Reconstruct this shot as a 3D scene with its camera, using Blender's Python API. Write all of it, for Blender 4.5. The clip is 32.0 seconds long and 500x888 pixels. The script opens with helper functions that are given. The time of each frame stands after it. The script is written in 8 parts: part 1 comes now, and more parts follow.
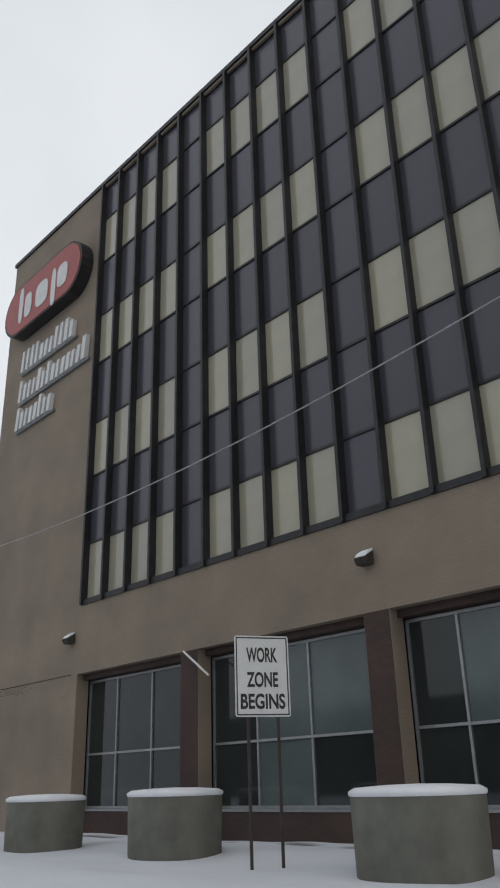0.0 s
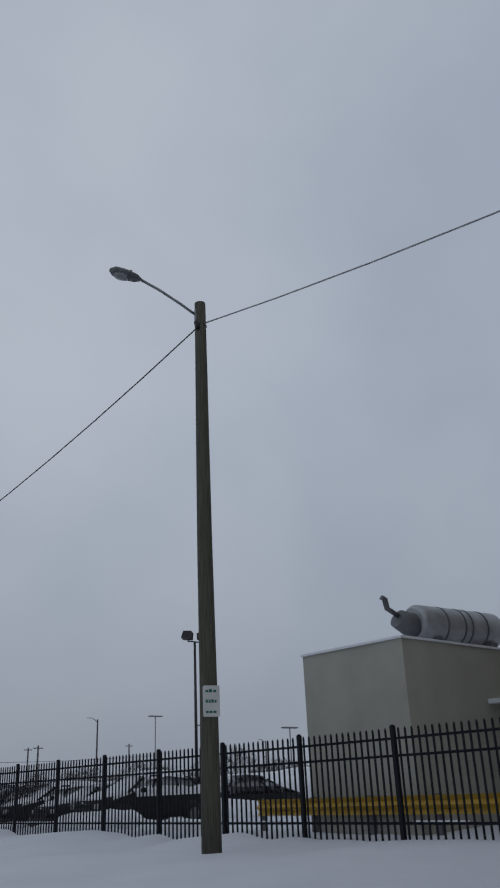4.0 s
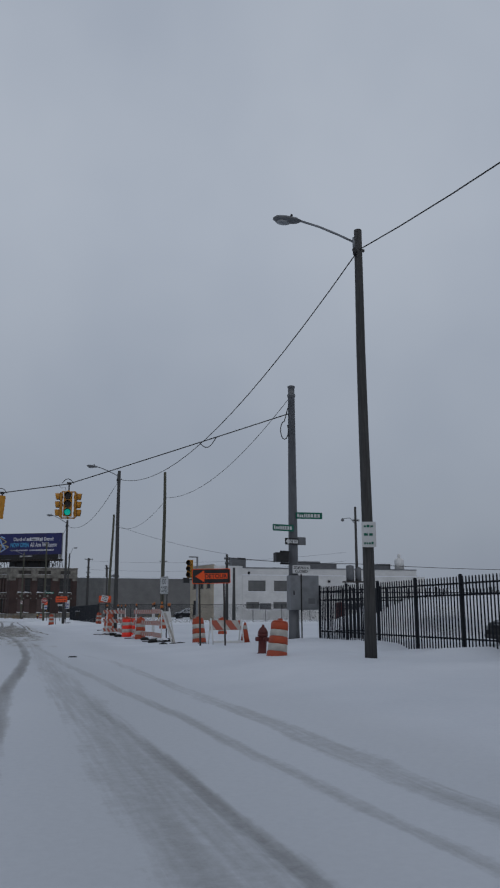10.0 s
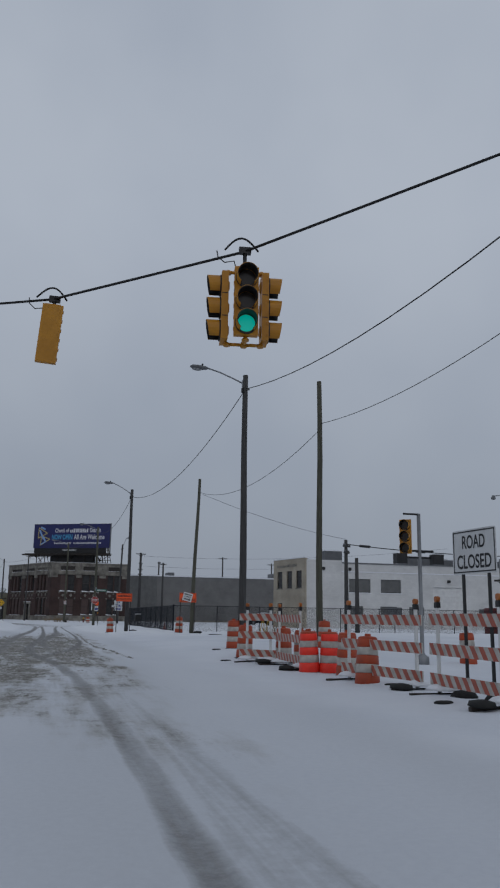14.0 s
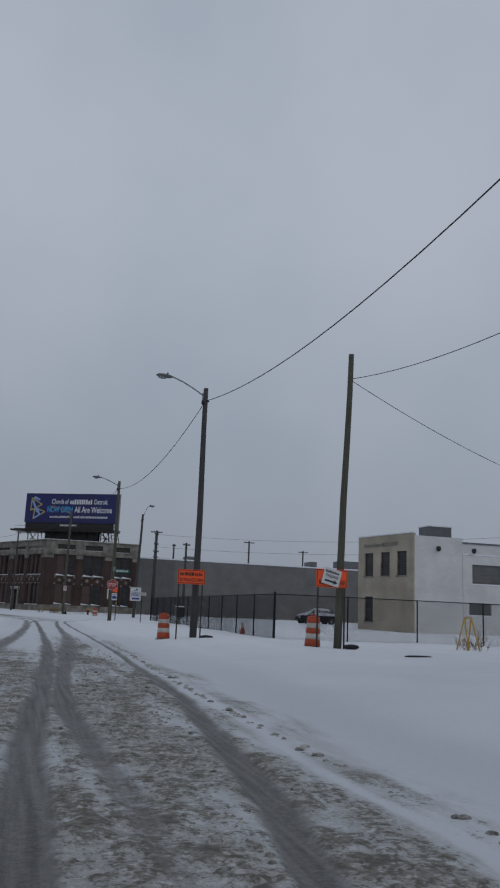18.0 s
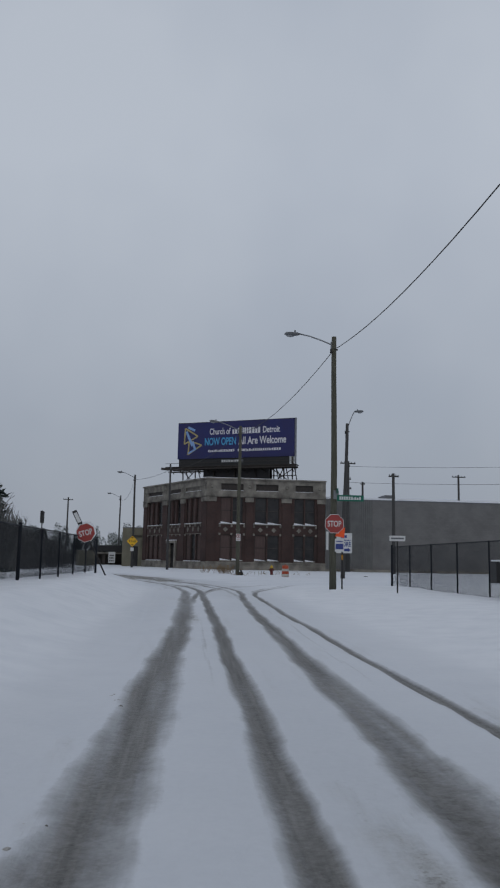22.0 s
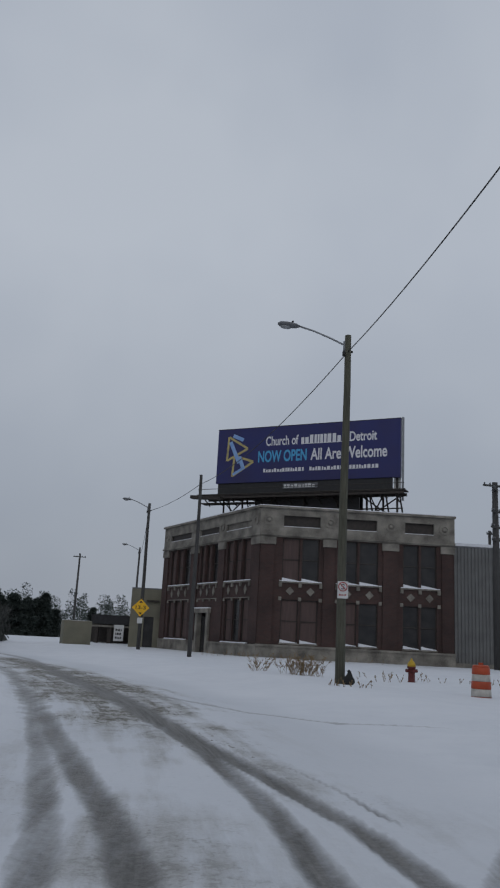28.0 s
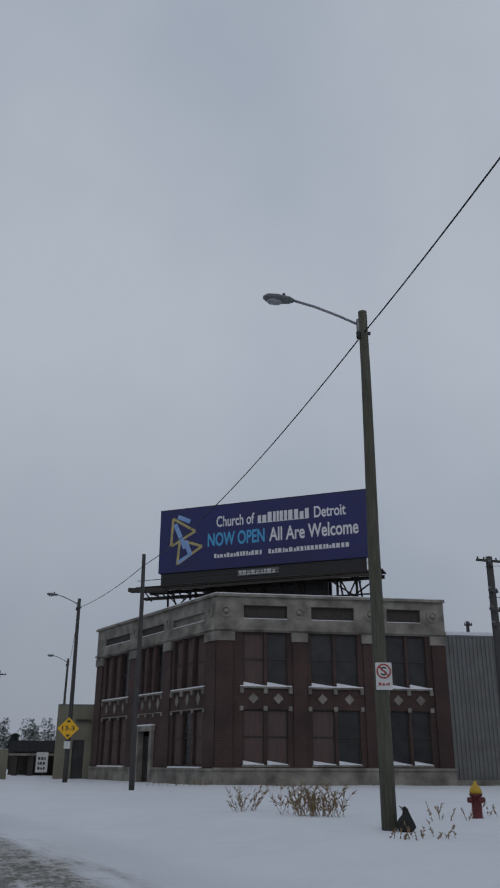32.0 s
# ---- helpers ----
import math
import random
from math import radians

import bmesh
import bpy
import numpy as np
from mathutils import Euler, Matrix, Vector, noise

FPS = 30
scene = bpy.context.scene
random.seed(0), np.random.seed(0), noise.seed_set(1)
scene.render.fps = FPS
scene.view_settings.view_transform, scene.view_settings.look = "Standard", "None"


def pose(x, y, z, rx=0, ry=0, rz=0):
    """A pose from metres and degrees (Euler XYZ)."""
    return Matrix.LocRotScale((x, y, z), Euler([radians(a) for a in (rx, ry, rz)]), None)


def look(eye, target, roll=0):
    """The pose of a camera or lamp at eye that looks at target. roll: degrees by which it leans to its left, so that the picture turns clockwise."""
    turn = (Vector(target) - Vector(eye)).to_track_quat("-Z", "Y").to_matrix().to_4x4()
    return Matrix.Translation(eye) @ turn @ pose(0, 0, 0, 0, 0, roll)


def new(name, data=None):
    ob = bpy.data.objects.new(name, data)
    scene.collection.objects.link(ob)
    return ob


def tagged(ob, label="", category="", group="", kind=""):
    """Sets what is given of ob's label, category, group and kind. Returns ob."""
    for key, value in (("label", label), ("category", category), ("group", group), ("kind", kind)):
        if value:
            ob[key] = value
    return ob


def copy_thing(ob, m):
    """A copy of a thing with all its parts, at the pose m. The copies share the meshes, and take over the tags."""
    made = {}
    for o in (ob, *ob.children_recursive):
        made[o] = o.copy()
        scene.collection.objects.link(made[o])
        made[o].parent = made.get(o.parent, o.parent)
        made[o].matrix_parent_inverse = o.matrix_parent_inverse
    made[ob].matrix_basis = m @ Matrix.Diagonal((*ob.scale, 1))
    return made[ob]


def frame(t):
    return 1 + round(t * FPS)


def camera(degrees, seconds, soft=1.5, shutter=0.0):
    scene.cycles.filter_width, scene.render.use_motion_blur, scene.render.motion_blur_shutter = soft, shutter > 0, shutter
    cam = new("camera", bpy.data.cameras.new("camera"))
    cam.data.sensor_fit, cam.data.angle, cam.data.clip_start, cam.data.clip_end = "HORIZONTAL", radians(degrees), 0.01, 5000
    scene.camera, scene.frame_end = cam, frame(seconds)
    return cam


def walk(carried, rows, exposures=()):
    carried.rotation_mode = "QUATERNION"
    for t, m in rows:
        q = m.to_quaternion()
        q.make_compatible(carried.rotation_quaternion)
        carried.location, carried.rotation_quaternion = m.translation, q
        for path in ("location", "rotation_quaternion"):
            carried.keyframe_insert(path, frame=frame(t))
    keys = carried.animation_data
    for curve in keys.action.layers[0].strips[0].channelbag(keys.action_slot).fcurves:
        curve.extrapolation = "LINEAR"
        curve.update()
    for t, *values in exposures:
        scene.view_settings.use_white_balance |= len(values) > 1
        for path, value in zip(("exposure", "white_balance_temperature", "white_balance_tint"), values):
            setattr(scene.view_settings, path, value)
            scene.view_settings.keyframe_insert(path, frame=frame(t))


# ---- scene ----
cam = camera(34.30, 32.0, soft=2.1)
PATH = [
    (0.0, pose(-1.017, 0.098, 1.278, 112.784, 1.555, -40.304)),
    (0.5, pose(-1.159, 3.758, 1.289, 112.783, 1.922, -39.051)),
    (1.0, pose(-1.257, 7.345, 1.297, 112.767, 2.520, -38.668)),
    (1.5, pose(-1.318, 10.923, 1.307, 112.726, 3.052, -38.845)),
    (2.0, pose(-1.344, 14.576, 1.310, 112.723, 3.343, -40.857)),
    (2.5, pose(-1.323, 18.132, 1.307, 112.820, 3.242, -40.702)),
    (3.0, pose(-1.288, 21.815, 1.296, 112.848, 2.820, -41.480)),
    (3.5, pose(-1.243, 25.301, 1.291, 112.937, 2.626, -41.512)),
    (5.5, pose(-1.067, 39.346, 1.310, 112.433, 1.296, -40.524)),
    (6.0, pose(-1.005, 42.820, 1.307, 112.247, 0.603, -39.505)),
    (6.5, pose(-0.913, 46.181, 1.296, 111.967, 0.290, -37.287)),
    (7.0, pose(-0.804, 49.439, 1.296, 111.375, 1.555, -37.845)),
    (7.5, pose(-0.670, 52.509, 1.301, 111.274, 1.640, -33.234)),
    (8.0, pose(-0.510, 55.376, 1.306, 110.264, 0.753, -29.522)),
    (8.5, pose(-0.479, 58.218, 1.305, 108.735, 1.059, -25.710)),
    (9.0, pose(-0.514, 61.057, 1.294, 103.767, 0.353, -19.807)),
    (9.5, pose(-0.520, 63.865, 1.281, 101.624, 0.318, -16.445)),
    (10.0, pose(-0.513, 66.753, 1.274, 101.713, 0.113, -16.871)),
    (10.5, pose(-0.479, 69.627, 1.277, 101.681, 0.442, -17.944)),
    (11.0, pose(-0.441, 72.450, 1.286, 101.689, 0.275, -15.657)),
    (11.5, pose(-0.465, 75.373, 1.293, 101.705, 0.316, -16.800)),
    (12.0, pose(-0.492, 78.275, 1.300, 101.735, -0.070, -16.163)),
    (12.5, pose(-0.490, 81.289, 1.307, 101.860, -0.827, -15.012)),
    (13.0, pose(-0.465, 84.422, 1.309, 101.957, -0.751, -15.660)),
    (13.5, pose(-0.491, 87.555, 1.307, 101.899, -1.037, -13.755)),
    (14.0, pose(-0.610, 90.702, 1.310, 102.037, -0.817, -14.385)),
    (14.5, pose(-0.713, 93.944, 1.315, 101.946, -1.027, -13.772)),
    (14.7, pose(-0.712, 95.28, 1.314, 101.97, -0.93, -13.55)),
    (15.0, pose(-0.705, 97.292, 1.313, 102.007, -0.786, -14.123)),
    (15.5, pose(-0.699, 100.748, 1.309, 102.002, -1.040, -14.355)),
    (17.5, pose(-0.906, 114.576, 1.292, 101.803, -2.095, -16.844)),
    (18.0, pose(-0.955, 118.158, 1.291, 101.666, -2.340, -15.247)),
    (18.5, pose(-0.967, 121.753, 1.296, 101.655, -2.096, -15.453)),
    (19.0, pose(-0.986, 125.436, 1.301, 101.646, -2.015, -15.369)),
    (19.2, pose(-1.004, 126.9, 1.301, 101.6, -2.07, -13.75)),
    (19.5, pose(-1.027, 129.087, 1.301, 101.521, -2.161, -13.970)),
    (20.0, pose(-1.019, 132.762, 1.298, 100.313, -1.172, -12.293)),
    (20.5, pose(-0.963, 136.339, 1.294, 98.070, -0.887, -6.993)),
    (21.0, pose(-0.903, 139.944, 1.290, 97.958, -1.602, -5.415)),
    (21.5, pose(-0.811, 143.592, 1.289, 97.966, -1.018, -4.708)),
    (22.0, pose(-0.735, 147.314, 1.289, 98.139, -1.127, -4.424)),
    (22.5, pose(-0.673, 151.069, 1.292, 98.102, -6.777, -0.776)),
    (23.0, pose(-0.577, 154.637, 1.296, 98.318, -5.721, -2.125)),
    (23.5, pose(-0.481, 158.191, 1.302, 98.356, -2.802, -2.642)),
    (24.0, pose(-0.386, 161.753, 1.305, 98.033, -2.347, -1.989)),
    (24.5, pose(-0.266, 164.927, 1.304, 97.558, -1.651, -1.501)),
    (25.0, pose(-0.216, 167.793, 1.301, 97.545, -1.734, -1.708)),
    (25.5, pose(-0.208, 170.329, 1.298, 97.539, -1.595, -1.475)),
    (27.5, pose(-0.270, 179.159, 1.283, 98.765, -2.441, -1.606)),
    (28.0, pose(-0.334, 180.896, 1.288, 103.570, -2.938, -1.296)),
    (28.5, pose(-0.425, 182.243, 1.296, 104.221, -3.888, 0.288)),
    (29.0, pose(-0.508, 183.347, 1.301, 104.733, -4.110, 0.249)),
    (29.5, pose(-0.599, 184.398, 1.304, 105.692, -3.238, -0.977)),
    (30.0, pose(-0.687, 185.391, 1.307, 109.326, -2.464, -3.296)),
    (30.5, pose(-0.788, 186.378, 1.309, 110.950, -2.147, -4.192)),
    (31.0, pose(-0.897, 187.312, 1.310, 111.166, -1.852, -4.716)),
    (31.5, pose(-1.036, 188.346, 1.312, 111.278, -1.027, -5.162)),
    (32.0, pose(-1.186, 189.429, 1.314, 111.454, -0.252, -5.512)),
]
EXPOSURES = [
    (0.0, 0.86, 6950, 8), (1.0, 0.8, 6950, 8), (2.0, 0.58, 6800, 8), (3.0, 0.27, 6400, 9), (3.5, 0.16, 6350, 9), (5.5, -0.08, 6080, 8),
    (8.0, -0.08, 6080, 8), (9.0, -0.06, 6200, 9), (14.0, -0.03, 6230, 9), (20.0, -0.03, 6280, 9), (21.2, 0.08, 6340, 9), (22.0, 0.14, 6350, 9), (24.0, 0.14, 6400, 9), (27.5, 0.12, 6400, 9), (28.2, 0.09, 6380, 9), (29.0, -0.03, 6320, 9), (30.0, 0.0, 6300, 9), (32.0, 0.03, 6300, 9),
]
walk(cam, PATH, EXPOSURES)

# ---- light ----
world = bpy.data.worlds.new("overcast")
scene.world = world
world.use_nodes = True
wn, wl = world.node_tree.nodes, world.node_tree.links
bg = wn["Background"]
sky = wn.new("ShaderNodeTexSky")
sky.sky_type = 'NISHITA'
sky.sun_disc = False
sky.sun_elevation, sky.sun_rotation = radians(38), radians(200)
sky.air_density, sky.dust_density = 1.0, 6.0
cloud = wn.new("ShaderNodeTexNoise")
cloud.inputs["Scale"].default_value, cloud.inputs["Detail"].default_value = 1.9, 4.0
ramp = wn.new("ShaderNodeValToRGB")
ramp.color_ramp.elements[0].position, ramp.color_ramp.elements[0].color = 0.34, (3.38, 3.72, 4.36, 1)
ramp.color_ramp.elements[1].position, ramp.color_ramp.elements[1].color = 0.68, (4.4, 4.7, 5.22, 1)
mixw = wn.new("ShaderNodeMix")
mixw.data_type = 'RGBA'
mixw.inputs["Factor"].default_value = 0.94
grad = wn.new("ShaderNodeTexGradient")
grad.texture_mapping.mapping_x, grad.texture_mapping.mapping_z = 'Z', 'X'
low = wn.new("ShaderNodeMapRange")
low.inputs["From Min"].default_value, low.inputs["From Max"].default_value = 0.0, 0.45
low.inputs["To Min"].default_value, low.inputs["To Max"].default_value = 0.76, 1.0
tone = wn.new("ShaderNodeVectorMath")
tone.operation = 'SCALE'
wl.new(grad.outputs["Fac"], low.inputs["Value"])
wl.new(low.outputs["Result"], tone.inputs["Scale"])
wl.new(cloud.outputs["Fac"], ramp.inputs["Fac"])
wl.new(ramp.outputs["Color"], tone.inputs[0])
wl.new(sky.outputs["Color"], mixw.inputs["A"])
wl.new(tone.outputs[0], mixw.inputs["B"])
wl.new(mixw.outputs["Result"], bg.inputs["Color"])
bg.inputs["Strength"].default_value = 0.1
sun = new("sun", bpy.data.lights.new("sun", 'SUN'))
sun.data.energy, sun.data.angle, sun.data.color = 0.15, radians(25), (1.0, 0.97, 0.93)
sun.matrix_world = look((0, 0, 60), (-16, 44, 24))

# ---- materials ----


def mat(name, c1, c2=None, rough=0.7, metal=0.0, scale=6.0, bump=0.15, spec=0.4, stretch=(1, 1, 1), fine=60.0, rand=0.0, trans=0.0, emit=None, power=0.0):
    """Two-scale noise between two colours, with relief."""
    m = bpy.data.materials.new(name)
    m.use_nodes = True
    n, l = m.node_tree.nodes, m.node_tree.links
    p = n["Principled BSDF"]
    c2 = c2 or tuple(v * 0.8 for v in c1)
    tc, mp = n.new("ShaderNodeTexCoord"), n.new("ShaderNodeMapping")
    mp.inputs["Scale"].default_value = stretch
    l.new(tc.outputs["Object"], mp.inputs["Vector"])
    na, nb, mx = n.new("ShaderNodeTexNoise"), n.new("ShaderNodeTexNoise"), n.new("ShaderNodeMix")
    for node, s, d in ((na, scale, 6), (nb, fine, 4)):
        node.inputs["Scale"].default_value, node.inputs["Detail"].default_value = s, d
        l.new(mp.outputs["Vector"], node.inputs["Vector"])
    add = n.new("ShaderNodeMath")
    add.operation = 'MULTIPLY_ADD'
    add.inputs[1].default_value, add.inputs[2].default_value = 0.35, -0.17
    l.new(nb.outputs["Fac"], add.inputs[0])
    sm = n.new("ShaderNodeMath")
    sm.operation = 'ADD'
    l.new(na.outputs["Fac"], sm.inputs[0])
    l.new(add.outputs[0], sm.inputs[1])
    fac = sm.outputs[0]
    if rand:
        oi, mr = n.new("ShaderNodeObjectInfo"), n.new("ShaderNodeMath")
        mr.operation = 'MULTIPLY_ADD'
        mr.inputs[1].default_value = rand
        l.new(oi.outputs["Random"], mr.inputs[0])
        l.new(fac, mr.inputs[2])
        fac = mr.outputs[0]
    rmp = n.new("ShaderNodeMapRange")
    rmp.inputs["From Min"].default_value, rmp.inputs["From Max"].default_value = 0.3, 0.7 + rand
    l.new(fac, rmp.inputs["Value"])
    mx.data_type = 'RGBA'
    mx.inputs["A"].default_value, mx.inputs["B"].default_value = (*c1, 1), (*c2, 1)
    l.new(rmp.outputs["Result"], mx.inputs["Factor"])
    l.new(mx.outputs["Result"], p.inputs["Base Color"])
    p.inputs["Roughness"].default_value, p.inputs["Metallic"].default_value = rough, metal
    p.inputs["Specular IOR Level"].default_value = spec
    p.inputs["Transmission Weight"].default_value = trans
    if bump:
        b = n.new("ShaderNodeBump")
        b.inputs["Strength"].default_value, b.inputs["Distance"].default_value = bump, 0.02
        l.new(sm.outputs[0], b.inputs["Height"])
        l.new(b.outputs["Normal"], p.inputs["Normal"])
    if emit:
        p.inputs["Emission Color"].default_value, p.inputs["Emission Strength"].default_value = (*emit, 1), power
    return m


def brick_mat(name, c1, c2, mortar, rough=0.85, bump=0.5, row=0.075, width=0.22, dirt=0.35):
    """Brickwork laid along the walls of a thing, with stains at a larger scale."""
    m = bpy.data.materials.new(name)
    m.use_nodes = True
    n, l = m.node_tree.nodes, m.node_tree.links
    p = n["Principled BSDF"]
    tc, sp, cb, ad = n.new("ShaderNodeTexCoord"), n.new("ShaderNodeSeparateXYZ"), n.new("ShaderNodeCombineXYZ"), n.new("ShaderNodeMath")
    l.new(tc.outputs["Object"], sp.inputs[0])
    l.new(sp.outputs["X"], ad.inputs[0])
    l.new(sp.outputs["Y"], ad.inputs[1])
    l.new(ad.outputs[0], cb.inputs["X"])
    l.new(sp.outputs["Z"], cb.inputs["Y"])
    br = n.new("ShaderNodeTexBrick")
    br.inputs["Scale"].default_value = 1.0
    br.inputs["Brick Width"].default_value, br.inputs["Row Height"].default_value = width, row
    br.inputs["Mortar Size"].default_value, br.inputs["Mortar Smooth"].default_value = 0.006, 0.3
    br.inputs["Color1"].default_value, br.inputs["Color2"].default_value, br.inputs["Mortar"].default_value = (*c1, 1), (*c2, 1), (*mortar, 1)
    l.new(cb.outputs[0], br.inputs["Vector"])
    ns = n.new("ShaderNodeTexNoise")
    ns.inputs["Scale"].default_value, ns.inputs["Detail"].default_value = 0.45, 8
    l.new(tc.outputs["Object"], ns.inputs["Vector"])
    mr = n.new("ShaderNodeMapRange")
    mr.inputs["From Min"].default_value, mr.inputs["From Max"].default_value = 0.3, 0.7
    mr.inputs["To Min"].default_value, mr.inputs["To Max"].default_value = 1.0 - dirt, 1.0 + dirt * 0.4
    l.new(ns.outputs["Fac"], mr.inputs["Value"])
    mx = n.new("ShaderNodeVectorMath")
    mx.operation = 'SCALE'
    l.new(br.outputs["Color"], mx.inputs[0])
    l.new(mr.outputs["Result"], mx.inputs["Scale"])
    l.new(mx.outputs[0], p.inputs["Base Color"])
    p.inputs["Roughness"].default_value = rough
    b = n.new("ShaderNodeBump")
    b.inputs["Strength"].default_value, b.inputs["Distance"].default_value = bump, 0.01
    l.new(br.outputs["Fac"], b.inputs["Height"])
    b.invert = True
    l.new(b.outputs["Normal"], p.inputs["Normal"])
    return m


def ground_mat():
    """Clean snow, churned slush and wet tyre tracks, told apart by the dirt that lies on the sheet; the shaded wall
    foot goes in with the tracks.
    """
    m = bpy.data.materials.new("snow_ground")
    m.use_nodes = True
    n, l = m.node_tree.nodes, m.node_tree.links
    p = n["Principled BSDF"]
    tc = n.new("ShaderNodeTexCoord")

    def noise_at(scale, detail, stretch=None, rough=0.55):
        q = n.new("ShaderNodeTexNoise")
        q.inputs["Scale"].default_value, q.inputs["Detail"].default_value, q.inputs["Roughness"].default_value = scale, detail, rough
        if stretch:
            mp = n.new("ShaderNodeMapping")
            mp.inputs["Scale"].default_value = stretch
            l.new(tc.outputs["Object"], mp.inputs["Vector"])
            l.new(mp.outputs["Vector"], q.inputs["Vector"])
        else:
            l.new(tc.outputs["Object"], q.inputs["Vector"])
        return q.outputs["Fac"]

    def math_node(op, a, b):
        q = n.new("ShaderNodeMath")
        q.operation = op
        for i, v in ((0, a), (1, b)):
            if isinstance(v, (int, float)):
                q.inputs[i].default_value = v
            else:
                l.new(v, q.inputs[i])
        return q.outputs[0]

    def ranged(v, a, b, c=0.0, d=1.0):
        q = n.new("ShaderNodeMapRange")
        for k, w in (("From Min", a), ("From Max", b), ("To Min", c), ("To Max", d)):
            q.inputs[k].default_value = w
        l.new(v, q.inputs["Value"])
        return q.outputs["Result"]

    def blend(f, a, b):
        q = n.new("ShaderNodeMix")
        q.data_type = 'RGBA'
        l.new(f, q.inputs["Factor"])
        for k, v in (("A", a), ("B", b)):
            if isinstance(v, tuple):
                q.inputs[k].default_value = (*v, 1)
            else:
                l.new(v, q.inputs[k])
        return q.outputs["Result"]

    def attr(name):
        q = n.new("ShaderNodeAttribute")
        q.attribute_name = name
        return q.outputs["Fac"]

    rut_and_shade, slush, packed, brighter = attr("rut_and_shade"), attr("slush"), attr("packed"), attr("brighter")
    lane = n.new("ShaderNodeCombineXYZ")
    sep = n.new("ShaderNodeSeparateXYZ")
    l.new(tc.outputs["Object"], sep.inputs[0])
    l.new(math_node('MULTIPLY', attr("across"), 16.0), lane.inputs["X"])
    l.new(math_node('MULTIPLY', sep.outputs["Y"], 0.55), lane.inputs["Y"])
    stk = n.new("ShaderNodeTexNoise")
    stk.inputs["Scale"].default_value, stk.inputs["Detail"].default_value = 1.0, 6.0
    l.new(lane.outputs[0], stk.inputs["Vector"])
    streak = stk.outputs["Fac"]
    big, mid, fine = noise_at(0.25, 5), noise_at(1.6, 7), noise_at(14, 8, None, 0.65)
    clods, chips, chunks = noise_at(9.0, 8, (1.0, 0.8, 1.0), 0.75), noise_at(26, 5, None, 0.6), noise_at(11, 6, (1, 1, 3.0), 0.65)
    snow = blend(ranged(big, 0.35, 0.65), (0.64, 0.66, 0.70), (0.56, 0.585, 0.63))
    snow = blend(ranged(fine, 0.35, 0.75, 0, 0.35), snow, (0.7, 0.715, 0.74))
    # snow blended to a paler tone by its mask
    snow = blend(math_node('MULTIPLY', brighter, ranged(mid, 0.3, 0.6, 0.55, 1.0)), snow, (0.76, 0.775, 0.8))
    grey = blend(ranged(fine, 0.3, 0.7), (0.485, 0.502, 0.53), (0.52, 0.54, 0.57))
    snow = blend(math_node('MULTIPLY', packed, ranged(big, 0.3, 0.7, 1.0, 0.7)), snow, grey)
    # churned slush: grey-brown mush, dark clods, clean chunks
    mush = blend(ranged(chips, 0.38, 0.64), (0.27, 0.262, 0.24), (0.47, 0.465, 0.455))
    run = n.new("ShaderNodeCombineXYZ")
    l.new(math_node('MULTIPLY', attr("across"), 2.6), run.inputs["X"])
    l.new(math_node('MULTIPLY', sep.outputs["Y"], 0.33), run.inputs["Y"])
    drag = n.new("ShaderNodeTexNoise")
    drag.inputs["Scale"].default_value, drag.inputs["Detail"].default_value, drag.inputs["Roughness"].default_value = 1.0, 8.0, 0.62
    l.new(run.outputs[0], drag.inputs["Vector"])
    spread_out = ranged(math_node('ADD', math_node('MULTIPLY', drag.outputs["Fac"], 0.7), math_node('MULTIPLY', mid, 0.3)), 0.4, 0.6)
    lie = math_node('MULTIPLY', ranged(math_node('ADD', slush, math_node('SUBTRACT', math_node('MULTIPLY', spread_out, 0.5), 0.3)), 0.05, 0.55), ranged(slush, 0.03, 0.22))
    surf = blend(math_node('MULTIPLY', lie, 0.85), snow, mush)
    mix = math_node('ADD', math_node('ADD', math_node('MULTIPLY', clods, 0.42), math_node('MULTIPLY', chips, 0.38)), math_node('MULTIPLY', attr("clod"), 0.2))
    dark = math_node('MULTIPLY', ranged(math_node('ADD', mix, math_node('MULTIPLY', lie, 0.1)), 0.565, 0.63), ranged(slush, 0.08, 0.4))
    clean = math_node('MULTIPLY', ranged(chunks, 0.545, 0.6), ranged(slush, 0.1, 0.4, 0.0, 0.6))
    surf = blend(clean, surf, (0.6, 0.615, 0.635))
    soil = blend(ranged(chunks, 0.42, 0.62), (0.07, 0.063, 0.045), (0.2, 0.188, 0.155))
    surf = blend(math_node('MULTIPLY', dark, 0.88), surf, soil)
    # wet wheel tracks down to the asphalt, and the dark strip at the office wall
    edge = math_node('ADD', math_node('MULTIPLY', math_node('SUBTRACT', streak, 0.5), 0.5), math_node('MULTIPLY', math_node('SUBTRACT', clods, 0.5), 0.5))
    f = ranged(math_node('ADD', rut_and_shade, edge), 0.2, 0.88)
    tone = math_node('ADD', math_node('MULTIPLY', streak, 0.6), math_node('MULTIPLY', chips, 0.4))
    wet = blend(ranged(tone, 0.38, 0.64), (0.068, 0.065, 0.06), (0.2, 0.195, 0.185))
    surf = blend(f, surf, wet)
    l.new(surf, p.inputs["Base Color"])
    l.new(ranged(f, 0, 1, 0.75, 0.45), p.inputs["Roughness"])
    p.inputs["Specular IOR Level"].default_value = 0.22
    hgt = math_node('ADD', math_node('MULTIPLY', math_node('MULTIPLY', mix, lie), 2.6), math_node('MULTIPLY', fine, 0.25))
    hgt = math_node('ADD', hgt, math_node('MULTIPLY', mid, 0.5))
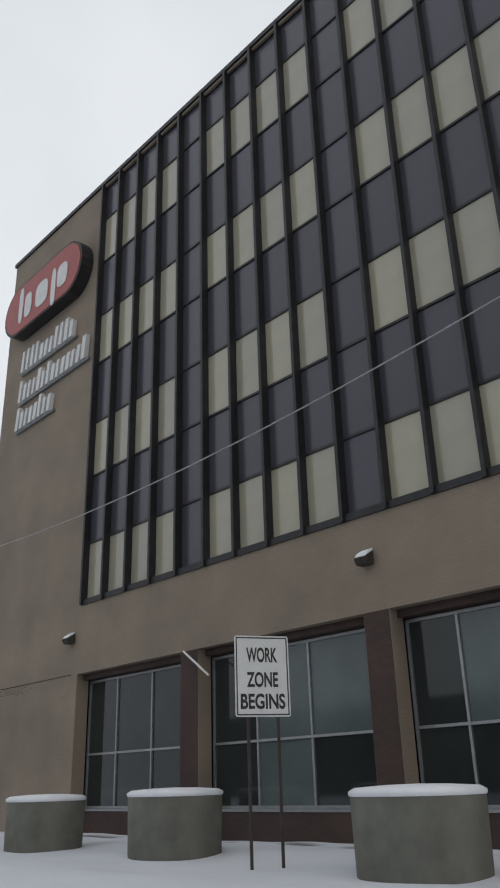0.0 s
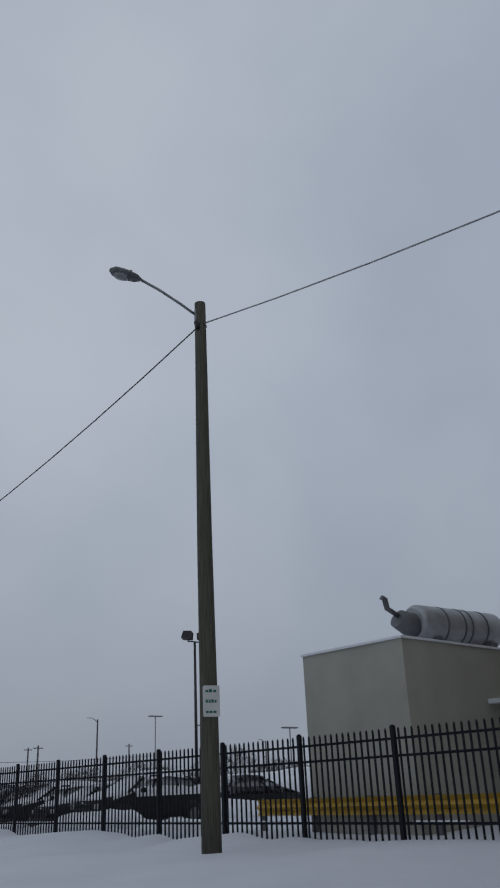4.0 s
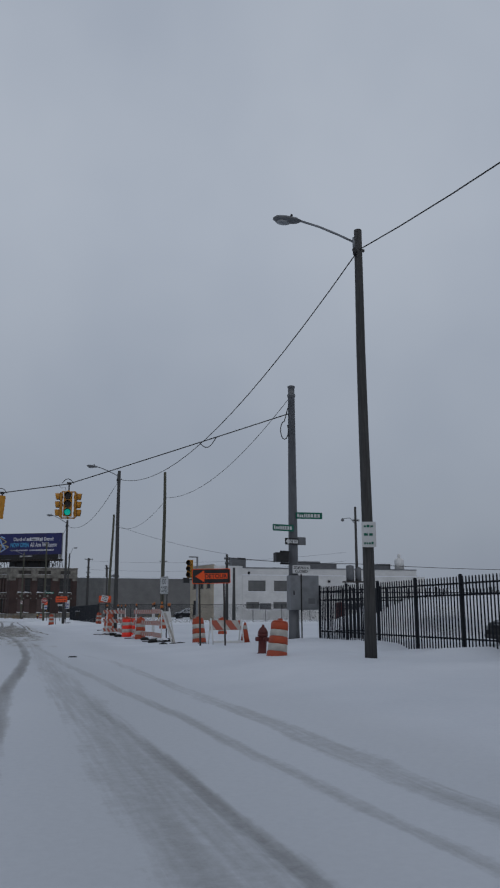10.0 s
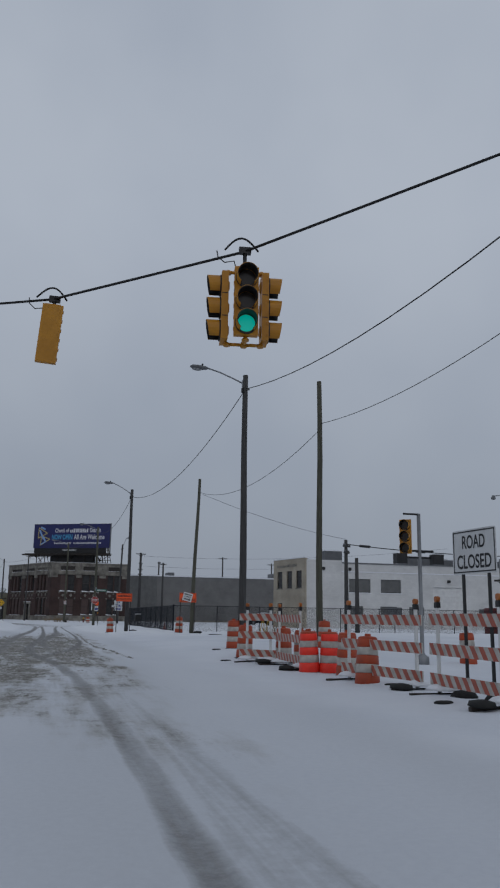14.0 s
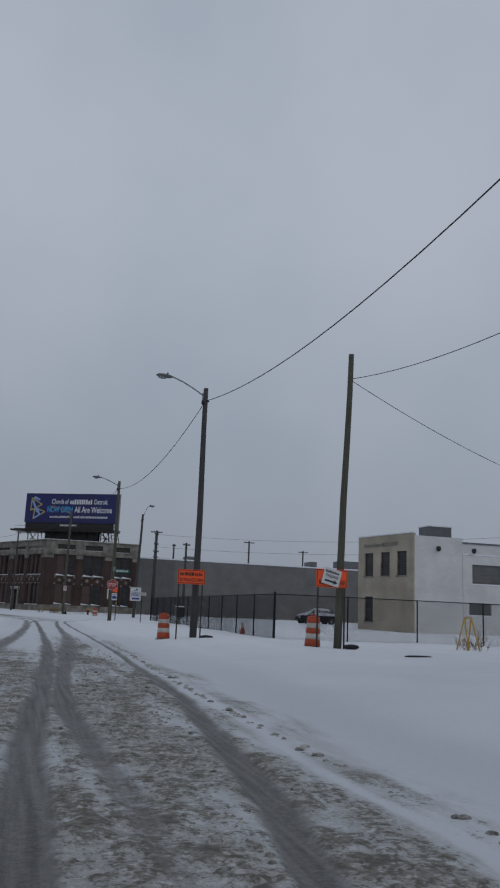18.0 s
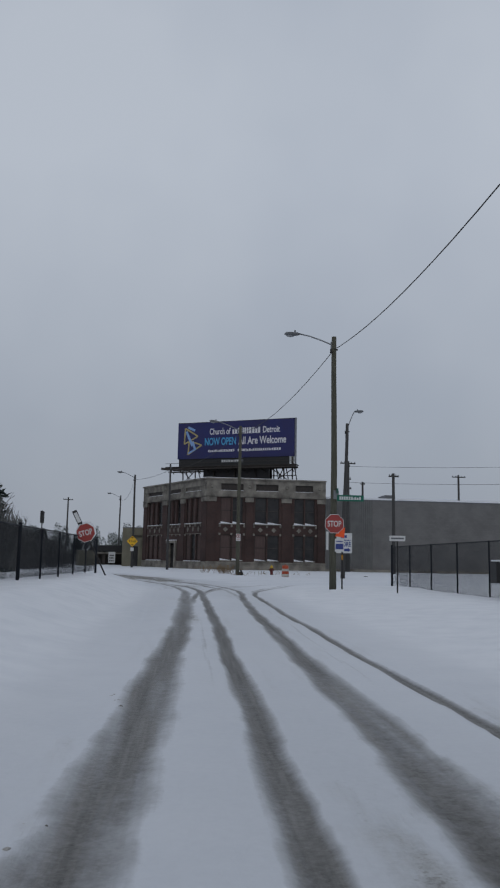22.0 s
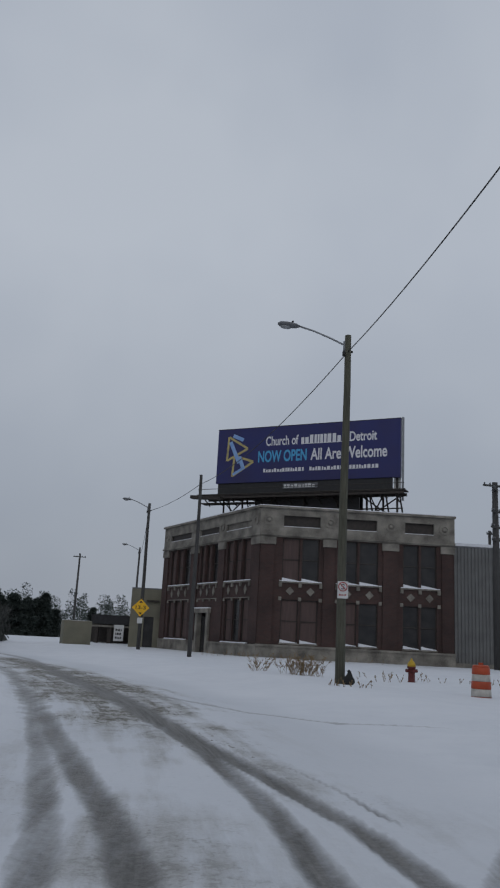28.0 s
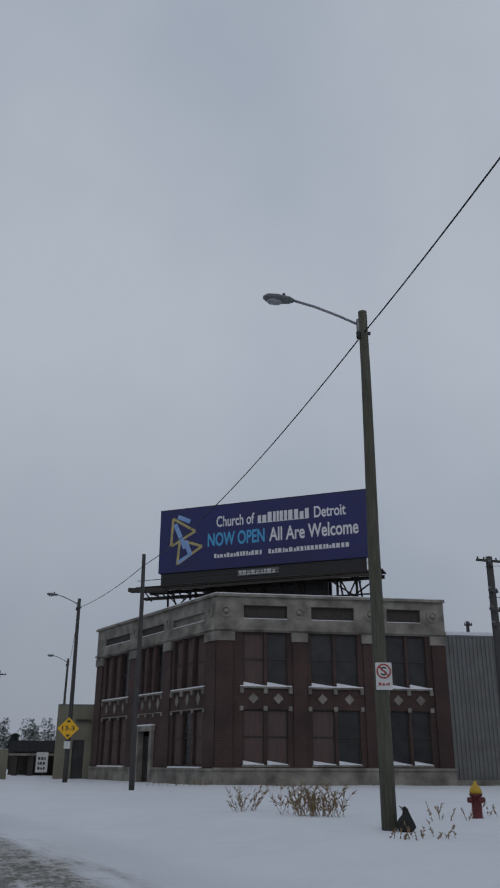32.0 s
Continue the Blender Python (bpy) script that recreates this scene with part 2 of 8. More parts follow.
    hgt = math_node('ADD', hgt, math_node('MULTIPLY', math_node('MULTIPLY', streak, f), 0.5))
    b = n.new("ShaderNodeBump")
    b.inputs["Strength"].default_value, b.inputs["Distance"].default_value = 0.5, 0.05
    l.new(hgt, b.inputs["Height"])
    l.new(b.outputs["Normal"], p.inputs["Normal"])
    return m


M_GROUND = ground_mat()
M_SNOW = mat("snow", (0.68, 0.7, 0.74), (0.75, 0.76, 0.79), 0.7, scale=3, bump=0.35)
M_TANBRICK = brick_mat("painted_tan_brick", (0.245, 0.198, 0.152), (0.233, 0.188, 0.145), (0.208, 0.169, 0.131), 0.85, 0.3, dirt=0.22)
M_BROWNBRICK = brick_mat("brown_brick", (0.05, 0.03, 0.025), (0.066, 0.036, 0.03), (0.045, 0.036, 0.032), 0.85, 0.4)
M_REDBRICK = brick_mat("red_brick", (0.07, 0.036, 0.031), (0.05, 0.029, 0.026), (0.062, 0.052, 0.047), 0.9, 0.5, dirt=0.45)
M_GREYBRICK = brick_mat("grey_block", (0.17, 0.168, 0.165), (0.155, 0.153, 0.15), (0.13, 0.13, 0.128), 0.9, 0.4, 0.2, 0.4, dirt=0.2)
M_WHITEBRICK = brick_mat("white_painted_block", (0.62, 0.62, 0.61), (0.58, 0.58, 0.575), (0.54, 0.54, 0.54), 0.8, 0.3, 0.2, 0.4, dirt=0.15)
M_BUFFBRICK = brick_mat("buff_brick", (0.4, 0.355, 0.28), (0.36, 0.315, 0.245), (0.36, 0.33, 0.28), 0.9, 0.4, dirt=0.3)
M_STONE = mat("limestone", (0.28, 0.263, 0.228), (0.1, 0.092, 0.08), 0.85, scale=1.1, bump=0.4, fine=18)
M_CONC = mat("planter_concrete", (0.15, 0.15, 0.128), (0.095, 0.096, 0.082), 0.85, scale=2.2, bump=0.5, fine=70)
M_BLACKMETAL = mat("dark_aluminium", (0.018, 0.018, 0.02), (0.03, 0.03, 0.032), 0.45, 0.3, scale=4, bump=0.05)
M_FENCE = mat("black_fence_paint", (0.008, 0.010, 0.015), (0.015, 0.017, 0.022), 0.62, 0.0, scale=8, bump=0.1, spec=0.15)
M_TANGLASS = mat("tan_panel_glass", (0.37, 0.345, 0.255), (0.27, 0.262, 0.215), 0.14, scale=1.1, bump=0.0, spec=0.75, rand=0.5)
M_DARKGLASS = mat("grey_panel_glass", (0.044, 0.043, 0.056), (0.062, 0.06, 0.077), 0.22, scale=0.6, bump=0.0, spec=0.5, rand=0.3)
M_SHOPGLASS = mat("shop_glass", (0.014, 0.018, 0.018), (0.03, 0.037, 0.036), 0.05, scale=0.9, bump=0.0, spec=0.5, rand=0.4)
# paler shop glass, with a sky reflection put into its base colour
M_SKYGLASS = mat("sky_reflection_glass", (0.10, 0.125, 0.125), (0.075, 0.095, 0.097), 0.1, scale=0.9, bump=0.0, spec=0.5)
M_ALU = mat("aluminium_frame", (0.34, 0.35, 0.36), (0.26, 0.27, 0.28), 0.4, 0.6, bump=0.05)
M_RED = mat("sign_red", (0.33, 0.05, 0.045), (0.27, 0.045, 0.04), 0.4, bump=0.03, scale=2)
M_BLACK = mat("black_paint", (0.012, 0.012, 0.013), (0.022, 0.022, 0.023), 0.5, bump=0.05)
M_WHITE = mat("white_paint", (0.68, 0.68, 0.67), (0.58, 0.58, 0.575), 0.5, scale=3, bump=0.06)
M_SIGNWHITE = mat("sign_white", (0.6, 0.61, 0.61), (0.53, 0.535, 0.53), 0.4, scale=3, bump=0.02)
M_WOOD = mat("weathered_pole", (0.076, 0.075, 0.073), (0.04, 0.04, 0.04), 0.9, scale=5, bump=0.7, stretch=(6, 6, 0.35), fine=40)
M_GREENWOOD = mat("mossy_pole", (0.105, 0.104, 0.078), (0.056, 0.056, 0.042), 0.9, scale=5, bump=0.7, stretch=(6, 6, 0.35), fine=40)
M_GALV = mat("galvanised_steel", (0.26, 0.27, 0.285), (0.18, 0.19, 0.2), 0.5, 0.5, scale=3, bump=0.08)
M_PALEGALV = mat("bright_galvanised_steel", (0.42, 0.43, 0.44), (0.3, 0.31, 0.32), 0.45, 0.4, scale=3, bump=0.08)
M_GREYSTEEL = mat("grey_painted_steel", (0.15, 0.155, 0.165), (0.11, 0.115, 0.122), 0.5, 0.2, scale=2, bump=0.08)
M_WIRE = mat("black_cable", (0.012, 0.012, 0.013), rough=0.6, bump=0)
M_PALEWIRE = mat("pale_cable", (0.36, 0.36, 0.36), (0.24, 0.24, 0.24), 0.5, bump=0)
M_ORANGE = mat("orange_plastic", (0.45, 0.068, 0.02), (0.28, 0.05, 0.022), 0.5, scale=7, bump=0.15, rand=0.3)
M_REFLECT = mat("dirty_reflective_white", (0.52, 0.5, 0.46), (0.33, 0.31, 0.28), 0.5, scale=6, bump=0.08)
M_STRIPE = mat("barricade_orange_red", (0.42, 0.095, 0.055), (0.3, 0.08, 0.055), 0.5, scale=9, bump=0.05)
M_SIGNORANGE = mat("sign_orange", (0.85, 0.1, 0.018), (0.75, 0.085, 0.015), 0.4, scale=4, bump=0.02)
M_FRESHORANGE = mat("fluorescent_orange", (0.9, 0.045, 0.025), (0.78, 0.04, 0.022), 0.45, scale=7, bump=0.1)
M_RUBBER = mat("black_rubber", (0.012, 0.012, 0.012), (0.025, 0.025, 0.024), 0.85, bump=0.3)
M_YELLOW = mat("signal_yellow", (0.5, 0.225, 0.014), (0.4, 0.175, 0.011), 0.45, scale=5, bump=0.06)
M_SIGNYELLOW = mat("sign_yellow", (0.8, 0.46, 0.015), (0.7, 0.4, 0.015), 0.4, scale=4, bump=0.02)
M_LENS = mat("unlit_lens", (0.02, 0.016, 0.013), (0.03, 0.022, 0.016), 0.2, bump=0)
M_GREENLIGHT = mat("green_lens", (0.01, 0.2, 0.16), rough=0.3, bump=0, emit=(0.005, 0.5, 0.38), power=0.5)
M_SIGNGREEN = mat("sign_green", (0.008, 0.13, 0.085), (0.006, 0.1, 0.065), 0.4, bump=0.02)
M_HYDRED = mat("hydrant_red", (0.12, 0.02, 0.018), (0.075, 0.015, 0.014), 0.6, scale=9, bump=0.3)
M_HYDYELLOW = mat("hydrant_yellow", (0.5, 0.33, 0.02), (0.38, 0.25, 0.02), 0.5, scale=9, bump=0.2)
M_PURPLE = mat("billboard_purple", (0.021, 0.02, 0.088), (0.016, 0.022, 0.125), 0.5, scale=0.35, bump=0.0)
M_SKYBLUE = mat("print_sky_blue", (0.07, 0.36, 0.62), (0.06, 0.3, 0.55), 0.5, bump=0)
M_GOLD = mat("print_gold", (0.5, 0.42, 0.16), (0.3, 0.26, 0.12), 0.5, scale=2, bump=0)
M_PALEBLUE = mat("print_pale_blue", (0.16, 0.3, 0.6), (0.3, 0.45, 0.7), 0.5, scale=2, bump=0)
M_PRINTWHITE = mat("print_white", (0.68, 0.68, 0.7), (0.62, 0.62, 0.65), 0.5, bump=0)
M_BLUE = mat("print_blue", (0.03, 0.05, 0.22), (0.03, 0.045, 0.19), 0.5, bump=0)
M_BOARD = mat("boarded_window", (0.1, 0.068, 0.062), (0.075, 0.052, 0.048), 0.85, scale=2.5, bump=0.3, stretch=(3, 3, 0.4))
M_DARKWIN = mat("dark_old_window", (0.015, 0.015, 0.017), (0.035, 0.034, 0.034), 0.25, scale=1.5, bump=0.05)
M_CORR = mat("grey_sheet_metal", (0.17, 0.172, 0.17), (0.13, 0.132, 0.13), 0.6, 0.3, scale=1.2, bump=0.1)
M_GREENBLACK = mat("dark_green_tank", (0.012, 0.02, 0.017), (0.02, 0.03, 0.026), 0.5, scale=3, bump=0.1)
M_BEIGEWALL = mat("weathered_beige_render", (0.21, 0.2, 0.15), (0.15, 0.145, 0.11), 0.9, scale=0.9, bump=0.25)
M_BEIGE = mat("beige_render", (0.4, 0.395, 0.34), (0.34, 0.335, 0.285), 0.9, scale=1.2, bump=0.2)
M_BARYELLOW = mat("yellow_rail", (0.5, 0.31, 0.03), (0.35, 0.22, 0.03), 0.5, scale=4, bump=0.1)
# near-black: the dimness of unlit rooms is put into this colour
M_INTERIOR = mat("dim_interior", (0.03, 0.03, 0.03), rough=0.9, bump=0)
M_CARPAINT = mat("dark_car_paint", (0.012, 0.013, 0.015), (0.018, 0.019, 0.022), 0.6, 0.0, scale=6, bump=0.05, rand=0.4, spec=0.15)
M_CARGLASS = mat("snow_dusted_car_glass", (0.03, 0.032, 0.036), (0.4, 0.41, 0.43), 0.55, scale=1.6, bump=0.2, spec=0.2)
M_NEEDLE = mat("pine_needles", (0.03, 0.042, 0.037), (0.055, 0.07, 0.06), 0.85, scale=8, bump=0.2, rand=0.3)
M_BARK = mat("bare_bark", (0.05, 0.043, 0.038), (0.085, 0.075, 0.066), 0.9, scale=6, bump=0.5)
M_WEED = mat("dead_weeds", (0.26, 0.18, 0.095), (0.15, 0.11, 0.065), 0.9, scale=20, bump=0.1)
M_LIGHTLENS = mat("lamp_lens", (0.22, 0.23, 0.24), (0.3, 0.31, 0.32), 0.3, bump=0)
M_AMBER = mat("amber_lens", (0.42, 0.13, 0.02), (0.3, 0.09, 0.02), 0.3, scale=6, bump=0.05)
M_WHITECAR = mat("white_car_paint", (0.42, 0.43, 0.44), (0.34, 0.35, 0.36), 0.3, bump=0)
# brush colour made paler, with the haze of the air mixed into it
M_HAZYSCRUB = mat("hazy_scrub", (0.085, 0.087, 0.085), (0.13, 0.13, 0.125), 0.9, scale=0.8, bump=0)
M_BRUSH = mat("dark_brush", (0.04, 0.044, 0.042), (0.07, 0.073, 0.068), 0.9, scale=0.8, bump=0)
M_CLOD = mat("dirty_slush", (0.06, 0.054, 0.04), (0.5, 0.49, 0.47), 0.8, scale=9, bump=0.2)
M_RUST = mat("dark_rusty_steel", (0.035, 0.032, 0.03), (0.06, 0.05, 0.044), 0.7, 0.3, scale=5, bump=0.2)

# ---- mesh helpers ----


def box(bm, x0, x1, y0, y1, z0, z1, m=None):
    v = [bm.verts.new((x, y, z)) for z in (z0, z1) for y in (y0, y1) for x in (x0, x1)]
    for q in ((0, 2, 3, 1), (4, 5, 7, 6), (0, 1, 5, 4), (2, 6, 7, 3), (0, 4, 6, 2), (1, 3, 7, 5)):
        bm.faces.new([v[i] for i in q])
    if m is not None:
        bmesh.ops.transform(bm, matrix=m, verts=v)
    return v


def rod(bm, p0, p1, r0, r1=None, n=8, caps=True):
    """A tapered round bar from p0 to p1."""
    p0, p1, r1 = Vector(p0), Vector(p1), r0 if r1 is None else r1
    q = (p1 - p0).to_track_quat('Z', 'Y')
    rings = []
    for p, r in ((p0, r0), (p1, r1)):
        rings.append([bm.verts.new(p + q @ Vector((r * math.cos(a), r * math.sin(a), 0))) for a in (2 * math.pi * i / n for i in range(n))])
    for i in range(n):
        f = bm.faces.new((rings[0][i], rings[0][(i + 1) % n], rings[1][(i + 1) % n], rings[1][i]))
        f.smooth = n > 6
    if caps:
        bm.faces.new(rings[0][::-1])
        bm.faces.new(rings[1])


def lathe(bm, prof, n=16, at=(0, 0, 0), sx=1.0, sy=1.0, power=2.0):
    """A turned body from (radius, height) pairs; power above 2 squares its plan."""
    rings = []
    for r, z in prof:
        ring = []
        for i in range(n):
            a = 2 * math.pi * i / n
            c, s = math.cos(a), math.sin(a)
            k = (abs(c) ** power + abs(s) ** power) ** (-1.0 / power)
            ring.append(bm.verts.new((at[0] + r * c * k * sx, at[1] + r * s * k * sy, at[2] + z)))
        rings.append(ring)
    for a, b in zip(rings, rings[1:]):
        for i in range(n):
            f = bm.faces.new((a[i], a[(i + 1) % n], b[(i + 1) % n], b[i]))
            f.smooth = True
    bm.faces.new(rings[0][::-1])
    bm.faces.new(rings[-1])


def prism(bm, pts, y0, y1, m=None):
    """A flat outline in x and z, thick from y0 to y1."""
    a = [bm.verts.new((x, y0, z)) for x, z in pts]
    b = [bm.verts.new((x, y1, z)) for x, z in pts]
    k = len(pts)
    bm.faces.new(a)
    bm.faces.new(b[::-1])
    for i in range(k):
        bm.faces.new((a[i], b[i], b[(i + 1) % k], a[(i + 1) % k]))
    if m is not None:
        bmesh.ops.transform(bm, matrix=m, verts=a + b)


def sweep(bm, pts, radii, n=8):
    """One round skin along a line of points."""
    pts = [Vector(p) for p in pts]
    rings = []
    side = None
    for i, p in enumerate(pts):
        d = (pts[min(i + 1, len(pts) - 1)] - pts[max(i - 1, 0)]).normalized()
        if side is None:
            side = d.orthogonal().normalized()
        side = (side - d * side.dot(d)).normalized()
        up = d.cross(side)
        r = radii[i] if isinstance(radii, (list, tuple)) else radii
        rings.append([bm.verts.new(p + (side * math.cos(2 * math.pi * k / n) + up * math.sin(2 * math.pi * k / n)) * r) for k in range(n)])
    for a, b in zip(rings, rings[1:]):
        for k in range(n):
            f = bm.faces.new((a[k], a[(k + 1) % n], b[(k + 1) % n], b[k]))
            f.smooth = n > 4
    bm.faces.new(rings[0][::-1])
    bm.faces.new(rings[-1])


def tube(bm, pts, r, n=6):
    sweep(bm, pts, r, n)


def ring_plate(bm, cx, cz, rx, rz, hole, y0, y1, n=20):
    """A flat ring that faces -y."""
    ang = [2 * math.pi * i / n for i in range(n)]
    loops = [[bm.verts.new((cx + rx * k * math.cos(a), y, cz + rz * k * math.sin(a))) for a in ang] for k, y in ((1, y0), (hole, y0), (hole, y1), (1, y1))]
    for j in range(4):
        p, q = loops[j], loops[(j + 1) % 4]
        for i in range(n):
            bm.faces.new((p[i], p[(i + 1) % n], q[(i + 1) % n], q[i]))


def mesh_of(name, bm, material, fix=True):
    if fix:
        bmesh.ops.recalc_face_normals(bm, faces=bm.faces)
    me = bpy.data.meshes.new(name)
    bm.to_mesh(me)
    bm.free()
    me.materials.append(material)
    return me


def part(name, bm, material, parent, label="", m=None):
    ob = new(name, mesh_of(name, bm, material) if isinstance(bm, bmesh.types.BMesh) else bm)
    ob.parent = parent
    if m is not None:
        ob.matrix_local = m
    if label:
        ob["label"] = label
    return ob


def thing(name, label, category, m=None, group="", kind=""):
    ob = new(name)
    ob.empty_display_size = 0.2
    if m is not None:
        ob.matrix_world = m
    return tagged(ob, label, category, group, kind)


def solid(name, bm, material, label, category, m=None, group="", kind=""):
    ob = new(name, mesh_of(name, bm, material))
    if m is not None:
        ob.matrix_world = m
    return tagged(ob, label, category, group, kind)


def words(text, x0, x1, z0, z1, y=-0.004, bold=0.018):
    """Letters that fill the box x0..x1, z0..z1 on a board that faces -y."""
    cu = bpy.data.curves.new("letters", 'FONT')
    cu.body, cu.extrude, cu.offset = text, 0.0, bold
    ob = bpy.data.objects.new("letters", cu)
    me = bpy.data.meshes.new_from_object(ob)
    bpy.data.objects.remove(ob)
    bm = bmesh.new()
    bm.from_mesh(me)
    bpy.data.meshes.remove(me)
    xs, ys = [v.co.x for v in bm.verts], [v.co.y for v in bm.verts]
    sx, sz = (x1 - x0) / (max(xs) - min(xs)), (z1 - z0) / (max(ys) - min(ys))
    ax, ay = min(xs), min(ys)
    for v in bm.verts:
        v.co = Vector((x0 + (v.co.x - ax) * sx, y, z0 + (v.co.y - ay) * sz))
    return bm


def bars(bm, x0, x1, z0, z1, count, y=-0.006, seed=1, gap=0.25, th=0.004):
    """A run of plain bars on one thin footing, in place of writing that is not reproduced."""
    rnd = random.Random(seed)
    ws = [rnd.uniform(0.6, 1.3) for _ in range(count)]
    k = (x1 - x0) / sum(ws)
    foot = z0 + 0.06 * (z1 - z0)
    x, pts = x0, []
    for w in ws:
        top = z1 - rnd.choice((0, 0, 0.25)) * (z1 - z0)
        pts += [(x, foot), (x, top), (x + w * k * (1 - gap), top), (x + w * k * (1 - gap), foot)]
        x += w * k
    prism(bm, [(x0, z0)] + pts + [(pts[-1][0], z0)], y - th, y)


def board(x0, x1, z0, z1, th=0.01, y=0.0, r=0.04):
    """A sign blank with rounded corners that faces -y."""
    bm = bmesh.new()
    pts = []
    for cx, cz, a0 in ((x1 - r, z1 - r, 0), (x0 + r, z1 - r, 90), (x0 + r, z0 + r, 180), (x1 - r, z0 + r, 270)):
        pts += [(cx + r * math.cos(radians(a0 + a)), cz + r * math.sin(radians(a0 + a))) for a in (0, 30, 60, 90)]
    prism(bm, pts, y, y + th)
    return bm


def facade(bm, s0, s1, z0, z1, holes, th, y0=0.0):
    """One wall mesh from s0 to s1 with holes (a, b, c, d) in s and z that go through it."""
    cs = sorted({s0, s1, *(round(v, 4) for h in holes for v in h[:2] if s0 < v < s1)})
    cz = sorted({z0, z1, *(round(v, 4) for h in holes for v in h[2:] if z0 < v < z1)})
    full = lambda i, j: 0 <= i < len(cs) - 1 and 0 <= j < len(cz) - 1 and not any(h[0] < (cs[i] + cs[i + 1]) / 2 < h[1] and h[2] < (cz[j] + cz[j + 1]) / 2 < h[3] for h in holes)
    grid = {}

    def v(i, j, k):
        if (i, j, k) not in grid:
            grid[i, j, k] = bm.verts.new((cs[i], y0 + th * k, cz[j]))
        return grid[i, j, k]
    for i in range(len(cs) - 1):
        for j in range(len(cz) - 1):
            if not full(i, j):
                continue
            bm.faces.new((v(i, j, 0), v(i + 1, j, 0), v(i + 1, j + 1, 0), v(i, j + 1, 0)))
            bm.faces.new((v(i, j, 1), v(i, j + 1, 1), v(i + 1, j + 1, 1), v(i + 1, j, 1)))
            for di, dj, a, b in ((-1, 0, (i, j), (i, j + 1)), (1, 0, (i + 1, j + 1), (i + 1, j)), (0, -1, (i + 1, j), (i, j)), (0, 1, (i, j + 1), (i + 1, j + 1))):
                if not full(i + di, j + dj):
                    bm.faces.new((v(*a, 0), v(*b, 0), v(*b, 1), v(*a, 1)))


def one(fn, *a, **k):
    bm = bmesh.new()
    fn(bm, *a, **k)
    return bm


# ---- ground ----


def step(a, b, v):
    t = np.clip((v - a) / (b - a), 0, 1)
    return t * t * (3 - 2 * t)


def cells(x, y, scale, seed=0.0):
    """Smooth random values between 0 and 1 on a square lattice."""
    x, y = np.asarray(x, float) * scale, np.asarray(y, float) * scale
    ix, iy = np.floor(x), np.floor(y)
    u, v = x - ix, y - iy
    u, v = u * u * (3 - 2 * u), v * v * (3 - 2 * v)
    pick = lambda a, b: np.modf(np.abs(np.sin(a * 127.1 + b * 311.7 + seed) * 43758.5453))[0]
    return (pick(ix, iy) * (1 - u) + pick(ix + 1, iy) * u) * (1 - v) + (pick(ix, iy + 1) * (1 - u) + pick(ix + 1, iy + 1) * u) * v


def lumps(x, y):
    return (0.5 * np.sin(x * 0.9 + 1.3 * np.sin(y * 0.31)) + 0.5 * np.sin(y * 0.57 + 1.7 * np.sin(x * 0.43 + 1)) + 0.3 * np.sin(x * 2.3 + y * 1.1) + 0.25 * np.sin(y * 2.9 - x * 1.7))


def road_x(y):
    """The middle of the carriageway, which bends to the left past the last crossing."""
    d = np.clip(np.asarray(y, float) - 180, 0, 40)
    return 0.3 - 0.0074 * d * d - 0.6 * np.clip(np.asarray(y, float) - 220, 0, 1e9)


def height(x, y):
    x, y = np.asarray(x, float), np.asarray(y, float)
    d = x - road_x(y)
    crossing = step(96, 99, y) * (1 - step(114, 118, y)) + step(183, 188, y) * (1 - step(196, 202, y))
    side = step(96, 99, y) * (1 - step(114, 118, y))
    right = step(2.4, 6.0, d) * (0.22 - 0.1 * crossing - 0.11 * side) + step(8.5, 11.0, d) * 0.1 * (1 - step(100, 104, y))
    left = step(1.9, 5.0, -d) * 0.24 + step(2.6, 4.8, -d) * 0.3 * step(140, 165, y) * (1 - step(190, 198, y))
    drift = 0.07 * (np.sin(y * 1.05 + 0.6) + 0.7 * np.sin(y * 2.3 + 1.9) + 0.4 * np.sin(y * 4.1)) * step(8.6, 9.8, x) * (1 - step(11.6, 12.8, x)) * step(38, 42, y) * (1 - step(90, 95, y))
    h = drift + right + left + 0.035 * lumps(x, y) * np.clip(np.abs(d) / 4, 0.1, 1)
    return h - 0.27 * step(5.0, 8.5, x) * (1 - step(30, 38, y)) * step(-30, -20, y)


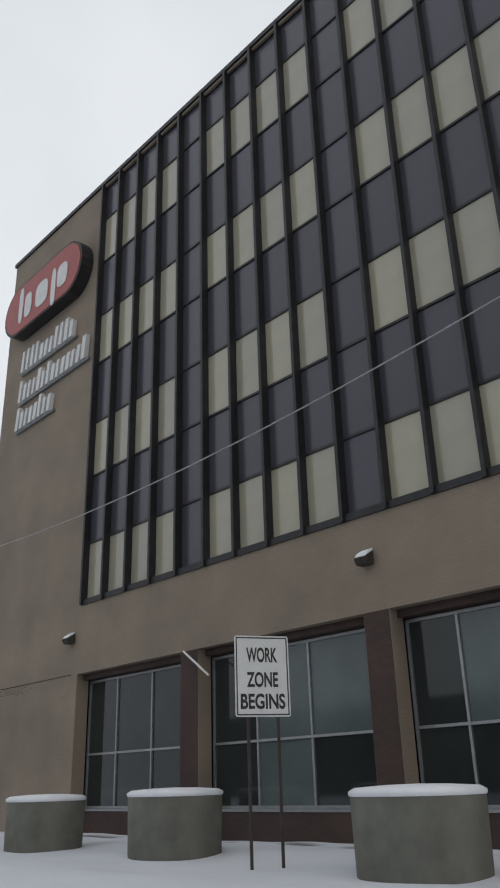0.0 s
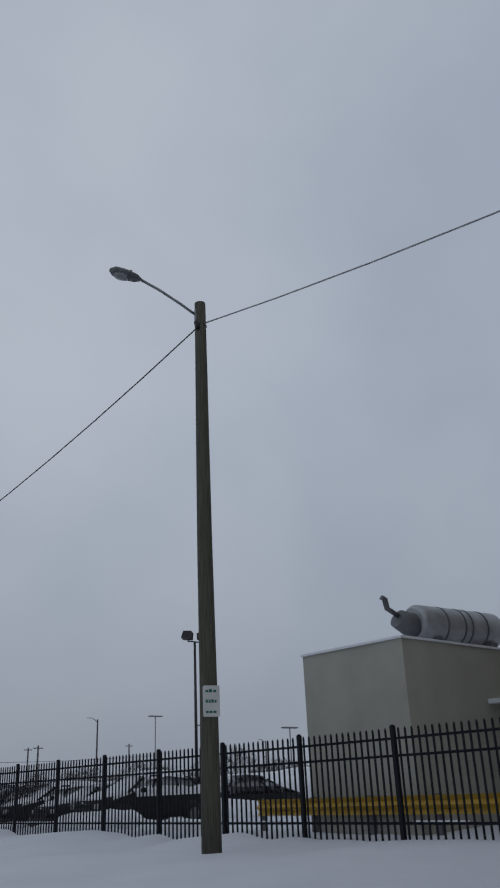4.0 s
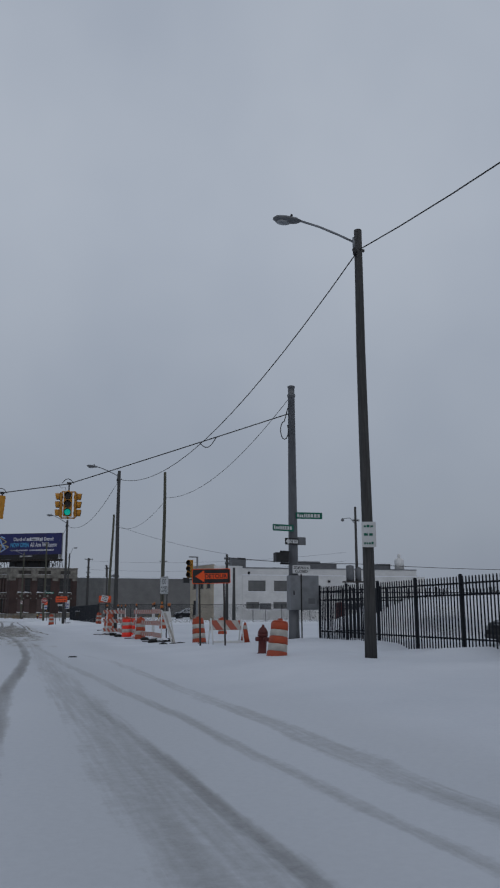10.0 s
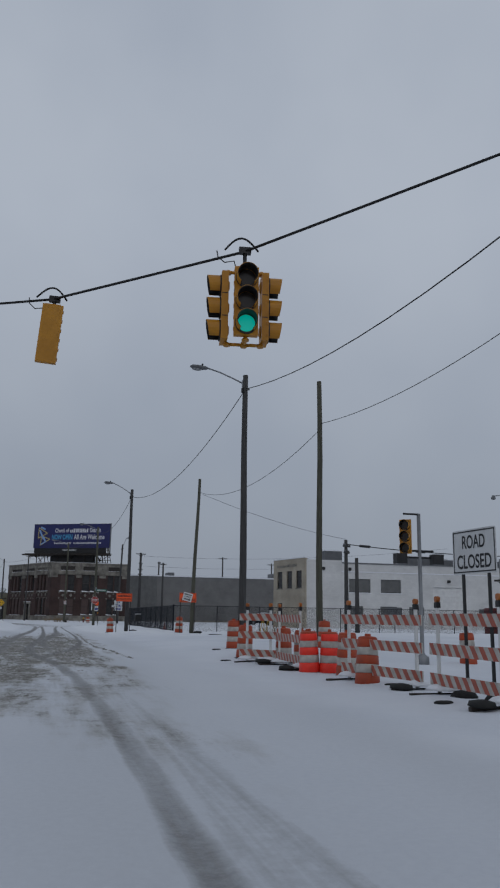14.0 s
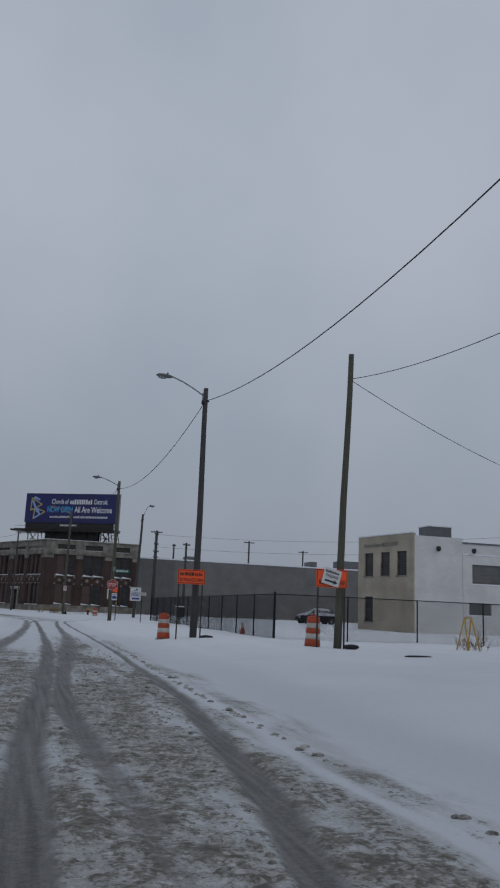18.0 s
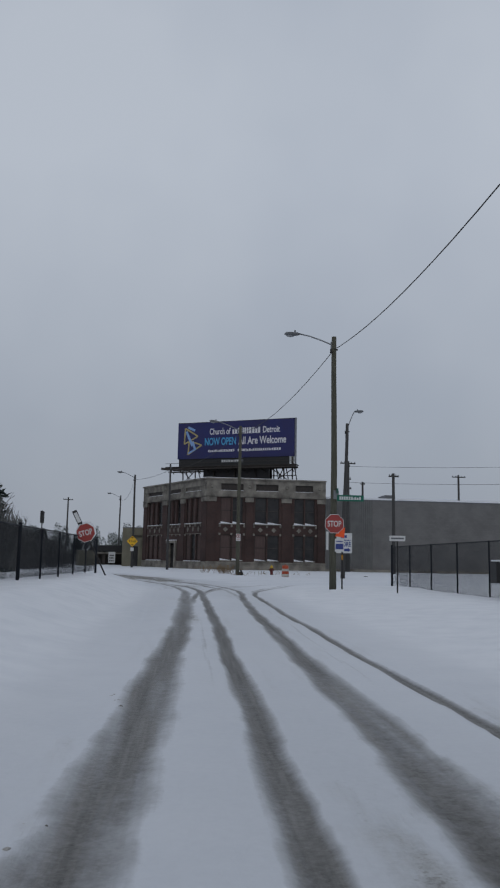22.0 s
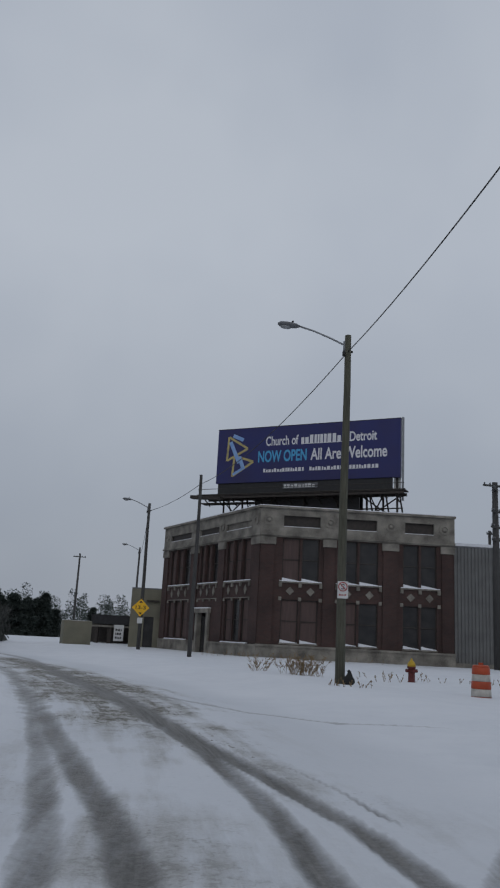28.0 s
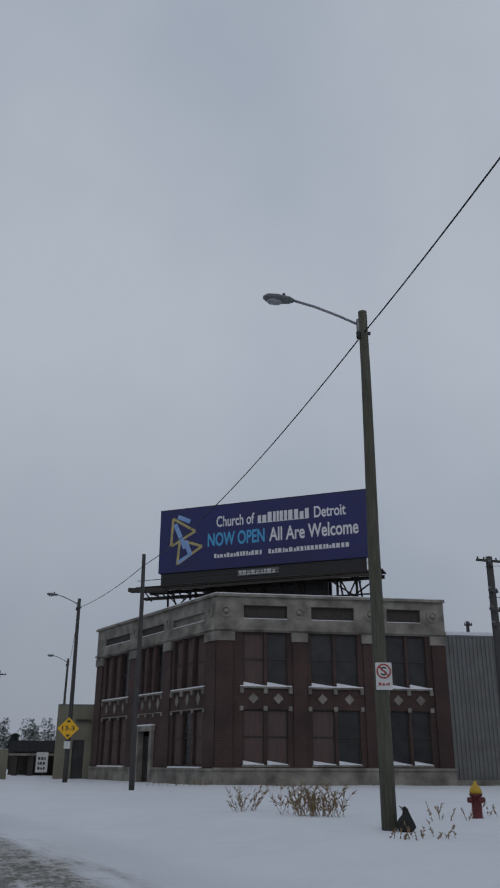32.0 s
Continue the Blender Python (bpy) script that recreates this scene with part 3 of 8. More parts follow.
# tyre tracks: (x, y, half width, darkness) along each one
TRACKS = [
    [(-0.8, -20, .15, .35), (-0.8, 60, .15, .45), (-0.6, 74, .15, .55), (-0.3, 82.8, .15, .64), (0.11, 87.3, .14, .66), (0.4, 94, .14, .62), (0.36, 106, .15, .55), (0.0, 114, .16, .7), (-0.7, 119, .17, .95), (-0.84, 122, .18, 1.0), (-0.88, 125, .18, 1.05), (-0.66, 130, .17, 1.05), (-0.48, 134, .17, 1.05), (-0.26, 140, .17, 1.1), (-0.15, 146, .16, 1.05), (-0.13, 152, .13, .95), (-0.1, 165, .12, .95), (-0.11, 176, .13, .9), (-0.13, 180, .14, .9), (-0.2, 182.2, .15, .9), (-0.37, 184, .15, .9), (-0.74, 185.9, .15, .9), (-1.13, 187.2, .15, .85), (-1.72, 189.2, .16, .8), (-2.45, 191.6, .17, .75), (-3.3, 194.6, .18, .75), (-5.8, 202.5, .2, .65), (-6.6, 205, .2, .6), (-11, 216, .22, .5), (-20, 232, .25, .5), (-40, 266, .3, .4)],
    [(-1.95, 104, .2, .0), (-1.9, 118, .22, .5), (-1.8, 134, .22, .75), (-1.71, 141, .26, .85), (-1.5, 146, .27, .85), (-1.14, 152, .25, .85), (-0.85, 162, .21, .85), (-0.75, 168, .23, .78), (-0.73, 172, .23, .75), (-0.72, 176, .2, .75), (-0.75, 179.8, .16, .72), (-0.97, 183, .15, .72), (-1.33, 185.8, .14, .72), (-1.72, 187.6, .14, .7), (-2.35, 190.4, .13, .65), (-3.05, 193, .14, .6), (-6.7, 206, .16, .5), (-12.5, 219, .2, .45), (-24, 239, .2, .4)],
    [(0.0, 118, .1, .0), (-0.2, 126, .13, .7), (-0.37, 130, .15, 1.05), (-0.2, 133.4, .15, 1.05), (0.2, 140, .24, .85), (0.5, 144, .28, .82), (0.8, 152, .22, .8), (0.9, 162.4, .14, .85), (1.0, 169, .13, .85), (1.2, 175, .13, .85), (1.42, 179, .12, .85), (1.42, 182.2, .12, .8), (0.93, 185.9, .12, .8), (0.69, 187, .12, .8), (0.3, 188.6, .12, .8), (-0.44, 191, .15, .95), (-2.73, 198.9, .3, 1.0), (-4.3, 203, .34, .9), (-9.15, 217.6, .25, .65), (-21, 240, .3, .5), (-38, 268, .3, .4)],
    [(1.0, 171, .1, .0), (1.08, 177, .1, .4), (0.95, 182, .1, .5), (0.29, 185.8, .13, .8), (-0.04, 188.3, .13, .8), (-0.67, 191.4, .14, .8), (-3.0, 198.9, .18, .6), (-5.0, 204, .2, .0)],
    [(2.25, -20, .1, .4), (2.25, 65, .1, .42), (2.0, 70, .1, .42), (1.8, 74, .11, .42), (1.72, 77, .12, .38), (1.42, 82.6, .13, .36), (1.12, 88.9, .13, .36), (0.94, 98.8, .14, .35), (0.85, 108, .12, .2), (0.8, 112, .1, .0)],
    [(-0.5, 115.5, .1, .0), (-0.2, 118.5, .13, .9), (0.02, 119.8, .14, .95), (0.36, 121.1, .15, 1.0), (0.72, 123, .15, 1.0), (1.1, 126.7, .14, 1.0), (1.38, 130, .13, 1.0), (1.52, 135, .1, 1.0), (1.67, 142.6, .08, .95), (1.72, 152, .07, .9), (1.68, 167, .08, .85), (1.76, 174, .09, .85), (1.8, 178, .1, .85), (2.15, 180.8, .12, .75), (2.68, 183, .14, .6), (3.89, 186.2, .18, .45), (4.9, 188.1, .2, .3), (8, 191.5, .25, .0)],
    [(1.8, 178.5, .06, .0), (2.0, 181, .1, .5), (2.84, 184.6, .12, .45), (4.25, 187.9, .15, .3), (7, 191, .2, .0)],
    [(0.65, -20, .4, .36), (0.65, 70, .4, .4), (0.68, 80, .4, .36), (0.68, 84, .38, .34), (0.68, 90, .3, .28), (0.8, 98.8, .16, .3), (0.8, 106, .15, .1)],
    [(1.02, -20, .09, .55), (1.03, 71, .09, .58), (0.97, 74, .09, .55), (0.85, 77, .08, .5), (0.78, 84, .08, .35), (0.7, 90, .06, .0)],
    [(2.6, -20, .22, .4), (2.6, 74, .2, .43), (2.5, 80, .16, .36), (2.48, 86.3, .16, .32), (2.37, 89.6, .15, .28), (1.96, 93, .12, .2), (1.7, 96, .1, .0)],
    [(0.6, 127, .12, .0), (0.57, 130.5, .13, .4), (0.62, 134, .12, .4), (0.7, 138, .1, .0)],
    [(1.3, 152, .03, .0), (1.33, 158, .03, .3), (1.4, 168, .03, .35), (1.75, 178, .03, .0)],
    [(-0.42, 152, .03, .0), (-0.42, 160, .04, .35), (-0.38, 172, .04, .0)],
    [(-0.12, 173, .1, .0), (-0.1, 177, .08, .4), (0.1, 180.3, .09, .7), (0.42, 182.8, .1, .8), (0.97, 185.2, .1, .75), (1.82, 187.1, .14, .55), (3.43, 188.6, .2, .35), (5.5, 189.8, .25, .0)],
    [(-0.02, 175, .08, .0), (0.09, 178.5, .06, .3), (0.19, 179.6, .06, .45), (0.46, 181.9, .08, .6), (0.98, 184, .09, .65), (1.65, 185.4, .12, .45), (3.4, 187.2, .2, .0)],
    [(-0.6, 169, .12, .0), (-0.55, 172, .13, .6), (-0.5, 174, .12, .7), (-0.38, 176.5, .1, .8), (-0.26, 178.8, .09, .8), (-0.16, 181, .08, .8), (-0.15, 182.5, .06, .0)],
    [(1.06, 186.9, .035, .0), (0.9, 187.7, .04, .7), (0.72, 188.7, .04, .5), (0.35, 189.9, .03, .45), (0.2, 190.4, .02, .0)],
]
# tracks across the road: (x, y, half width, darkness)
CROSS = [
    [(5.6, 198.7, .05, .0), (6.1, 197.2, .06, .5), (6.8, 195.6, .05, .0)],
    [(-3.6, 201.6, .1, .0), (-1.56, 198.9, .1, .5), (0.09, 196.3, .09, .52), (1.54, 195.2, .08, .52), (2.49, 194.7, .07, .5), (4.5, 194, .06, .0)],
    [(-2.3, 197.5, .08, .0), (-1.17, 196.8, .08, .3), (0.07, 196.1, .08, .3), (0.8, 195.8, .05, .0)],
    [(1.0, 195.6, .1, .0), (1.5, 195.1, .16, .6), (2.1, 194.9, .1, .0)],
    [(-3, 107.5, .8, .0), (-1, 107, .8, .3), (1.5, 106.3, .6, .25), (4, 105.6, .5, .0)],
]


def make_ground():
    def spread(lo, hi, far, first):
        out, stp, v = [], first, hi
        while v < far:
            v += stp
            stp *= 1.22
            out.append(v)
        return out
    xs = np.array([-v for v in spread(0, 14, 2600, 0.6)][::-1] + list(np.arange(-14, -3.2, 0.22)) + list(np.arange(-3.2, 2.6, 0.045)) + list(np.arange(2.6, 4.4, 0.065)) + list(np.arange(4.4, 13.5, 0.25)) + [v for v in spread(0, 13.5, 2600, 0.6)])
    ys = np.array([-v for v in spread(0, 6, 2600, 1.0)][::-1] + list(np.arange(-6, 108, 0.24)) + list(np.arange(108, 150, 0.075)) + list(np.arange(150, 183, 0.2)) + list(np.arange(183, 206, 0.1)) + list(np.arange(206, 232, 0.24)) + [v for v in spread(0, 232, 2600, 0.6)])
    X, Y = np.meshgrid(xs, ys)
    rut_and_shade = np.zeros_like(X)
    wob = 0.012 * np.sin(Y * 0.8) + 0.01 * np.sin(Y * 2.1 + 1)
    worn = 0.82 + 0.36 * cells(X * 9, Y * 0.45, 1.0, 5.0)
    ragged = 0.86 + 0.28 * cells(X * 0.0 + 3, Y, 2.6, 9.0) + 0.12 * (cells(X, Y, 7.0, 2.0) - 0.5)
    for pts in TRACKS:
        px, py, pw, pk = (np.array(v, float) for v in zip(*pts))
        # ease the bends of the line
        fy = np.linspace(py[0], py[-1], max(60, int((py[-1] - py[0]) * 4)))
        fx, k = np.interp(fy, py, px), max(3, len(fy) // 60)
        kern = np.hanning(2 * k + 3)[1:-1]
        fx = np.convolve(np.pad(fx, k, mode='reflect', reflect_type='odd'), kern / kern.sum(), 'valid')
        cx = np.interp(Y, fy, fx)
        lean = np.interp(Y, (py[1:] + py[:-1]) / 2, np.abs(np.diff(px) / np.diff(py)))
        d = np.abs(X - cx + wob) / np.sqrt(1 + lean * lean) / np.interp(Y, py, pw) / ragged
        inside = (Y >= py[0]) & (Y <= py[-1])
        rut_and_shade = np.maximum(rut_and_shade, np.interp(Y, py, pk) * worn * np.exp(-d ** 4 * 0.75) * inside)
    for pts in CROSS:
        px, py, pw, pk = (np.array(v, float) for v in zip(*pts))
        lean = np.interp(X, (px[1:] + px[:-1]) / 2, np.abs(np.diff(py) / np.diff(px)))
        d = np.abs(Y - np.interp(X, px, py)) / np.sqrt(1 + lean * lean) / np.interp(X, px, pw)
        inside = (X >= px[0]) & (X <= px[-1])
        rut_and_shade = np.maximum(rut_and_shade, np.interp(X, px, pk) * np.exp(-d ** 6 * 0.7) * inside)
    # strip at the office wall: bare pavement, with the gap's shadow painted in
    foot = 12.12 + 0.035 * (32 - Y) - 0.22 - 0.25 * cells(X * 0, Y, 0.8, 6.0)
    rut_and_shade = np.maximum(rut_and_shade, 0.9 * np.exp(-((X - foot) / 0.28) ** 4) * (Y < 31.5) * (Y > -5) * step(0.3, 0.6, cells(X, Y, 0.9, 11.0)))
    across = X - road_x(Y)
    shift = 0.35 * np.sin(Y * 0.37) + 0.2 * np.sin(Y * 1.1 + 2)
    band = lambda y0, y1, y2, y3: step(y0, y1, Y + 2 * np.sin(X * 1.3)) * (1 - step(y2, y3, Y + 2 * np.sin(X * 1.7 + 1)))
    lanes = lambda x0, x1, x2, x3: step(x0, x1, X + 0.25 * shift) * (1 - step(x2, x3, X + 0.25 * shift))
    slush = (0.74 - 0.34 * step(134, 144, Y)) * band(102, 124, 146, 156) * step(-4.5 + 2.6 * step(128, 142, Y), -2.2 + 0.8 * step(128, 142, Y), X + 0.25 * shift) * (1 - step(1.35, 1.75, X + 0.25 * shift))
    slush += 0.2 * band(118, 128, 138, 146) * lanes(-3.2, -2.2, -0.9, -0.6)
    slush -= 0.3 * band(138, 141, 150, 158) * lanes(-1.4, -1.0, -0.5, -0.3)
    slush += 0.35 * band(112, 120, 130, 136) * lanes(-0.6, -0.3, 1.0, 1.3)
    slush -= 0.25 * band(137, 141, 150, 158) * lanes(0.95, 1.15, 1.6, 1.7)
    slush += 0.35 * band(136, 140, 150, 156) * lanes(0.0, 0.25, 0.9, 1.15)
    slush += 0.34 * band(114, 122, 146, 156) * lanes(1.65, 1.85, 2.0, 2.7)
    slush += 0.1 * band(150, 156, 174, 184) * lanes(-1.7, -1.1, 1.9, 2.4)
    slush += 0.1 * band(158, 166, 177, 182) * lanes(-1.0, -0.88, -0.5, -0.4)
    slush += 0.25 * band(176, 184, 200, 212) * np.exp(-((across + 0.6) / 2.4) ** 2)
    slush += 0.75 * band(189, 194, 206, 218) * np.exp(-((across + 0.5) / 0.85) ** 2)
    slush += 0.6 * band(196, 202, 214, 226) * np.exp(-((across + 0.7) / 1.5) ** 2)
    slush += 0.4 * band(100, 108, 122, 130) * lanes(-6, -4, -0.8, -0.3)
    slush += 0.3 * band(97, 101, 110, 114) * lanes(-6, -3, 0.4, 2.5)
    slush = np.clip(slush, 0, 1) * (0.75 + 0.25 * np.sin(X * 2.1 + 3 * np.sin(Y * 0.5)))
    late = step(148, 158, Y)
    packed = step(-4.6 + 1.6 * late, -3.0 + 1.1 * late, across) * (1 - step(2.4 - 0.4 * late, 4.2 - 1.2 * late, across)) * (1 - 0.6 * late) * (0.75 + 0.25 * np.sin(X * 1.9 + np.sin(Y * 0.21)))
    # paler snow from y 132 on, strongest out on the verges
    brighter = step(132, 152, Y + 1.5 * np.sin(X)) * (1 - 0.55 * step(180, 190, Y)) * np.clip(0.45 + 0.55 * step(1.6, 3.2, np.abs(across)), 0, 1)
    clod = 0.5 * cells(X, Y, 4.0) + 0.32 * cells(X, Y, 8.5, 3.0) + 0.18 * cells(X, Y, 15.0, 7.0)
    rough = np.clip(slush * 1.5, 0, 1) * (1 - np.clip(rut_and_shade * 1.1, 0, 0.9))
    Z = height(X, Y) - 0.03 * rut_and_shade * (X < 30) + 0.075 * rough * np.clip(clod - 0.42, -0.12, 0.3)
    Z += 0.03 * (cells(across * 1.7, Y * 0.12, 1.0, 4.0) - 0.5) * np.clip(np.abs(across) - 1.6, 0, 1) * (np.abs(X) < 25)
    old = step(158, 166, Y) * (1 - step(182, 187, Y))
    Z += old * (0.04 * np.exp(-((X + 2.05 + 0.05 * np.sin(Y * 0.6)) / 0.2) ** 2) - 0.035 * np.exp(-((X + 1.72 + 0.05 * np.sin(Y * 0.6)) / 0.15) ** 2))
    Z += 0.012 * np.exp(-((rut_and_shade - 0.4) / 0.18) ** 2) * (0.7 + 0.3 * step(95, 105, Y))
    far = np.maximum(np.abs(X), np.abs(Y - 120)) > 400
    Z[far] = 0.1
    n, m = X.shape
    me = bpy.data.meshes.new("ground")
    idx = np.arange(n * m).reshape(n, m)
    quads = np.stack([idx[:-1, :-1], idx[:-1, 1:], idx[1:, 1:], idx[1:, :-1]], -1).reshape(-1, 4)
    me.vertices.add(n * m)
    me.vertices.foreach_set("co", np.stack([X, Y, Z], -1).ravel())
    me.loops.add(quads.size)
    me.loops.foreach_set("vertex_index", quads.ravel())
    me.polygons.add(len(quads))
    me.polygons.foreach_set("loop_start", np.arange(0, quads.size, 4))
    me.polygons.foreach_set("use_smooth", np.ones(len(quads), bool))
    for name, v in (("rut_and_shade", rut_and_shade), ("slush", slush), ("packed", packed), ("across", across), ("clod", clod), ("brighter", brighter)):
        me.attributes.new(name, 'FLOAT', 'POINT').data.foreach_set("value", v.ravel())
    me.update(calc_edges=True)
    me.materials.append(M_GROUND)
    tagged(new("ground", me), "snow-covered street and verges with slushy tyre tracks", "ground", kind="structure")


def gz(x, y):
    return float(height(x, y))


def at(x, y, rz=0.0, dz=-0.02):
    return pose(x, y, gz(x, y) + dz, 0, 0, rz)


make_ground()

# ---- office building with the curtain wall ----


def office_building():
    B = thing("office_building", "tan painted brick office block with dark glass curtain wall", "building", pose(12.12, 32.02, 0, 0, 0, -88.0))
    L, D = 34.0, 22.0
    fins = [7.7] + [8.96 + 1.302 * k for k in range(19)]
    end = fins[-1]
    bays = [(7.55, 13.05), (13.82, 19.72), (20.46, 26.1), (26.9, end)]
    holes = [(7.7, end, 7.0, 24.5)] + [(a, b, 0.0, 4.74) for a, b in bays]
    part("wall", one(facade, 0, L, -0.6, 24.6, holes, 0.45), M_TANBRICK, B, "tan painted brick wall with a worn joint")
    part("end_wall", one(box, 0, 0.45, 0.452, D, -0.6, 24.6), M_TANBRICK, B)
    part("end_wall", one(box, L - 0.45, L, 0.452, D, -0.6, 24.6), M_TANBRICK, B)
    part("back_wall", one(box, 0.452, L - 0.452, D - 0.45, D, -0.6, 24.6), M_TANBRICK, B)
    part("roof", one(box, 0.45, L - 0.45, 0.45, D - 0.45, 24.05, 24.35), M_GREYSTEEL, B)
    part("coping", one(box, -0.08, L + 0.08, -0.08, 0.5, 24.6, 24.78), M_BLACKMETAL, B, "dark metal roof coping")
    part("end_coping", one(box, -0.08, 0.5, 0.502, D, 24.6, 24.78), M_BLACKMETAL, B)
    # dark sheet in place of the unlit depth of the building
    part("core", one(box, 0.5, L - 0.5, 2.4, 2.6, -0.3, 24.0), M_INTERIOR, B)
    # joint where older brick shows
    part("joint", one(box, 0.02, 7.2, -0.006, 0.0, 4.735, 4.765), M_BROWNBRICK, B, "dark open brick joint")
    marks = bmesh.new()
    rnd = random.Random(5)
    for k in range(150):
        s, z = rnd.choice(((abs(rnd.gauss(0, 0.3)) + 0.02, rnd.uniform(2.6, 4.6)), (rnd.gauss(2.8, 0.9), rnd.uniform(4.45, 4.72)))) if k < 140 else (rnd.uniform(0.1, 2), rnd.uniform(1, 3))
        w = rnd.uniform(0.08, 0.22)
        box(marks, max(0.02, s), max(0.02, s) + w, -0.005, 0.0, round(z / 0.075) * 0.075, round(z / 0.075) * 0.075 + 0.014)
    tagged(part("bare_joint_mark", marks, M_BROWNBRICK, B), kind="stuff")
    # curtain wall
    rows = [(7.05, 9.11, 1), (9.11, 11.59, 0), (11.59, 13.7, 1), (13.7, 16.16, 0), (16.16, 18.28, 1), (18.28, 20.76, 0), (20.76, 22.88, 1), (22.88, 24.5, 0)]
    meshes = {}
    for i, (a, b) in enumerate(zip(fins, fins[1:])):
        for z0, z1, tan in rows:
            tan = tan and i not in (4, 9, 14)
            key = (round(b - a, 3), round(z1 - z0, 3), bool(tan))
            if key not in meshes:
                meshes[key] = mesh_of("glass_panel", one(box, 0.02, b - a - 0.02, 0, 0.05, 0.02, z1 - z0 - 0.02), M_TANGLASS if tan else M_DARKGLASS)
            part("glass_panel", meshes[key], None, B, m=pose(a, 0.12 + 0.0015 * ((i * 7 + int(z0)) % 3), z0))
    bm = one(box, -0.05, 0.05, -0.13, 0.2, 6.96, 24.55)
    fin_mesh = mesh_of("mullion", bm, M_BLACKMETAL)
    for s in fins:
        part("mullion", fin_mesh, None, B, m=pose(s, 0, 0))
    for z in [r[0] for r in rows] + [24.5]:
        th = 0.09 if z < 7.1 else 0.035
        part("transom", one(box, 7.71, end, 0.08 if z > 7.1 else -0.05, 0.2, z - th, z + th), M_BLACKMETAL, B)
    part("wall_backing", one(box, 7.72, end, 0.22, 0.3, 7.02, 24.45), M_BLACK, B)
    # shop windows
    for k, (a, b) in enumerate(bays):
        # the sheet behind the panes has the room's darkness as its colour
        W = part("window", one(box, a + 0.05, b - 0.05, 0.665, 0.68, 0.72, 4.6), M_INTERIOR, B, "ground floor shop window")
        cols = [(7.59, 9.19, 11.02, 13.01), (13.86, 15.57, 17.46, 19.68), (20.5, 21.79, 23.6, 26.06), (26.94, 28.5, 30.2, end - 0.04)][k]
        frame_bm = one(facade, cols[0] - 0.035, cols[3] + 0.035, 0.725, 4.53, [(cols[i] + 0.03, cols[i + 1] - 0.03, u, v) for i in range(3) for u, v in ((0.79, 2.25), (2.31, 4.46))], 0.1, 0.5)
        part("window_frame", frame_bm, M_ALU, W, "bright aluminium window frame")
        for i in range(3):
            for j, (z0, z1) in enumerate(((0.792, 2.248), (2.312, 4.458))):
                # panes that carry the painted sky reflection
                pale = (k, i, j) in {(1, 1, 0), (1, 2, 1), (1, 1, 1), (2, 1, 1), (2, 2, 0)}
                part("pane", one(box, cols[i] + 0.032, cols[i + 1] - 0.032, 0.55, 0.565, z0, z1), M_SKYGLASS if pale else M_SHOPGLASS, W)
        part("window_sill", one(box, a, b, 0.3, 0.66, 0.66, 0.72), M_ALU, W)
        part("dado", one(box, a, b, 0.32, 0.6, -0.4, 0.655), M_BROWNBRICK, B, "dark brown brick dado")
        part("window_head", one(box, a, b, 0.25, 0.64, 4.56, 4.736), M_BROWNBRICK, B)
        if k < 3:
            part("brick_pier", one(box, b + 0.02, (bays[k + 1][0] if k < 3 else b + 1) - 0.02, -0.02, 0.0, -0.3, 4.735), M_BROWNBRICK, B, "red-brown brick pier")
    # fittings
    for s, z in ((7.17, 5.91), (20.0, 5.94)):
        lamp = part("wall_lamp", one(box, s - 0.1, s + 0.1, -0.03, -0.002, z - 0.12, z + 0.12), M_BLACKMETAL, B, "bronze wall lamp with snow on top")
        part("hood", one(prism, [(-0.3, -0.02), (0, 0.16), (0.0, -0.16), (-0.22, -0.16)], -0.17, 0.17, pose(s, -0.03, z, 0, 0, 90)), M_RUST, lamp)
        part("snow_cap", one(prism, [(-0.27, 0.01), (0, 0.17), (0, 0.22), (-0.2, 0.1)], -0.16, 0.16, pose(s, -0.03, z, 0, 0, 90)), M_SNOW, lamp)
    camb = part("security_camera", one(tube, [(0.02, 0.1, 6.62), (-0.16, 0.05, 6.64), (-0.32, 0.0, 6.6), (-0.36, 0.0, 6.5)], 0.035, 8), M_BLACK, B, "white dome camera on a corner bracket")
    part("mount_plate", one(box, -0.03, -0.002, 0.0, 0.2, 6.5, 6.74), M_BLACK, camb)
    part("housing", one(lathe, [(0.03, 0.2), (0.1, 0.17), (0.125, 0.1), (0.125, 0.0), (0.02, -0.002)], 14, (-0.36, 0, 6.32)), M_WHITE, camb)
    part("dome", one(lathe, [(0.11, -0.004), (0.1, -0.07), (0.06, -0.12), (0.01, -0.135)], 14, (-0.36, 0, 6.32)), M_BLACK, camb)
    part("loose_strip", one(rod, (13.3, -0.1, 4.72), (14.5, -0.2, 3.95), 0.03, 0.03, 5), M_WHITE, B, "loose white trim strip hanging")
    # company sign, drawn as plain shapes
    oval = []
    for i in range(24):
        a = 2 * math.pi * i / 24
        oval.append(((5.85 if math.cos(a) > 0 else 1.8) + 1.28 * math.cos(a), 21.12 + 1.28 * math.sin(a)))
    S = part("oval_sign", one(prism, oval, -0.55, -0.02), M_BLACK, B, "red oval company sign with plain white shapes")
    part("sign_face", one(prism, [((x - 3.825) * 0.965 + 3.825, (z - 21.12) * 0.93 + 21.12) for x, z in oval], -0.57, -0.545), M_RED, S)

    blank = lambda cx, cz, rx, rz: [(cx + rx * math.copysign(abs(math.cos(radians(a))) ** 0.6, math.cos(radians(a))), cz + rz * math.copysign(abs(math.sin(radians(a))) ** 0.6, math.sin(radians(a)))) for a in range(0, 360, 15)]
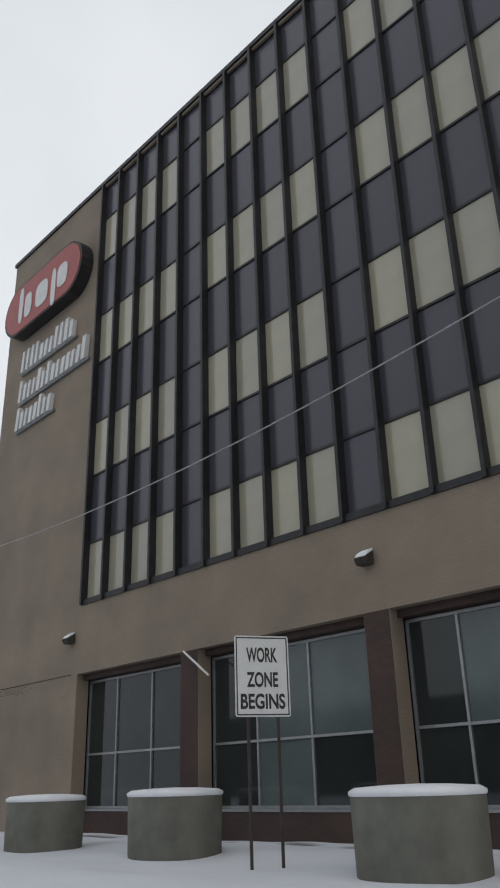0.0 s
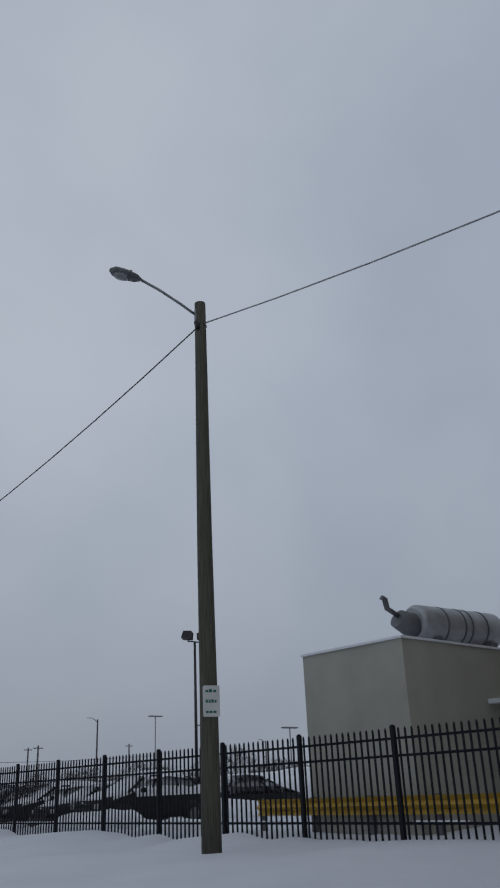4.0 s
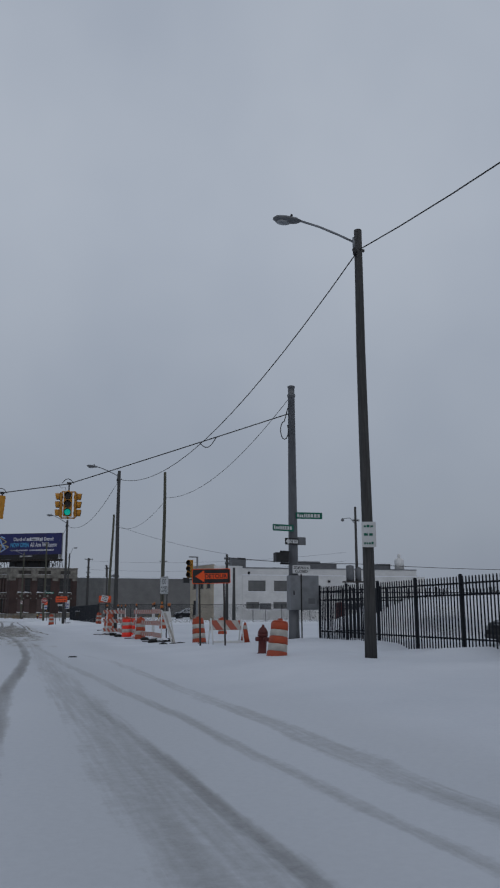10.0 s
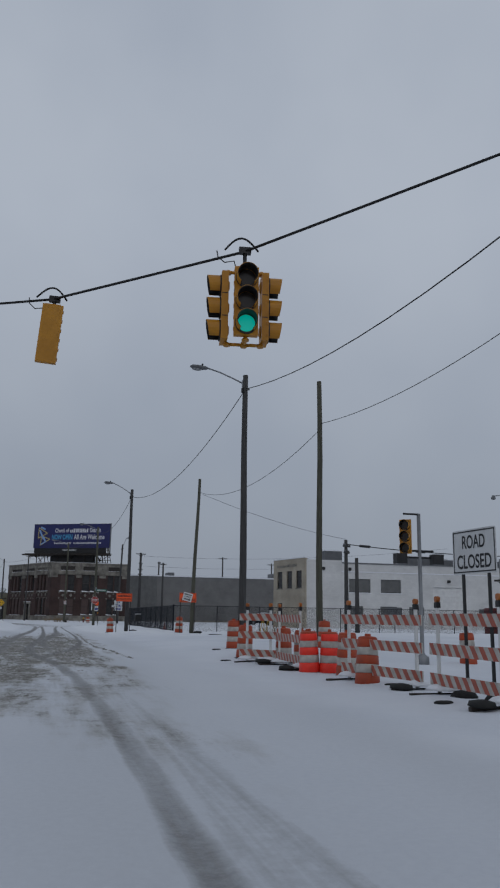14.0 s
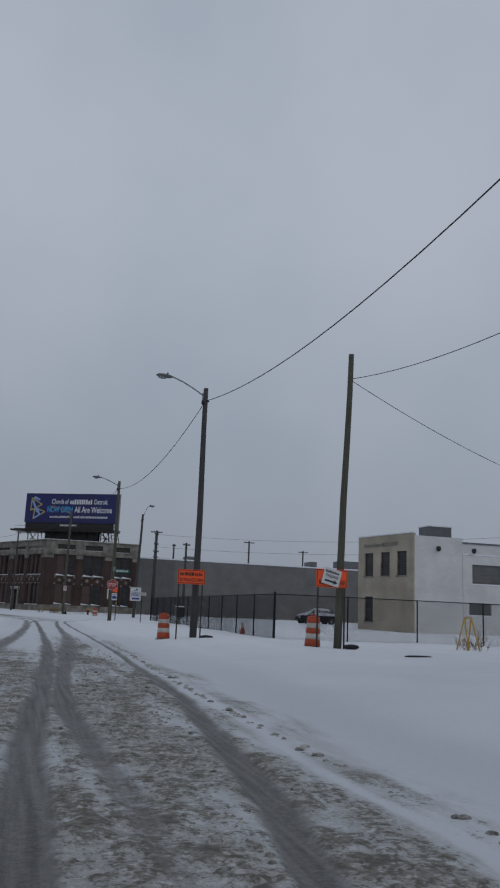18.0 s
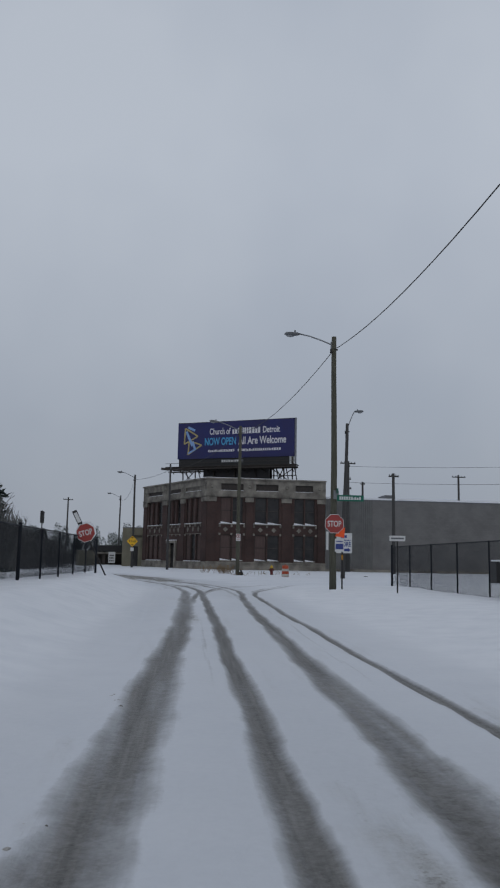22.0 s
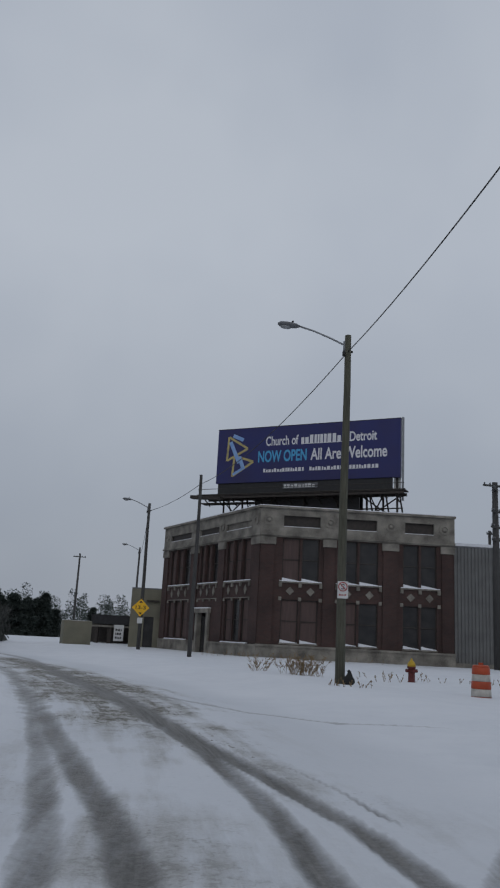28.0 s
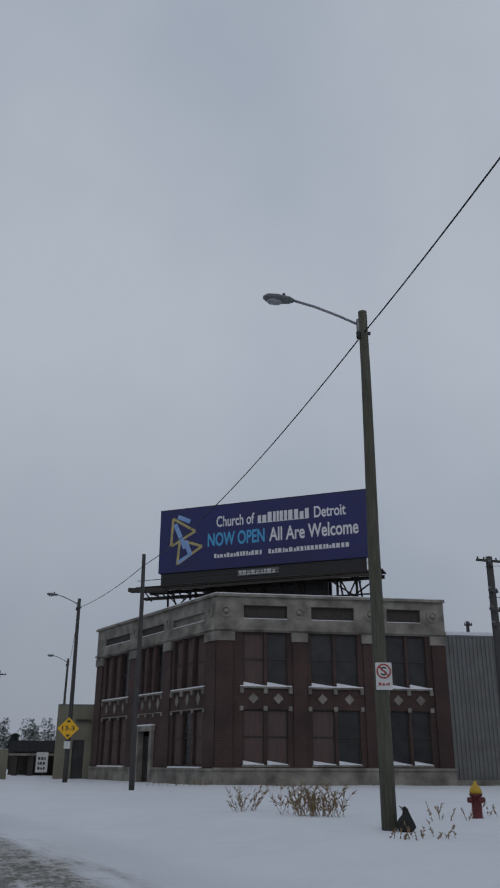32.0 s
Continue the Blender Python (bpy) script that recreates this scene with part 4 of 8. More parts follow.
    for cx, cz, rx, rz in ((2.1, 21.2, 0.18, 0.9), (2.75, 20.95, 0.3, 0.6), (3.95, 20.95, 0.52, 0.6), (4.95, 20.75, 0.18, 0.9), (5.65, 21.0, 0.4, 0.55)):
        part("sign_shape", one(prism, blank(cx, cz, rx, rz), -0.6, -0.571), M_SIGNWHITE, S, "plain white shape")
    for s0, s1, z0, z1, n, sd in ((1.8, 6.2, 18.05, 19.05, 11, 3), (1.8, 7.25, 16.6, 17.6, 14, 4), (1.75, 4.75, 15.3, 16.3, 8, 6)):
        rnd = random.Random(sd)
        w = (s1 - s0) / n
        for i in range(n):
            a, hgt = s0 + i * w, (1.0 if i == 0 else rnd.choice((0.72, 0.75, 1.0))) * (z1 - z0)
            k = w * rnd.uniform(0.42, 0.66)
            part("sign_bar", one(prism, [(a, z0), (a + k, z0), (a + k + 0.1, z0 + hgt), (a + 0.1, z0 + hgt)], -0.2, -0.01), M_SIGNWHITE, B, "raised white plain bar")
        part("sign_rail", one(box, s0 - 0.05, s1 + 0.05, -0.12, -0.005, z0 - 0.1, z0 - 0.003), M_GALV, B, "grey mounting rail under the bars")


def planter(m):
    P = thing("concrete_planter", "oval concrete planter with snow on top", "planter", m, "planters along the office wall")
    part("tub", one(lathe, [(1.0, -0.3), (1.03, 0.0), (1.06, 1.08), (1.0, 1.1), (0.92, 1.1), (0.9, 0.95)], 28, sx=0.8, sy=1.0, power=2.6), M_CONC, P)
    part("snow_cap", one(lathe, [(0.9, 0.9), (1.08, 1.1), (1.08, 1.15), (0.98, 1.2), (0.5, 1.23), (0.01, 1.24)], 28, sx=0.8, sy=1.0, power=2.6), M_SNOW, P)
    return P


def signpost_board(T, x0, x1, z0, z1, face=None, posts=(), y=0.0, border=None, post_mat=None):
    for px in posts:
        part("post", one(box, px - 0.025, px + 0.025, y + 0.012, y + 0.05, -0.45, z1 - 0.05), post_mat or M_RUST, T)
    b = part("sign_board", board(x0, x1, z0, z1, 0.01, y), face or M_SIGNWHITE, T)
    if border:
        bm = bmesh.new()
        w, g = 0.022, 0.025
        for a in ((x0 + g, x1 - g, z0 + g, z0 + g + w), (x0 + g, x1 - g, z1 - g - w, z1 - g), (x0 + g, x0 + g + w, z0 + g + w, z1 - g - w), (x1 - g - w, x1 - g, z0 + g + w, z1 - g - w)):
            box(bm, a[0], a[1], y - 0.004, y - 0.001, a[2], a[3])
        part("border", bm, border, b)
    return b


def work_zone_sign():
    T = thing("work_zone_sign", "white road sign reading work zone begins on two thin posts", "road sign", pose(9.1, 11.6, 0.14, 0, 0, -24))
    b = signpost_board(T, -0.52, 0.52, 2.25, 3.68, posts=(-0.28, 0.28), border=M_BLACK)
    for w, z in (("WORK", 3.2), ("ZONE", 2.76), ("BEGINS", 2.38)):
        k = 0.3 if w != "BEGINS" else 0.42
        part("lettering", words(w, -k, k, z, z + 0.27, bold=0.03), M_BLACK, b)


# ---- plant room behind the fence ----


def plant_room():
    T = thing("plant_room", "low pale rendered plant room with a flat roof", "building", pose(12.75, 39.6, 0))
    part("wall", one(box, 0, 4.95, 0, 2.95, -0.3, 4.05), M_BEIGE, T)
    part("roof", one(box, -0.04, 4.98, -0.04, 2.98, 4.05, 4.1), M_SNOW, T)
    part("door_canopy", one(box, 2.9, 5.3, -0.3, -0.002, 2.8, 2.9), M_SNOW, T)
    v = part("louvre_bank", one(box, 5.0, 7.2, 0.4, 2.8, -0.3, 2.4), M_BEIGE, T, "steel louvre bank beside the plant room")
    for i in range(5):
        part("louvre", one(box, 5.0, 7.2, 0.0, 2.7, 2.75 + i * 0.3, 2.87 + i * 0.3, pose(0, 0, 0)), M_PALEGALV if i % 2 else M_BLACKMETAL, v)
    for x in (5.05, 7.1):
        for y in (0.0, 2.6):
            part("post", one(box, x - 0.04, x + 0.04, y, y + 0.08, 2.4, 4.05), M_GREYSTEEL, v)
    part("top_rail", one(box, 4.99, 7.24, -0.02, 2.72, 4.055, 4.12), M_SNOW, v)
    K = thing("roof_silencer", "silver exhaust silencer drum on the plant room roof", "silencer", pose(15.3, 41.2, 4.46, 0, 0, -6) @ Matrix.Diagonal((1.07, 0.76, 0.76, 1)))
    part("drum", one(sweep, [(0, 0, 0.5), (0.12, 0, 0.5), (2.75, 0, 0.5), (2.87, 0, 0.5)], [0.5, 0.62, 0.62, 0.5], 24), M_PALEGALV, K)
    for x in (0.75, 1.35, 1.6, 2.15):
        part("band", one(rod, (x, 0, 0.5), (x + 0.06, 0, 0.5), 0.635, 0.635, 24), M_GREYSTEEL, K)
    part("exhaust_elbow", one(rod, (0.1, 0, 0.4), (-0.45, 0, 0.62), 0.42, 0.3, 16), M_GREYSTEEL, K)
    part("tail_pipe", one(tube, [(-0.4, 0, 0.7), (-0.75, 0, 0.9), (-0.8, 0, 1.2), (-0.9, 0, 1.25)], 0.08, 8), M_GREYSTEEL, K)
    for x in (0.5, 2.4):
        part("saddle", one(box, x - 0.12, x + 0.12, -0.5, 0.5, -0.58, 0.02), M_GREYSTEEL, K)
    T = thing("pale_annex", "low pale rendered annex behind the fence", "building", pose(20.0, 39.7, 0))
    part("wall", one(box, 0, 2.9, 0, 2.6, -0.3, 3.3), M_BEIGE, T)
    part("roof", one(box, -0.05, 2.95, -0.05, 2.65, 3.3, 3.38), M_SNOW, T)
    T = thing("tan_annex", "tan rendered block behind the fence", "building", pose(22.0, 37.0, 0))
    part("wall", one(box, 0, 7, 0, 2.5, -0.3, 3.75), M_TANBRICK, T)
    part("roof", one(box, -0.05, 7.05, -0.05, 2.55, 3.75, 3.82), M_SNOW, T)
    T = thing("generator_housing", "dark green generator housing with pale bands behind the fence", "generator", at(15.4, 37.0))
    bm = one(box, -1.05, 1.05, -0.7, 0.7, -0.1, 2.25)
    bmesh.ops.bevel(bm, geom=list(bm.edges), offset=0.12, segments=2, affect='EDGES')
    part("shell", bm, M_GREENBLACK, T)
    for z in (1.7, 1.95):
        part("band", one(box, -1.06, 1.06, -0.712, -0.702, z, z + 0.05), M_GREYSTEEL, T)
    for k in range(3):
        part("door", one(box, -0.95 + 0.65 * k, -0.35 + 0.65 * k, -0.715, -0.702, 0.15, 1.6), M_GREENBLACK, T)
    T = thing("yellow_guard_rail", "yellow corrugated guard rail behind the fence", "guard rail", pose(12.6, 35.7, 0.3))
    bm = bmesh.new()
    prism(bm, [(0, 0.36), (0.05, 0.45), (-0.03, 0.53), (0.05, 0.61), (0, 0.7), (0.02, 0.7), (0.08, 0.61), (0.0, 0.53), (0.08, 0.45), (0.02, 0.36)], 0, 8.5)
    part("rail", bm, M_BARYELLOW, T)
    for k in range(6):
        part("post", one(box, 0.06, 0.16, 0.1 + k * 1.65, 0.22 + k * 1.65, -0.3, 0.72), M_GREYSTEEL, T)


def flood_pole():
    T = thing("floodlight_pole", "tall dark steel pole with twin floodlights", "light pole", at(33.5, 73.3))
    part("pole", one(rod, (0, 0, -0.2), (0, 0, 10.3), 0.12, 0.08, 12), M_BLACK, T)
    part("crossbar", one(rod, (-0.6, 0, 10.3), (0.6, 0, 10.3), 0.045), M_BLACK, T)
    for x, rz, tip in ((-0.5, -62, 6), (0.5, 18, 14)):
        bm = bmesh.new()
        prism(bm, [(-0.36, -0.25), (0.36, -0.25), (0.3, 0.25), (-0.3, 0.25)], -0.28, 0.16, pose(x * 1.15, 0, 10.66, -18, tip, rz))
        part("yoke", one(rod, (x * 1.1, 0, 10.3), (x * 1.15, 0, 10.5), 0.04), M_BLACK, T)
        part("floodlight", bm, M_BLACKMETAL, T)


# ---- iron fence ----


def iron_fence():
    F = thing("iron_fence", "black steel picket fence along the parking lot", "fence")
    y0, pitch, n = 34.05, 2.467, 26
    line = lambda y: 11.42 - 0.0065 * (y - 34)
    post_mesh = mesh_of("post", one(box, -0.04, 0.04, -0.04, 0.04, -0.35, 2.0), M_FENCE)
    cap = mesh_of("cap", one(lathe, [(0.06, 0), (0.06, 0.015), (0.01, 0.03)], 4), M_FENCE)
    picket = mesh_of("picket", one(prism, [(-0.016, -0.12), (0.016, -0.12), (0.016, 1.93), (0, 1.97), (-0.016, 1.93)], -0.014, 0.014), M_FENCE)
    rest = bmesh.new()
    for k in range(n):
        y = y0 + pitch * k
        x, z = line(y), 0.22
        p = part("post", post_mesh, None, F, m=pose(x, y, z))
        part("cap", cap, None, p, m=pose(0, 0, 2.0))
        if k == n - 1:
            break
        x2 = line(y + pitch)
        for h in (0.33, 1.46, 1.76):
            part("rail", one(box, -0.02, 0.02, 0, pitch, h, h + 0.045), M_FENCE, F, m=pose(x, y, z, 0, 0, math.degrees(math.atan2(x - x2, pitch))))
        rnd = random.Random(k)
        if rnd.random() < 0.8:
            a, b = sorted((rnd.uniform(0.02, 0.5), rnd.uniform(0.6, 0.98)))
            part("rail_snow", one(box, -0.025, 0.02, pitch * a, pitch * b, 0.376, 0.4), M_SNOW, F, m=pose(x, y, z, 0, 0, math.degrees(math.atan2(x - x2, pitch))))
        for i in range(1, 16):
            yy = y + pitch * i / 16
            if k < 20:
                part("picket", picket, None, F, m=pose(line(yy) - 0.03, yy, z, 0, 0, 90))
            else:
                prism(rest, [(-0.016, -0.12), (0.016, -0.12), (0.016, 1.93), (0, 1.97), (-0.016, 1.93)], -0.014, 0.014, pose(line(yy) - 0.03, yy, z, 0, 0, 90))
    # short return to the office wall
    for h in (0.33, 1.46, 1.76):
        part("rail", one(box, -0.02, 0.02, -2.05, 0, h, h + 0.045), M_FENCE, F, m=pose(line(y0), y0, 0.1, 0, 0, 18))
    for i in range(1, 14):
        part("picket", picket, None, F, m=pose(line(y0) + 0.0475 * i - 0.03, y0 - 0.146 * i, 0.1, 0, 0, 108))
    # the fence turns the corner and runs along the side street
    yc, xc = y0 + pitch * (n - 1), line(y0 + pitch * (n - 1))
    for k in range(12):
        x = xc + pitch * k
        if k:
            p = part("post", post_mesh, None, F, m=pose(x, yc, 0.22))
            part("cap", cap, None, p, m=pose(0, 0, 2.0))
        for h in (0.33, 1.46, 1.76):
            part("rail", one(box, 0, pitch, -0.02, 0.02, h, h + 0.045), M_FENCE, F, m=pose(x, yc, 0.22))
        for i in range(1, 16):
            prism(rest, [(-0.016, -0.12), (0.016, -0.12), (0.016, 1.93), (0, 1.97), (-0.016, 1.93)], -0.014, 0.014, pose(x + pitch * i / 16, yc - 0.03, 0.22))
    tagged(part("picket", rest, M_FENCE, F), kind="stuff")


# ---- poles, lamps and cables ----
POLES = {}


def pole(key, x, y, top, lamp=None, lean=(0, 0), r=0.16, moss=False, extra=None, rise=0.76):
    """A round timber pole; lamp gives the reach (dx, dy) of a street light arm."""
    z = gz(x, y) - 0.25
    label = "weathered timber street light pole" if lamp else "weathered timber utility pole"
    T = thing("street_lamp" if lamp else "utility_pole", label + (" with a cobra-head lamp" if lamp else ""), "street lamp" if lamp else "utility pole", pose(x, y, z), "street lamps along the road" if lamp else "")
    h = top - z
    tip = Vector((lean[0], lean[1], h))
    bm = bmesh.new()
    bow = lambda u: Vector((0.03 * math.sin(u * 5 + x), 0.03 * math.sin(u * 4 + y), 0))
    sweep(bm, [tip * u + bow(u) * u * (1 - u) * 4 for u in (0, 0.15, 0.3, 0.5, 0.7, 0.85, 1.0)], [0.91 * r * (1 - 0.32 * u) for u in (0, 0.15, 0.3, 0.5, 0.7, 0.85, 1.0)], 14)
    part("pole", bm, M_GREENWOOD if moss else M_WOOD, T)
    POLES[key] = Vector((x + lean[0], y + lean[1], top))
    if lamp:
        dx, dy = lamp
        pts = [tip + Vector((dx * u, dy * u, -0.38 + rise * math.sin(u * math.pi / 2 * 0.9))) for u in (0, 0.25, 0.5, 0.72)]
        bm = bmesh.new()
        tube(bm, pts, 0.03, 8)
        part("arm", bm, M_GALV, T, "galvanised lamp arm")
        u = Vector((dx, dy, 0)).normalized()
        ang = math.degrees(math.atan2(u.y, u.x))
        e = pts[-1]
        bm = bmesh.new()
        lathe(bm, [(0.05, 0.0), (0.13, 0.12), (0.17, 0.4), (0.15, 0.62), (0.05, 0.72)], 12, sx=0.55, sy=1.0)
        hd = part("lamp_head", bm, M_GREYSTEEL, T, "grey cobra-head luminaire", m=pose(e.x, e.y, e.z, 0, 84, ang))
        part("lens", one(lathe, [(0.12, 0.0), (0.11, 0.05), (0.02, 0.08)], 12, sx=1.5, sy=1.0), M_LIGHTLENS, hd, m=pose(0.06, 0, 0.45, 0, 90, 0))
        part("photocell", one(lathe, [(0.03, 0), (0.035, 0.06), (0.01, 0.08)], 8), M_BLACK, hd, m=pose(-0.09, 0, 0.25, 0, -90, 0))
        part("arm_plate", one(rod, tip + Vector((dx, dy, 0)) * 0.05 + Vector((0, 0, -0.6)), tip + Vector((dx, dy, 0)) * 0.05 + Vector((0, 0, -0.2)), 0.045, 0.045, 8), M_GALV, T)
        part("bracket", one(box, tip.x - 0.16, tip.x + 0.16, tip.y - 0.03, tip.y + 0.03, h - 0.58, h - 0.52), M_BLACK, T)
        part("insulator", one(rod, tip + Vector((-0.13, -0.06, -0.72)), tip + Vector((-0.13, -0.06, -0.581)), 0.05), M_BLACK, T)
    if extra:
        extra(T, tip)
    return T


def cable(name, a, b, r=0.014, k=0.0045, material=None, label="black overhead cable sagging between poles", n=20):
    a, b = Vector(a), Vector(b)
    L = (b - a).length
    bm = bmesh.new()
    pts = [a.lerp(b, i / n) - Vector((0, 0, 4 * k * (L / 2) ** 2 * (i / n) * (1 - i / n))) for i in range(n + 1)]
    tube(bm, pts, r, 5)
    return solid(name, bm, material or M_WIRE, label, "cable")


def small_sign(T, tip, x0, x1, z0, z1, rows, color, face=None, turn=0):
    b = part("sign", board(x0, x1, z0, z1, 0.008, 0, 0.03), face or M_SIGNWHITE, T, m=pose(0, 0, 0, 0, 0, turn) @ pose(0, -0.21, 0))
    bm = bmesh.new()
    n = len(rows)
    for i, cnt in enumerate(rows):
        h = (z1 - z0) / n
        bars(bm, x0 + 0.05, x1 - 0.05, z1 - h * (i + 0.66), z1 - h * (i + 0.36), cnt, -0.002, i + 3, 0.25, 0.003)
    part("sign_bar", bm, color, b)
    return b


# added out of view, so that the shop glass reflects something dark
solid("reflected_wall", one(box, -34.0, -26.0, -30.0, 62.0, -0.5, 7.0), M_BROWNBRICK, "unseen plain brown brick wall added for the window reflections", "wall", kind="structure")
office_building()
for px, py in ((9.25, 20.0), (9.65, 15.1), (9.6, 8.7)):
    planter(at(px, py, 2.5, 0.0) @ Matrix.Diagonal((0.97, 0.97, 1, 1)))
work_zone_sign()
plant_room()
flood_pole()
iron_fence()

pole("p0", 10.25, -7.0, 11.25, (-1.9, 0.5))
pole("p1", 8.67, 41.05, 11.45, (-1.9, 0.5), r=0.2, moss=True, extra=lambda T, t: small_sign(T, t, -0.16, 0.16, 2.5, 3.05, (3, 4, 3), M_SIGNGREEN, turn=-24))
pole("p2", 7.79, 84.48, 10.92, (-1.95, 0.6), extra=lambda T, t: small_sign(T, t, -0.17, 0.17, 2.78, 3.38, (3, 2, 4), M_SIGNGREEN, turn=-14))
pole("p3", 6.6, 120.02, 10.46, (-1.95, 0.5))
pole("p4", 9.75, 120.43, 10.6, r=0.15, moss=True)
pole("p5", 5.6, 150.7, 10.44, (-1.9, 0.6), rise=1.0)
pole("p6", 9.1, 143.95, 10.35, lean=(0.3, -0.1), r=0.15, moss=True)
pole("p7", 5.15, 180.0, 10.62, (-1.85, 1.1), moss=True, rise=0.8)
pole("p8", 2.87, 205.22, 10.89, (-2.15, 0.15), moss=True)
pole("p9", -2.62, 227.68, 10.54, r=0.14)
pole("p10", -6.88, 240.15, 10.65, (-1.9, 0.4))
pole("p11", -11.0, 271.4, 10.6, (-1.9, 0.4))
pole("p12", 9.55, 200.8, 10.55, (0.75, 0.3), lean=(0.28, 0), r=0.165, rise=1.5)
pole("p13", -14.0, 112.0, 9.2, r=0.17)
attach = lambda k, dz=-0.55, dx=0.0: POLES[k] + Vector((dx, 0, dz))
for a, b, k in (("p0", "p1", 0.0045), ("p1", "p2", 0.0045), ("p2", "p3", 0.0061), ("p3", "p5", 0.0056), ("p5", "p7", 0.0047), ("p7", "p8", 0.004), ("p8", "p9", 0.0045), ("p9", "p10", 0.005), ("p10", "p11", 0.004)):
    cable("overhead_cable", attach(a), attach(b), 0.016, k, M_PALEWIRE if a == "p0" else None, "snowy pale overhead cable" if a == "p0" else "black overhead cable sagging between poles")

# ---- traffic signals and the signal pole ----


def signal_face(name, parent, m, lit=None, size=0.34):
    """One three-lamp face that looks along -y."""
    F = part(name, one(box, -size / 2, size / 2, 0, 0.1, -1.5 * size, 1.5 * size), M_YELLOW, parent, m=m)
    for z in (-0.5 * size, 0.5 * size):
        part("joint_strip", one(box, -size / 2 - 0.004, size / 2 + 0.004, 0.01, 0.092, z - 0.006, z + 0.006), M_BLACKMETAL, F)
    for z in (-1.25, -0.75, -0.25, 0.25, 0.75, 1.25):
        part("door_hinge", one(box, -size / 2 - 0.012, -size / 2, 0.005, 0.03, z * size - 0.025, z * size + 0.025), M_YELLOW, F)
    for i in range(3):
        z = size * (1 - i)
        lens = part("lens", one(rod, (0, -0.012, z), (0, -0.002, z), 0.125, 0.125, 20), M_GREENLIGHT if lit == i else M_LENS, F, "lit green lens" if lit == i else "")
        # yellow visor, and a black inner shell that paints the shadow inside it
        for nm, r0, r1, mt in (("visor", 0.152, 0.146, M_YELLOW), ("visor_shade", 0.145, 0.138, M_BLACK)):
            bm = bmesh.new()
            rows = []
            for j in range(19):
                a = radians(-50 + 280 * j / 18)
                deep = 0.185 + 0.025 * math.sin(a)
                rows.append([bm.verts.new((r * math.cos(a), y, z + r * math.sin(a))) for r, y in ((r0, 0), (r0, -deep), (r1, -deep), (r1, 0))])
            for p, q in zip(rows, rows[1:]):
                for j in range(3):
                    bm.faces.new((p[j], q[j], q[j + 1], p[j + 1]))
            part(nm, bm, mt, F)
        part("bezel", one(ring_plate, 0, z, 0.16, 0.16, 0.84, -0.02, -0.001), M_BLACK, F)
        if size > 0.34:
            part("back_boss", one(rod, (0, 0.1, z), (0, 0.125, z), 0.1, 0.06, 14), M_YELLOW, F)
    return F


def span_signal(x, y, z, faces, size, reach, hang, label, rz=0, lean=0.0):
    """A signal whose middle is at z, hung from the span wire at a height hang above it."""
    T = thing("traffic_signal", label, "traffic signal", pose(x, y, z, 0, lean, rz))
    for ang, lit in faces:
        signal_face("signal_head", T, pose(0, 0, 0, 0, 0, ang) @ pose(0, -reach, 0), lit, size)
    top = 1.5 * size
    part("hanger", one(rod, (0, 0, top), (0, 0, hang), 0.03), M_BLACKMETAL, T)
    part("clamp", one(box, -0.09, 0.09, -0.04, 0.04, hang - 0.05, hang + 0.05), M_BLACKMETAL, T)
    if len(faces) > 1:
        for end_z, nm in ((-top - 0.035, "bottom_arm"), (top + 0.045, "top_arm")):
            for a, _ in faces:
                part(nm, one(rod, (0, -0.05, end_z), (0, -reach + 0.1, end_z), 0.026, 0.026, 8), M_YELLOW, T, m=pose(0, 0, 0, 0, 0, a))
                part("arm_cap", one(lathe, [(0.05, -0.03), (0.055, 0.0), (0.03, 0.03)], 8, at=(0, -reach + 0.1, end_z)), M_YELLOW, T, m=pose(0, 0, 0, 0, 0, a))
            part("hub", one(lathe, [(0.045, -0.04), (0.055, 0.0), (0.04, 0.04)], 10, at=(0, 0, end_z)), M_YELLOW, T)
    else:
        part("top_plate", one(box, -0.13, 0.13, -0.13, 0.13, top, top + 0.035), M_YELLOW, T)
    part("cable_loop", one(tube, [(-0.3 + 0.5 * i / 10, 0, hang + 0.2 * math.sin(math.pi * i / 10)) for i in range(11)], 0.016, 6), M_WIRE, T)
    part("lead_wire", one(tube, [(-0.42, 0, hang - 0.02), (-0.4, 0, hang - 0.12), (-0.3, 0, hang - 0.2), (-0.16, 0, hang - 0.17), (-0.1, 0, top + 0.02)], 0.009, 5), M_WIRE, T)


span_signal(2.03, 101.6, 5.72, ((0, 2), (90, None), (-90, None)), 0.345, 0.345, 0.92, "yellow three-way span-wire traffic signal showing green", -8)
span_signal(-0.72, 103.85, 5.78, ((186, None),), 0.33, -0.1, 0.66, "yellow span-wire traffic signal turned away", -8, 4)
cable("span_wire", (10.0, 96.1, 8.95), (2.0, 101.6, 6.62), 0.022, 0.0006, None, "heavy black span wire carrying signals")
cable("span_wire", (2.0, 101.6, 6.62), (-0.72, 103.85, 6.44), 0.022, 0.0006, None, "heavy black span wire carrying signals")
cable("span_wire", (-0.72, 103.85, 6.44), (-14.0, 112.0, 8.3), 0.022, 0.006, None, "heavy black span wire carrying signals")
solid("slack_loop", one(tube, [(6.9 + 0.6 * i / 8, 98.23 - 0.41 * i / 8, 8.02 + 0.023 * i - 0.3 * math.sin(math.pi * i / 8)) for i in range(9)], 0.018, 5), M_WIRE, "slack loop of black signal cable", "cable")


